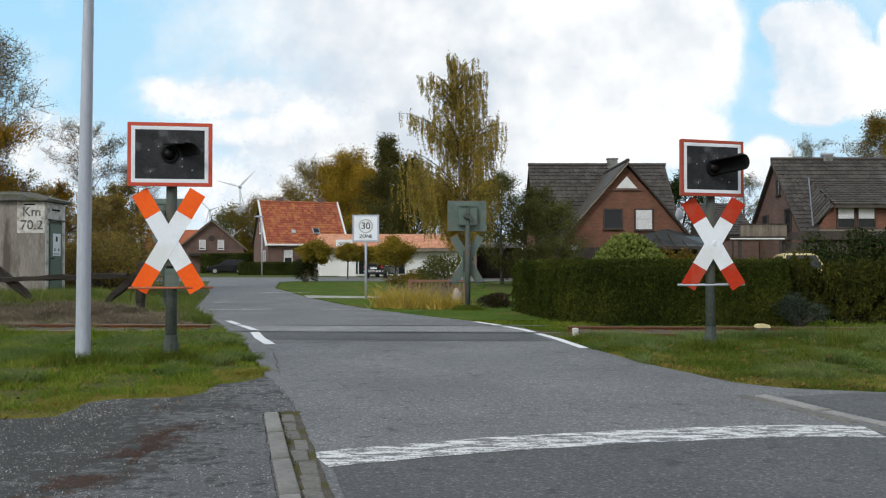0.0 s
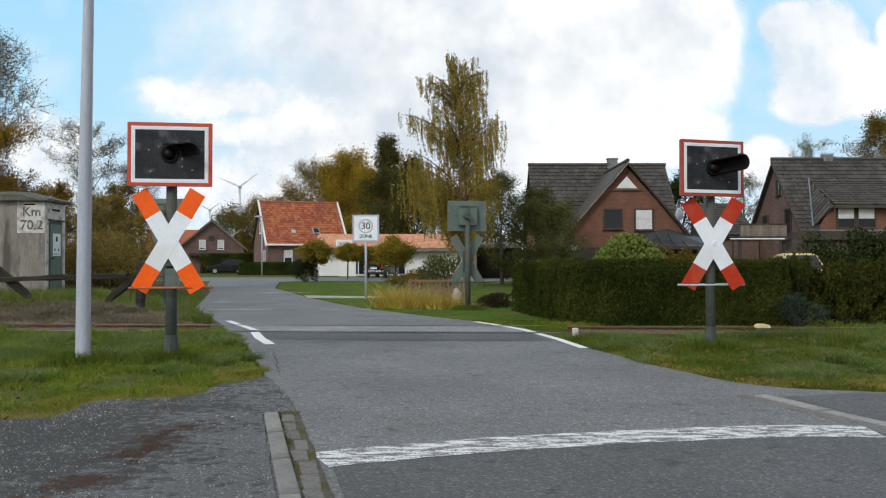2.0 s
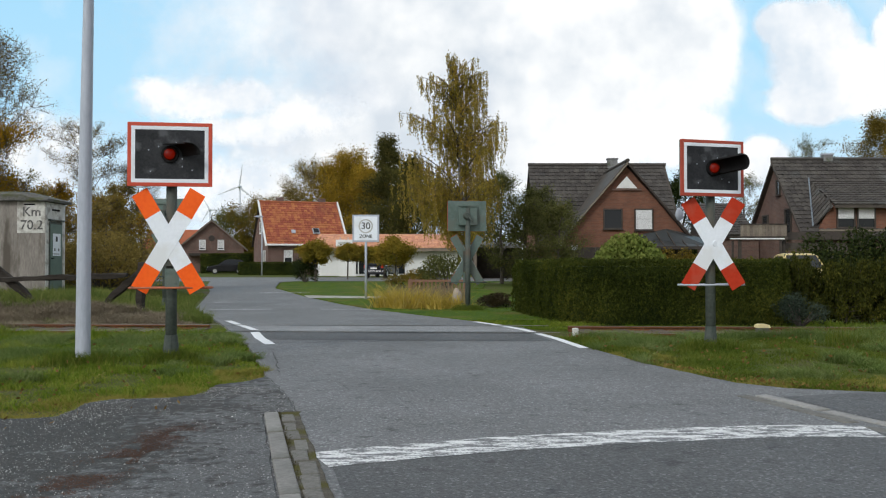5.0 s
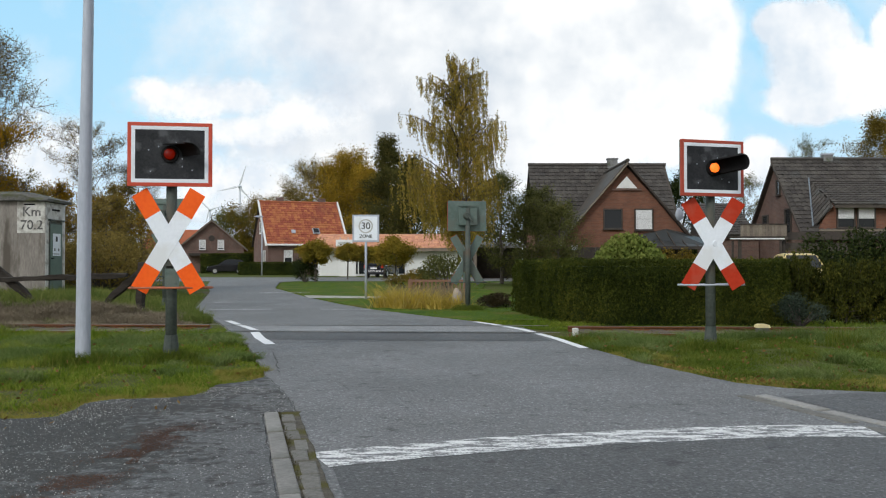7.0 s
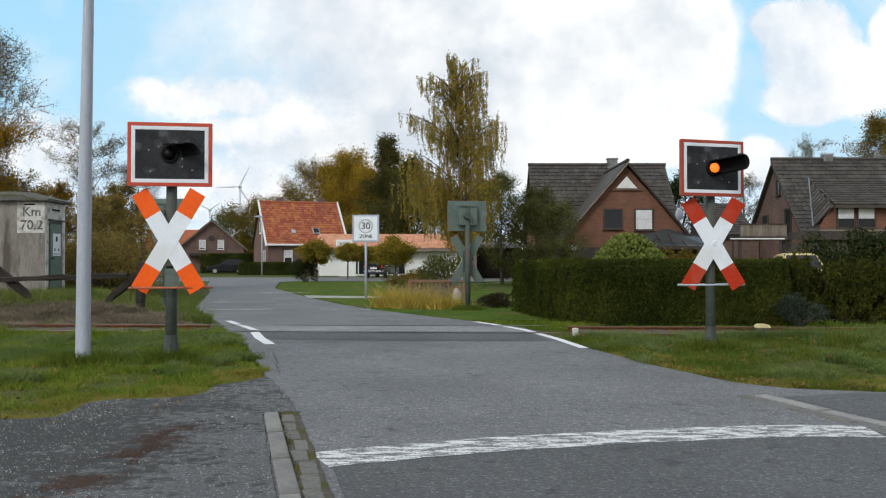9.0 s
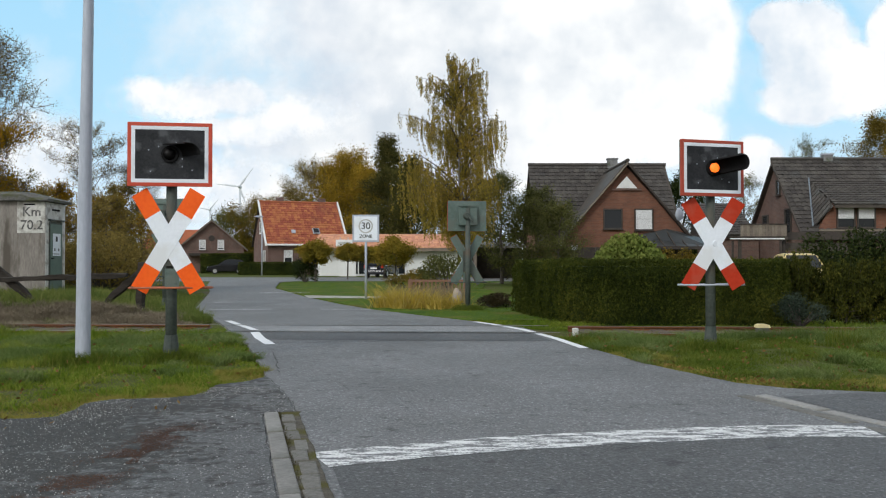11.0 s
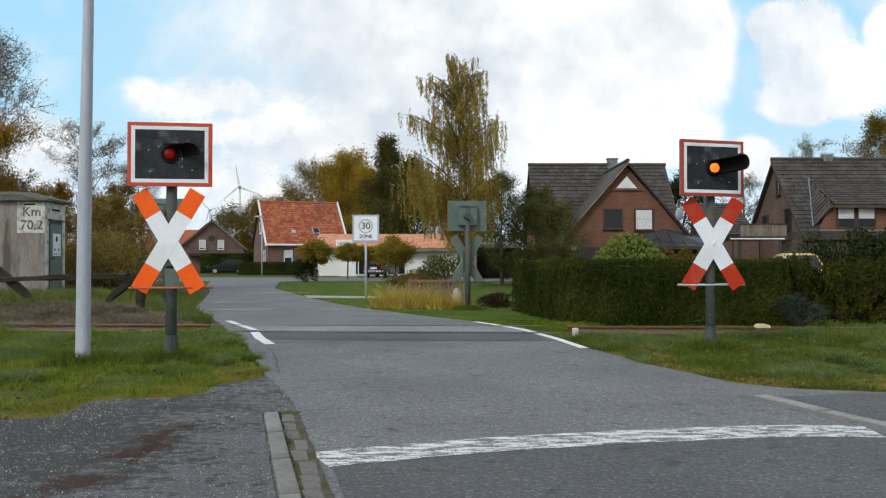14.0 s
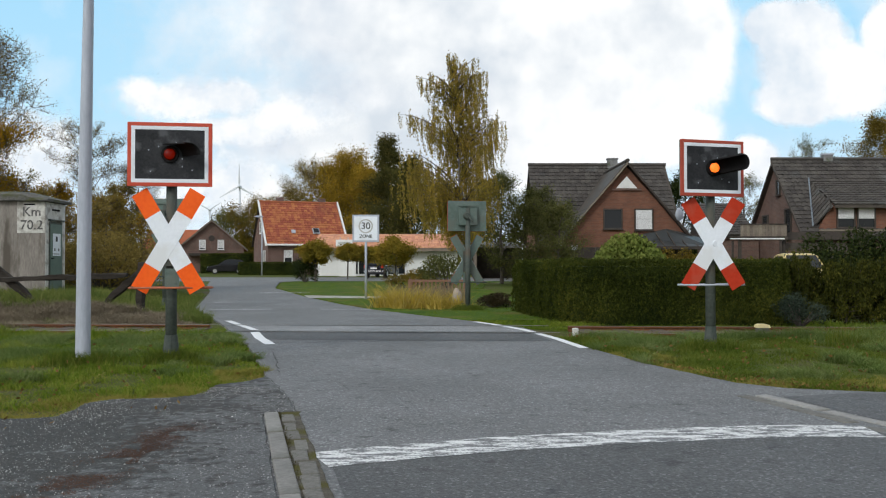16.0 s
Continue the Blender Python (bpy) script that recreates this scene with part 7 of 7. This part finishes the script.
rg = np.random.default_rng(8)
for i in range(9):
    x, y = -1.55 + i * 0.24, 21.6 - 0.07 * i + 0.3 * math.sin(i * 1.9)
    n = 75
    t = thing("reed_clump", "clump of yellow ornamental reed grass", "ornamental grass", x, y, -0.02, group="reed clumps")
    b = np.column_stack([rg.normal(size=n) * 0.13, rg.normal(size=n) * 0.12, np.zeros(n)])
    blades("foliage", b, 0.60 - 0.03 * i * (i > 3), 0.013, 0.75, M["reed"], t, rg)
b = np.column_stack([rg.uniform(-1.6, 0.6, 1500), rg.uniform(23.6, 24.9, 1500), np.zeros(1500)])
tagged(blades("tall_grass", b, 0.5, 0.008, 0.4, M["dry"], None, rg), "dry tall grass behind the reeds", "grass", kind="stuff")

hedge("far_hedge", "low dark hedge before the red-roofed house", [(-19.2, 79.8), (-13.2, 79.8), (-13.2, 81.0), (-19.2, 81.0)], 1.15, M["hedge_leaf"], 9000, 0.12, 31)
hedge("far_hedge", "tall dark hedge before the brick cottage", [(-26.4, 92.5), (-21.0, 92.5), (-21.0, 94.0), (-26.4, 94.0)], 2.1, M["hedge_leaf"], 9000, 0.15, 32)

# ---- lawn, path, grass ----
lawn_ys = [float(q) for q in np.arange(17.0, 52.6, 0.5)]
tagged(strip_sheet("lawn", lawn_ys, lambda y: edge(XR, y) + 0.12, lambda y: edge(XR, y) + 4.0 + (y - 17) * 0.25, 0.004, M["lawn"], 8, thick=0.04), "green lawn beside the road", "lawn", kind="structure")
tagged(raw("garden_path", [(-4.3, 27.4, 0.012), (-4.85, 29.6, 0.012), (0.6, 27.9, 0.012), (0.6, 26.9, 0.012)], [(0, 3, 2, 1)], M["path"]), "pale paved garden path", "path", kind="structure")


def edges(table, y):
    return np.interp(y, [a for a, _ in table], [b for _, b in table])


def lies(x, y):
    """Height of the open ground over arrays."""
    def ease(a, b, q):
        k = np.clip((q - a) / (b - a), 0, 1)
        return k * k * (3 - 2 * k)
    bank = ease(0.5, 3.0, edges(XL, np.clip(y, 9, 52)) - x) * ease(15.9, 18.5, y) * (1 - ease(36, 52, y))
    off = np.maximum(edges(XL, y) - x, x - edges(XR, y))
    dip = (1 - ease(1.25, 1.9, np.abs(y - 14.73 - SL * x))) * ease(0.1, 0.5, off)
    return -0.025 + 0.3 * bank - 0.065 * dip


def verge(name, label, n, xr, yr, keep, height, width, lean, material, seed, tuft=1.0, near=1.0):
    """Grass over an area; keep(x, y) says where it grows."""
    rg = np.random.default_rng(seed)
    m = n * 5
    x, y = rg.uniform(*xr, m), yr[0] + (yr[1] - yr[0]) * rg.uniform(0, 1, m) ** near
    k = grain(x * 1.7, y * 1.7, seed) + 0.4 * grain(x * 6, y * 6, seed)
    ok = keep(x, y) & (rg.uniform(-2.4, 0.7, m) < k)
    x, y, k = x[ok][:n], y[ok][:n], k[ok][:n]
    hs = np.clip(height * (1 + tuft * (0.45 * k + 0.5 * grain(x * 4, y * 4, seed + 1))), 0.02, None)
    return tagged(blades(name, np.column_stack([x, y, lies(x, y) - 0.01]), hs, width, lean, material, None, rg), label, "grass", kind="stuff")


def west(x, y):
    d = edges(XL, y) - x + 0.09 * grain(x * 4, y * 4) + 0.05 * grain(x * 15, y * 15)
    return (d > 0.0) & (y > 6.2 + 0.15 * grain(x * 3, 0 * x)) & (y < rail_y(x, -1) - 0.1)


def east(x, y):
    return (x - edges(XR, y) + 0.09 * grain(x * 4, y * 4) + 0.05 * grain(x * 15, y * 15) > 0.0) & (y < rail_y(x, -1) - 0.1)


M["blade_east"] = leaf_mat("dark_grass", (0.035, 0.075, 0.008), (0.105, 0.145, 0.018), (0.23, 0.22, 0.05), through=0.3)
M["blade_yellow"] = leaf_mat("yellowing_grass", (0.17, 0.18, 0.03), (0.27, 0.24, 0.05), (0.38, 0.29, 0.10), through=0.3)
M["blade_cool"] = leaf_mat("cool_green_grass", (0.065, 0.110, 0.022), (0.150, 0.205, 0.055), (0.28, 0.31, 0.13), through=0.35)
M["bank_blade"] = leaf_mat("dull_bank_grass", (0.06, 0.10, 0.02), (0.14, 0.18, 0.04), (0.27, 0.26, 0.09), through=0.3)
M["dead_mat"] = leaf_mat("dead_grass_mat", (0.12, 0.098, 0.07), (0.23, 0.19, 0.135), (0.34, 0.29, 0.20), through=0.2)
verge("verge_grass", "short green roadside grass", 120000, (-8.6, -1.7), (6.1, 13.8), west, 0.050, 0.0040, 0.6, M["blade"], 301, 1.4)
verge("verge_grass", "lush dark tufted grass round the posts", 60000, (-8.6, -2.0), (8.0, 13.8), lambda x, y: west(x, y) & (grain(x * 1.3, y * 1.0, 6) + 0.5 * grain(x * 4, y * 3, 7) > 0.05 + 0.5 * np.clip(x + 3.4, 0, 2)), 0.082, 0.0042, 0.8, M["blade_cool"], 313, 1.2)
verge("verge_grass", "yellowing short grass at the verge edge", 34000, (-4.4, -1.6), (6.1, 9.2), lambda x, y: west(x, y) & ((y < 7.9 + 0.6 * grain(x, y, 3)) | (edges(XL, y) - x < 0.5)), 0.038, 0.0034, 0.9, M["blade_yellow"], 302, near=1.2)
verge("verge_grass", "short green roadside grass", 120000, (1.3, 9.4), (7.2, 13.8), east, 0.055, 0.0042, 0.6, M["blade_east"], 303, 1.4)
verge("verge_grass", "lush dark tufted grass beside the track", 60000, (1.6, 9.4), (8.4, 13.8), lambda x, y: east(x, y) & (grain(x * 1.3, y * 1.0, 8) + 0.5 * grain(x * 4, y * 3, 9) > 0.25 - 0.12 * (y - 10)), 0.085, 0.0042, 0.8, M["blade_cool"], 314, 1.2)
verge("verge_grass", "yellowing short grass at the verge edge", 26000, (1.5, 7.0), (7.2, 11.5), lambda x, y: east(x, y) & ((x - edges(XR, y) < 0.6) | (y < 8.6)), 0.038, 0.0034, 0.9, M["blade_yellow"], 304)
verge("verge_grass", "tall tufted grass beside the rails", 9000, (4.0, 11.0), (11.6, 13.5), lambda x, y: (x > 5.2 + 1.5 * grain(x, y)) & (y < rail_y(x, -1) - 0.1), 0.20, 0.004, 0.4, M["blade_east"], 305)
verge("verge_grass", "tall grass along the near rail", 12000, (-9.5, -3.6), (12.4, 14.9), lambda x, y: (y < rail_y(x, -1) - 0.08) & (y > rail_y(x, -1) - 0.9), 0.15, 0.0045, 0.4, M["blade"], 311)
verge("verge_grass", "tall grass along the near rail", 12000, (2.1, 9.5), (11.8, 14.0), lambda x, y: (y < rail_y(x, -1) - 0.08) & (y > rail_y(x, -1) - 0.9) & (y < rail_y(x, -1) - 0.3), 0.10, 0.0045, 0.4, M["blade_east"], 312)
verge("bank_grass", "dead brown grass mat on the railway bank", 60000, (-14, -4.0), (15.75, 18.0), lambda x, y: edges(XL, y) - x > 0.5, 0.11, 0.006, 0.9, M["dead_mat"], 306)
verge("bank_grass", "green grass on the railway bank", 36000, (-16, -4.2), (16.6, 30), lambda x, y: (edges(XL, y) - x > 0.1) & ((y > 17.9 + 0.5 * grain(x, y, 5)) | (edges(XL, y) - x < 0.7)), 0.17, 0.007, 0.5, M["bank_blade"], 307, near=1.5)
verge("lawn_grass", "short lawn grass beside the road", 70000, (-9.0, 3.0), (16.2, 50), lambda x, y: (x - edges(XR, y) > 0.05) & (x - edges(XR, y) < 4.0 + (y - 17) * 0.25), 0.055, 0.008, 0.5, M["blade"], 308, 0.4, 1.5)
verge("hedge_foot_grass", "thin grass at the foot of the hedge", 9000, (1.5, 10.0), (15.3, 16.4), lambda x, y: y > rail_y(x, 1) + 0.12, 0.06, 0.005, 0.5, M["blade"], 309)
verge("track_weeds", "weeds growing between the rails", 22000, (-10, 9.0), (13.9, 15.8), lambda x, y: (x < -4.3) | (x > 2.3), 0.05, 0.005, 0.5, M["dry"], 310)
for i, (x, y, r) in enumerate([(-4.12, 9.72, 0.17), (-3.18, 10.0, 0.15), (3.6, 11.35, 0.17), (0.60, 20.55, 0.15)]):
    rg = np.random.default_rng(400 + i)
    n = 2000
    b = np.column_stack([x + rg.normal(size=n) * r, y + rg.normal(size=n) * r * 0.8, np.full(n, -0.02)])
    tagged(blades("grass_tuft", b, 0.15, 0.004, 0.5, M["blade_east"], None, rg), "dark grass tuft at the post foot", "grass", kind="stuff")
rg = np.random.default_rng(410)
st = np.column_stack([rg.uniform(-3.6, -2.0, 60), rg.uniform(7.4, 8.6, 60), np.full(60, 0.0)])
tagged(blades("dry_stalks", st, 0.12, 0.0022, 1.6, M["blade_yellow"], None, rg), "bent pale dry stalks in the verge", "grass", kind="stuff")
for i, (x, y, h) in enumerate([(5.6, 13.1, 0.2), (6.6, 12.9, 0.24), (7.3, 12.8, 0.26), (4.7, 13.2, 0.16), (2.6, 13.3, 0.14), (2.9, 12.2, 0.13), (6.0, 12.3, 0.18)]):
    n = 1500
    b = np.column_stack([x + rg.normal(size=n) * 0.26, y + rg.normal(size=n) * 0.12, np.full(n, -0.05)])
    tagged(blades("grass_tuft", b, h, 0.004, 0.55, M["blade_cool"], None, rg), "long pale green grass tuft by the rail", "grass", kind="stuff")
M["mould"] = leaf_mat("leaf_mould", (0.06, 0.03, 0.02), (0.10, 0.052, 0.034), (0.15, 0.085, 0.06), through=0.05)
M["litter"] = leaf_mat("fallen_leaves", (0.10, 0.055, 0.022), (0.18, 0.10, 0.035), (0.30, 0.19, 0.06), through=0.1)
rg = np.random.default_rng(9)
fx, fy = rg.uniform(-4.6, 8, 900), rg.uniform(5.6, 13, 900)
on = west(fx, fy) | east(fx, fy)
ok = on | ((fx < -1.9) & (fy < 8) & (rg.uniform(0, 1, 900) < 0.5))
lp_ = np.column_stack([fx, fy, 0.025 + rg.uniform(0, 0.06, 900) * on])[ok]
tagged(leaves("fallen_leaves", lp_, 0.045, M["litter"], None, rg), "scattered brown fallen leaves", "fallen leaves", kind="stuff")
ex = rg.uniform(2.3, 8.0, 700)
ey = np.interp(ex, [b for _, b in XR[::-1]][-12:], [a for a, _ in XR[::-1]][-12:]) + np.abs(rg.normal(size=700)) * 0.16
tagged(leaves("leaf_litter", np.column_stack([ex, ey, 0.015 + rg.uniform(0, 0.03, 700)]), 0.034, M["litter"], None, rg), "brown leaf litter along the verge edge", "fallen leaves", kind="stuff")
k = 11000
u = rg.uniform(-1, 1, k)
mx_, my_ = -1.86 + u * 0.06 + rg.normal(size=k) * 0.10, 4.95 + u * 0.95 + rg.normal(size=k) * 0.12
ok = grain(mx_ * 5, my_ * 5, 2) + 0.6 * grain(mx_ * 14, my_ * 14, 3) > -0.3
ml = leaves("leaf_mould", np.column_stack([mx_, my_, np.zeros(k)])[ok], 0.016, M["mould"], None, rg)
for v in ml.data.vertices:
    v.co.z = 0.0125 + 0.004 * abs(v.co.z / 0.012)
tagged(ml, "rotting red-brown leaf mould on the gravel", "fallen leaves", kind="stuff")
mo = [(-1.245 + 0.2437 * (6.46 - y) + rg.normal() * 0.016, y, 0.004) for y in np.concatenate([rg.uniform(2.2, 6.5, 500), rg.normal(6.36, 0.06, 260), rg.normal(5.55, 0.1, 220)])]
tagged(blades("joint_moss", mo, 0.016, 0.003, 0.9, M["moss"], None, rg), "moss and dirt in the kerb joint", "moss", kind="stuff")

# road wear: cracks and tar seams
def crack(pts, width, seed):
    rg = np.random.default_rng(seed)
    line = [Vector((*pts[0], 0))]
    for a, b in zip(pts[:-1], pts[1:]):
        for i in range(1, 9):
            p = Vector((*a, 0)).lerp(Vector((*b, 0)), i / 8)
            line.append(p + Vector((rg.normal() * 0.012, rg.normal() * 0.012, 0)))
    v, f = [], []
    for i, p in enumerate(line):
        k = width * rg.uniform(0.4, 1.2)
        v += [(p.x - k * 0.3, p.y - k, 0.003), (p.x + k * 0.3, p.y + k, 0.003)]
        if i:
            f.append((2 * i - 2, 2 * i - 1, 2 * i + 1, 2 * i))
    tagged(raw("road_crack", v, f, M["crack_tar"]), "dark crack in the asphalt", "crack", kind="structure")


crack([(-1.35, 7.75), (-0.9, 7.95), (-0.5, 7.8), (-0.15, 8.0)], 0.006, 1)
crack([(-1.0, 8.2), (-0.85, 7.7), (-0.95, 7.35)], 0.005, 2)
crack([(-1.95, 9.3), (-1.78, 8.6), (-1.46, 7.7), (-1.24, 7.0), (-1.10, 6.45), (-0.80, 5.2), (-0.55, 4.15)], 0.007, 3)
crack([(-2.2, 11.0), (-1.9, 9.8), (-1.7, 8.9)], 0.012, 7)
crack([(1.9, 5.95), (2.05, 5.75), (2.15, 5.6)], 0.008, 8)
crack([(-2.6, 12.25), (-1.2, 12.35), (-0.2, 12.3), (0.0, 12.8), (-0.5, 13.6)], 0.012, 4)
crack([(-3.0, 13.9), (-1.0, 13.8), (1.2, 13.65)], 0.012, 5)
crack([(-1.4, 8.0), (-1.2, 8.35), (-0.6, 8.5)], 0.004, 6)


# ---- what moves ----
def blink(bulb, cup, way, spans, fade):
    """The lit bulb comes forward through its lenses while the lamp burns, and sinks back dark."""
    off, dim, lit = (Matrix.Translation(cup + way * d) for d in (-0.03, 0.012, 0.030))
    rows = [(0.0, off)]
    for i, (a, b) in enumerate(spans):
        late = min(fade, spans[i + 1][0] - b - 0.19) if i + 1 < len(spans) else fade
        rows += [(a - 0.10, off), (a - 0.067, dim), (a + 0.034, dim), (a + 0.067, lit), (b, lit), (b + 0.034, dim), (b + late, dim), (b + late + 0.08, off)]
    rows = [r for r in rows if r[0] <= 15.95]
    rows.append((16.0, rows[-1][1]))
    walk(bulb, rows)


def motions():
    for ob, y, shift in ((cloud_big, 1800.0, -14.0), (cloud_veil, 1810.0, -18.0), (cloud_left, 1780.0, -37.0), (cloud_right, 1790.0, -30.0)):
        walk(ob, [(t, pose(shift * K * (t - 8.0) / 16.0, y, 0)) for t in (0.0, 4.0, 8.0, 12.0, 16.0)])
    blink(bulb_west, cup_west, dir_west, [(4.0 + 1.018 * k, 4.0 + 1.018 * k + 0.46) for k in range(12)], 0.37)
    blink(bulb_east, cup_east, dir_east, [(3.44, 4.15)] + [(4.42 + 1.012 * k, 4.42 + 1.012 * k + 0.56) for k in range(12)], 0.16)
    for bulb, cup, way in ((bulb_far, cup_far, dir_far), (bulb_hid, cup_hid, dir_hid)):
        bulb.location = cup - way * 0.03
    for rotor, hub, a0, rate in ((rotor_near, 99.0, 45.0, 55.3), (rotor_far, 94.0, 16.0, 68.5)):
        walk(rotor, [(float(t), pose(0, -4.5, hub, 0, -(a0 + rate * t), 0)) for t in range(17)])
    for i, (ob, hold) in enumerate(birch_crowns):
        amp = 0.25 + 0.16 * i
        rows = [(t * 0.5, Matrix.Translation(hold) @ pose(0, 0, 0, amp * math.sin(1.9 * t * 0.5 + i), amp * (math.sin(1.5 * t * 0.5 + 0.5 * i) + 0.5 * math.sin(3.7 * t * 0.5 + i)), 0)) for t in range(33)]
        walk(ob, rows)


motions()
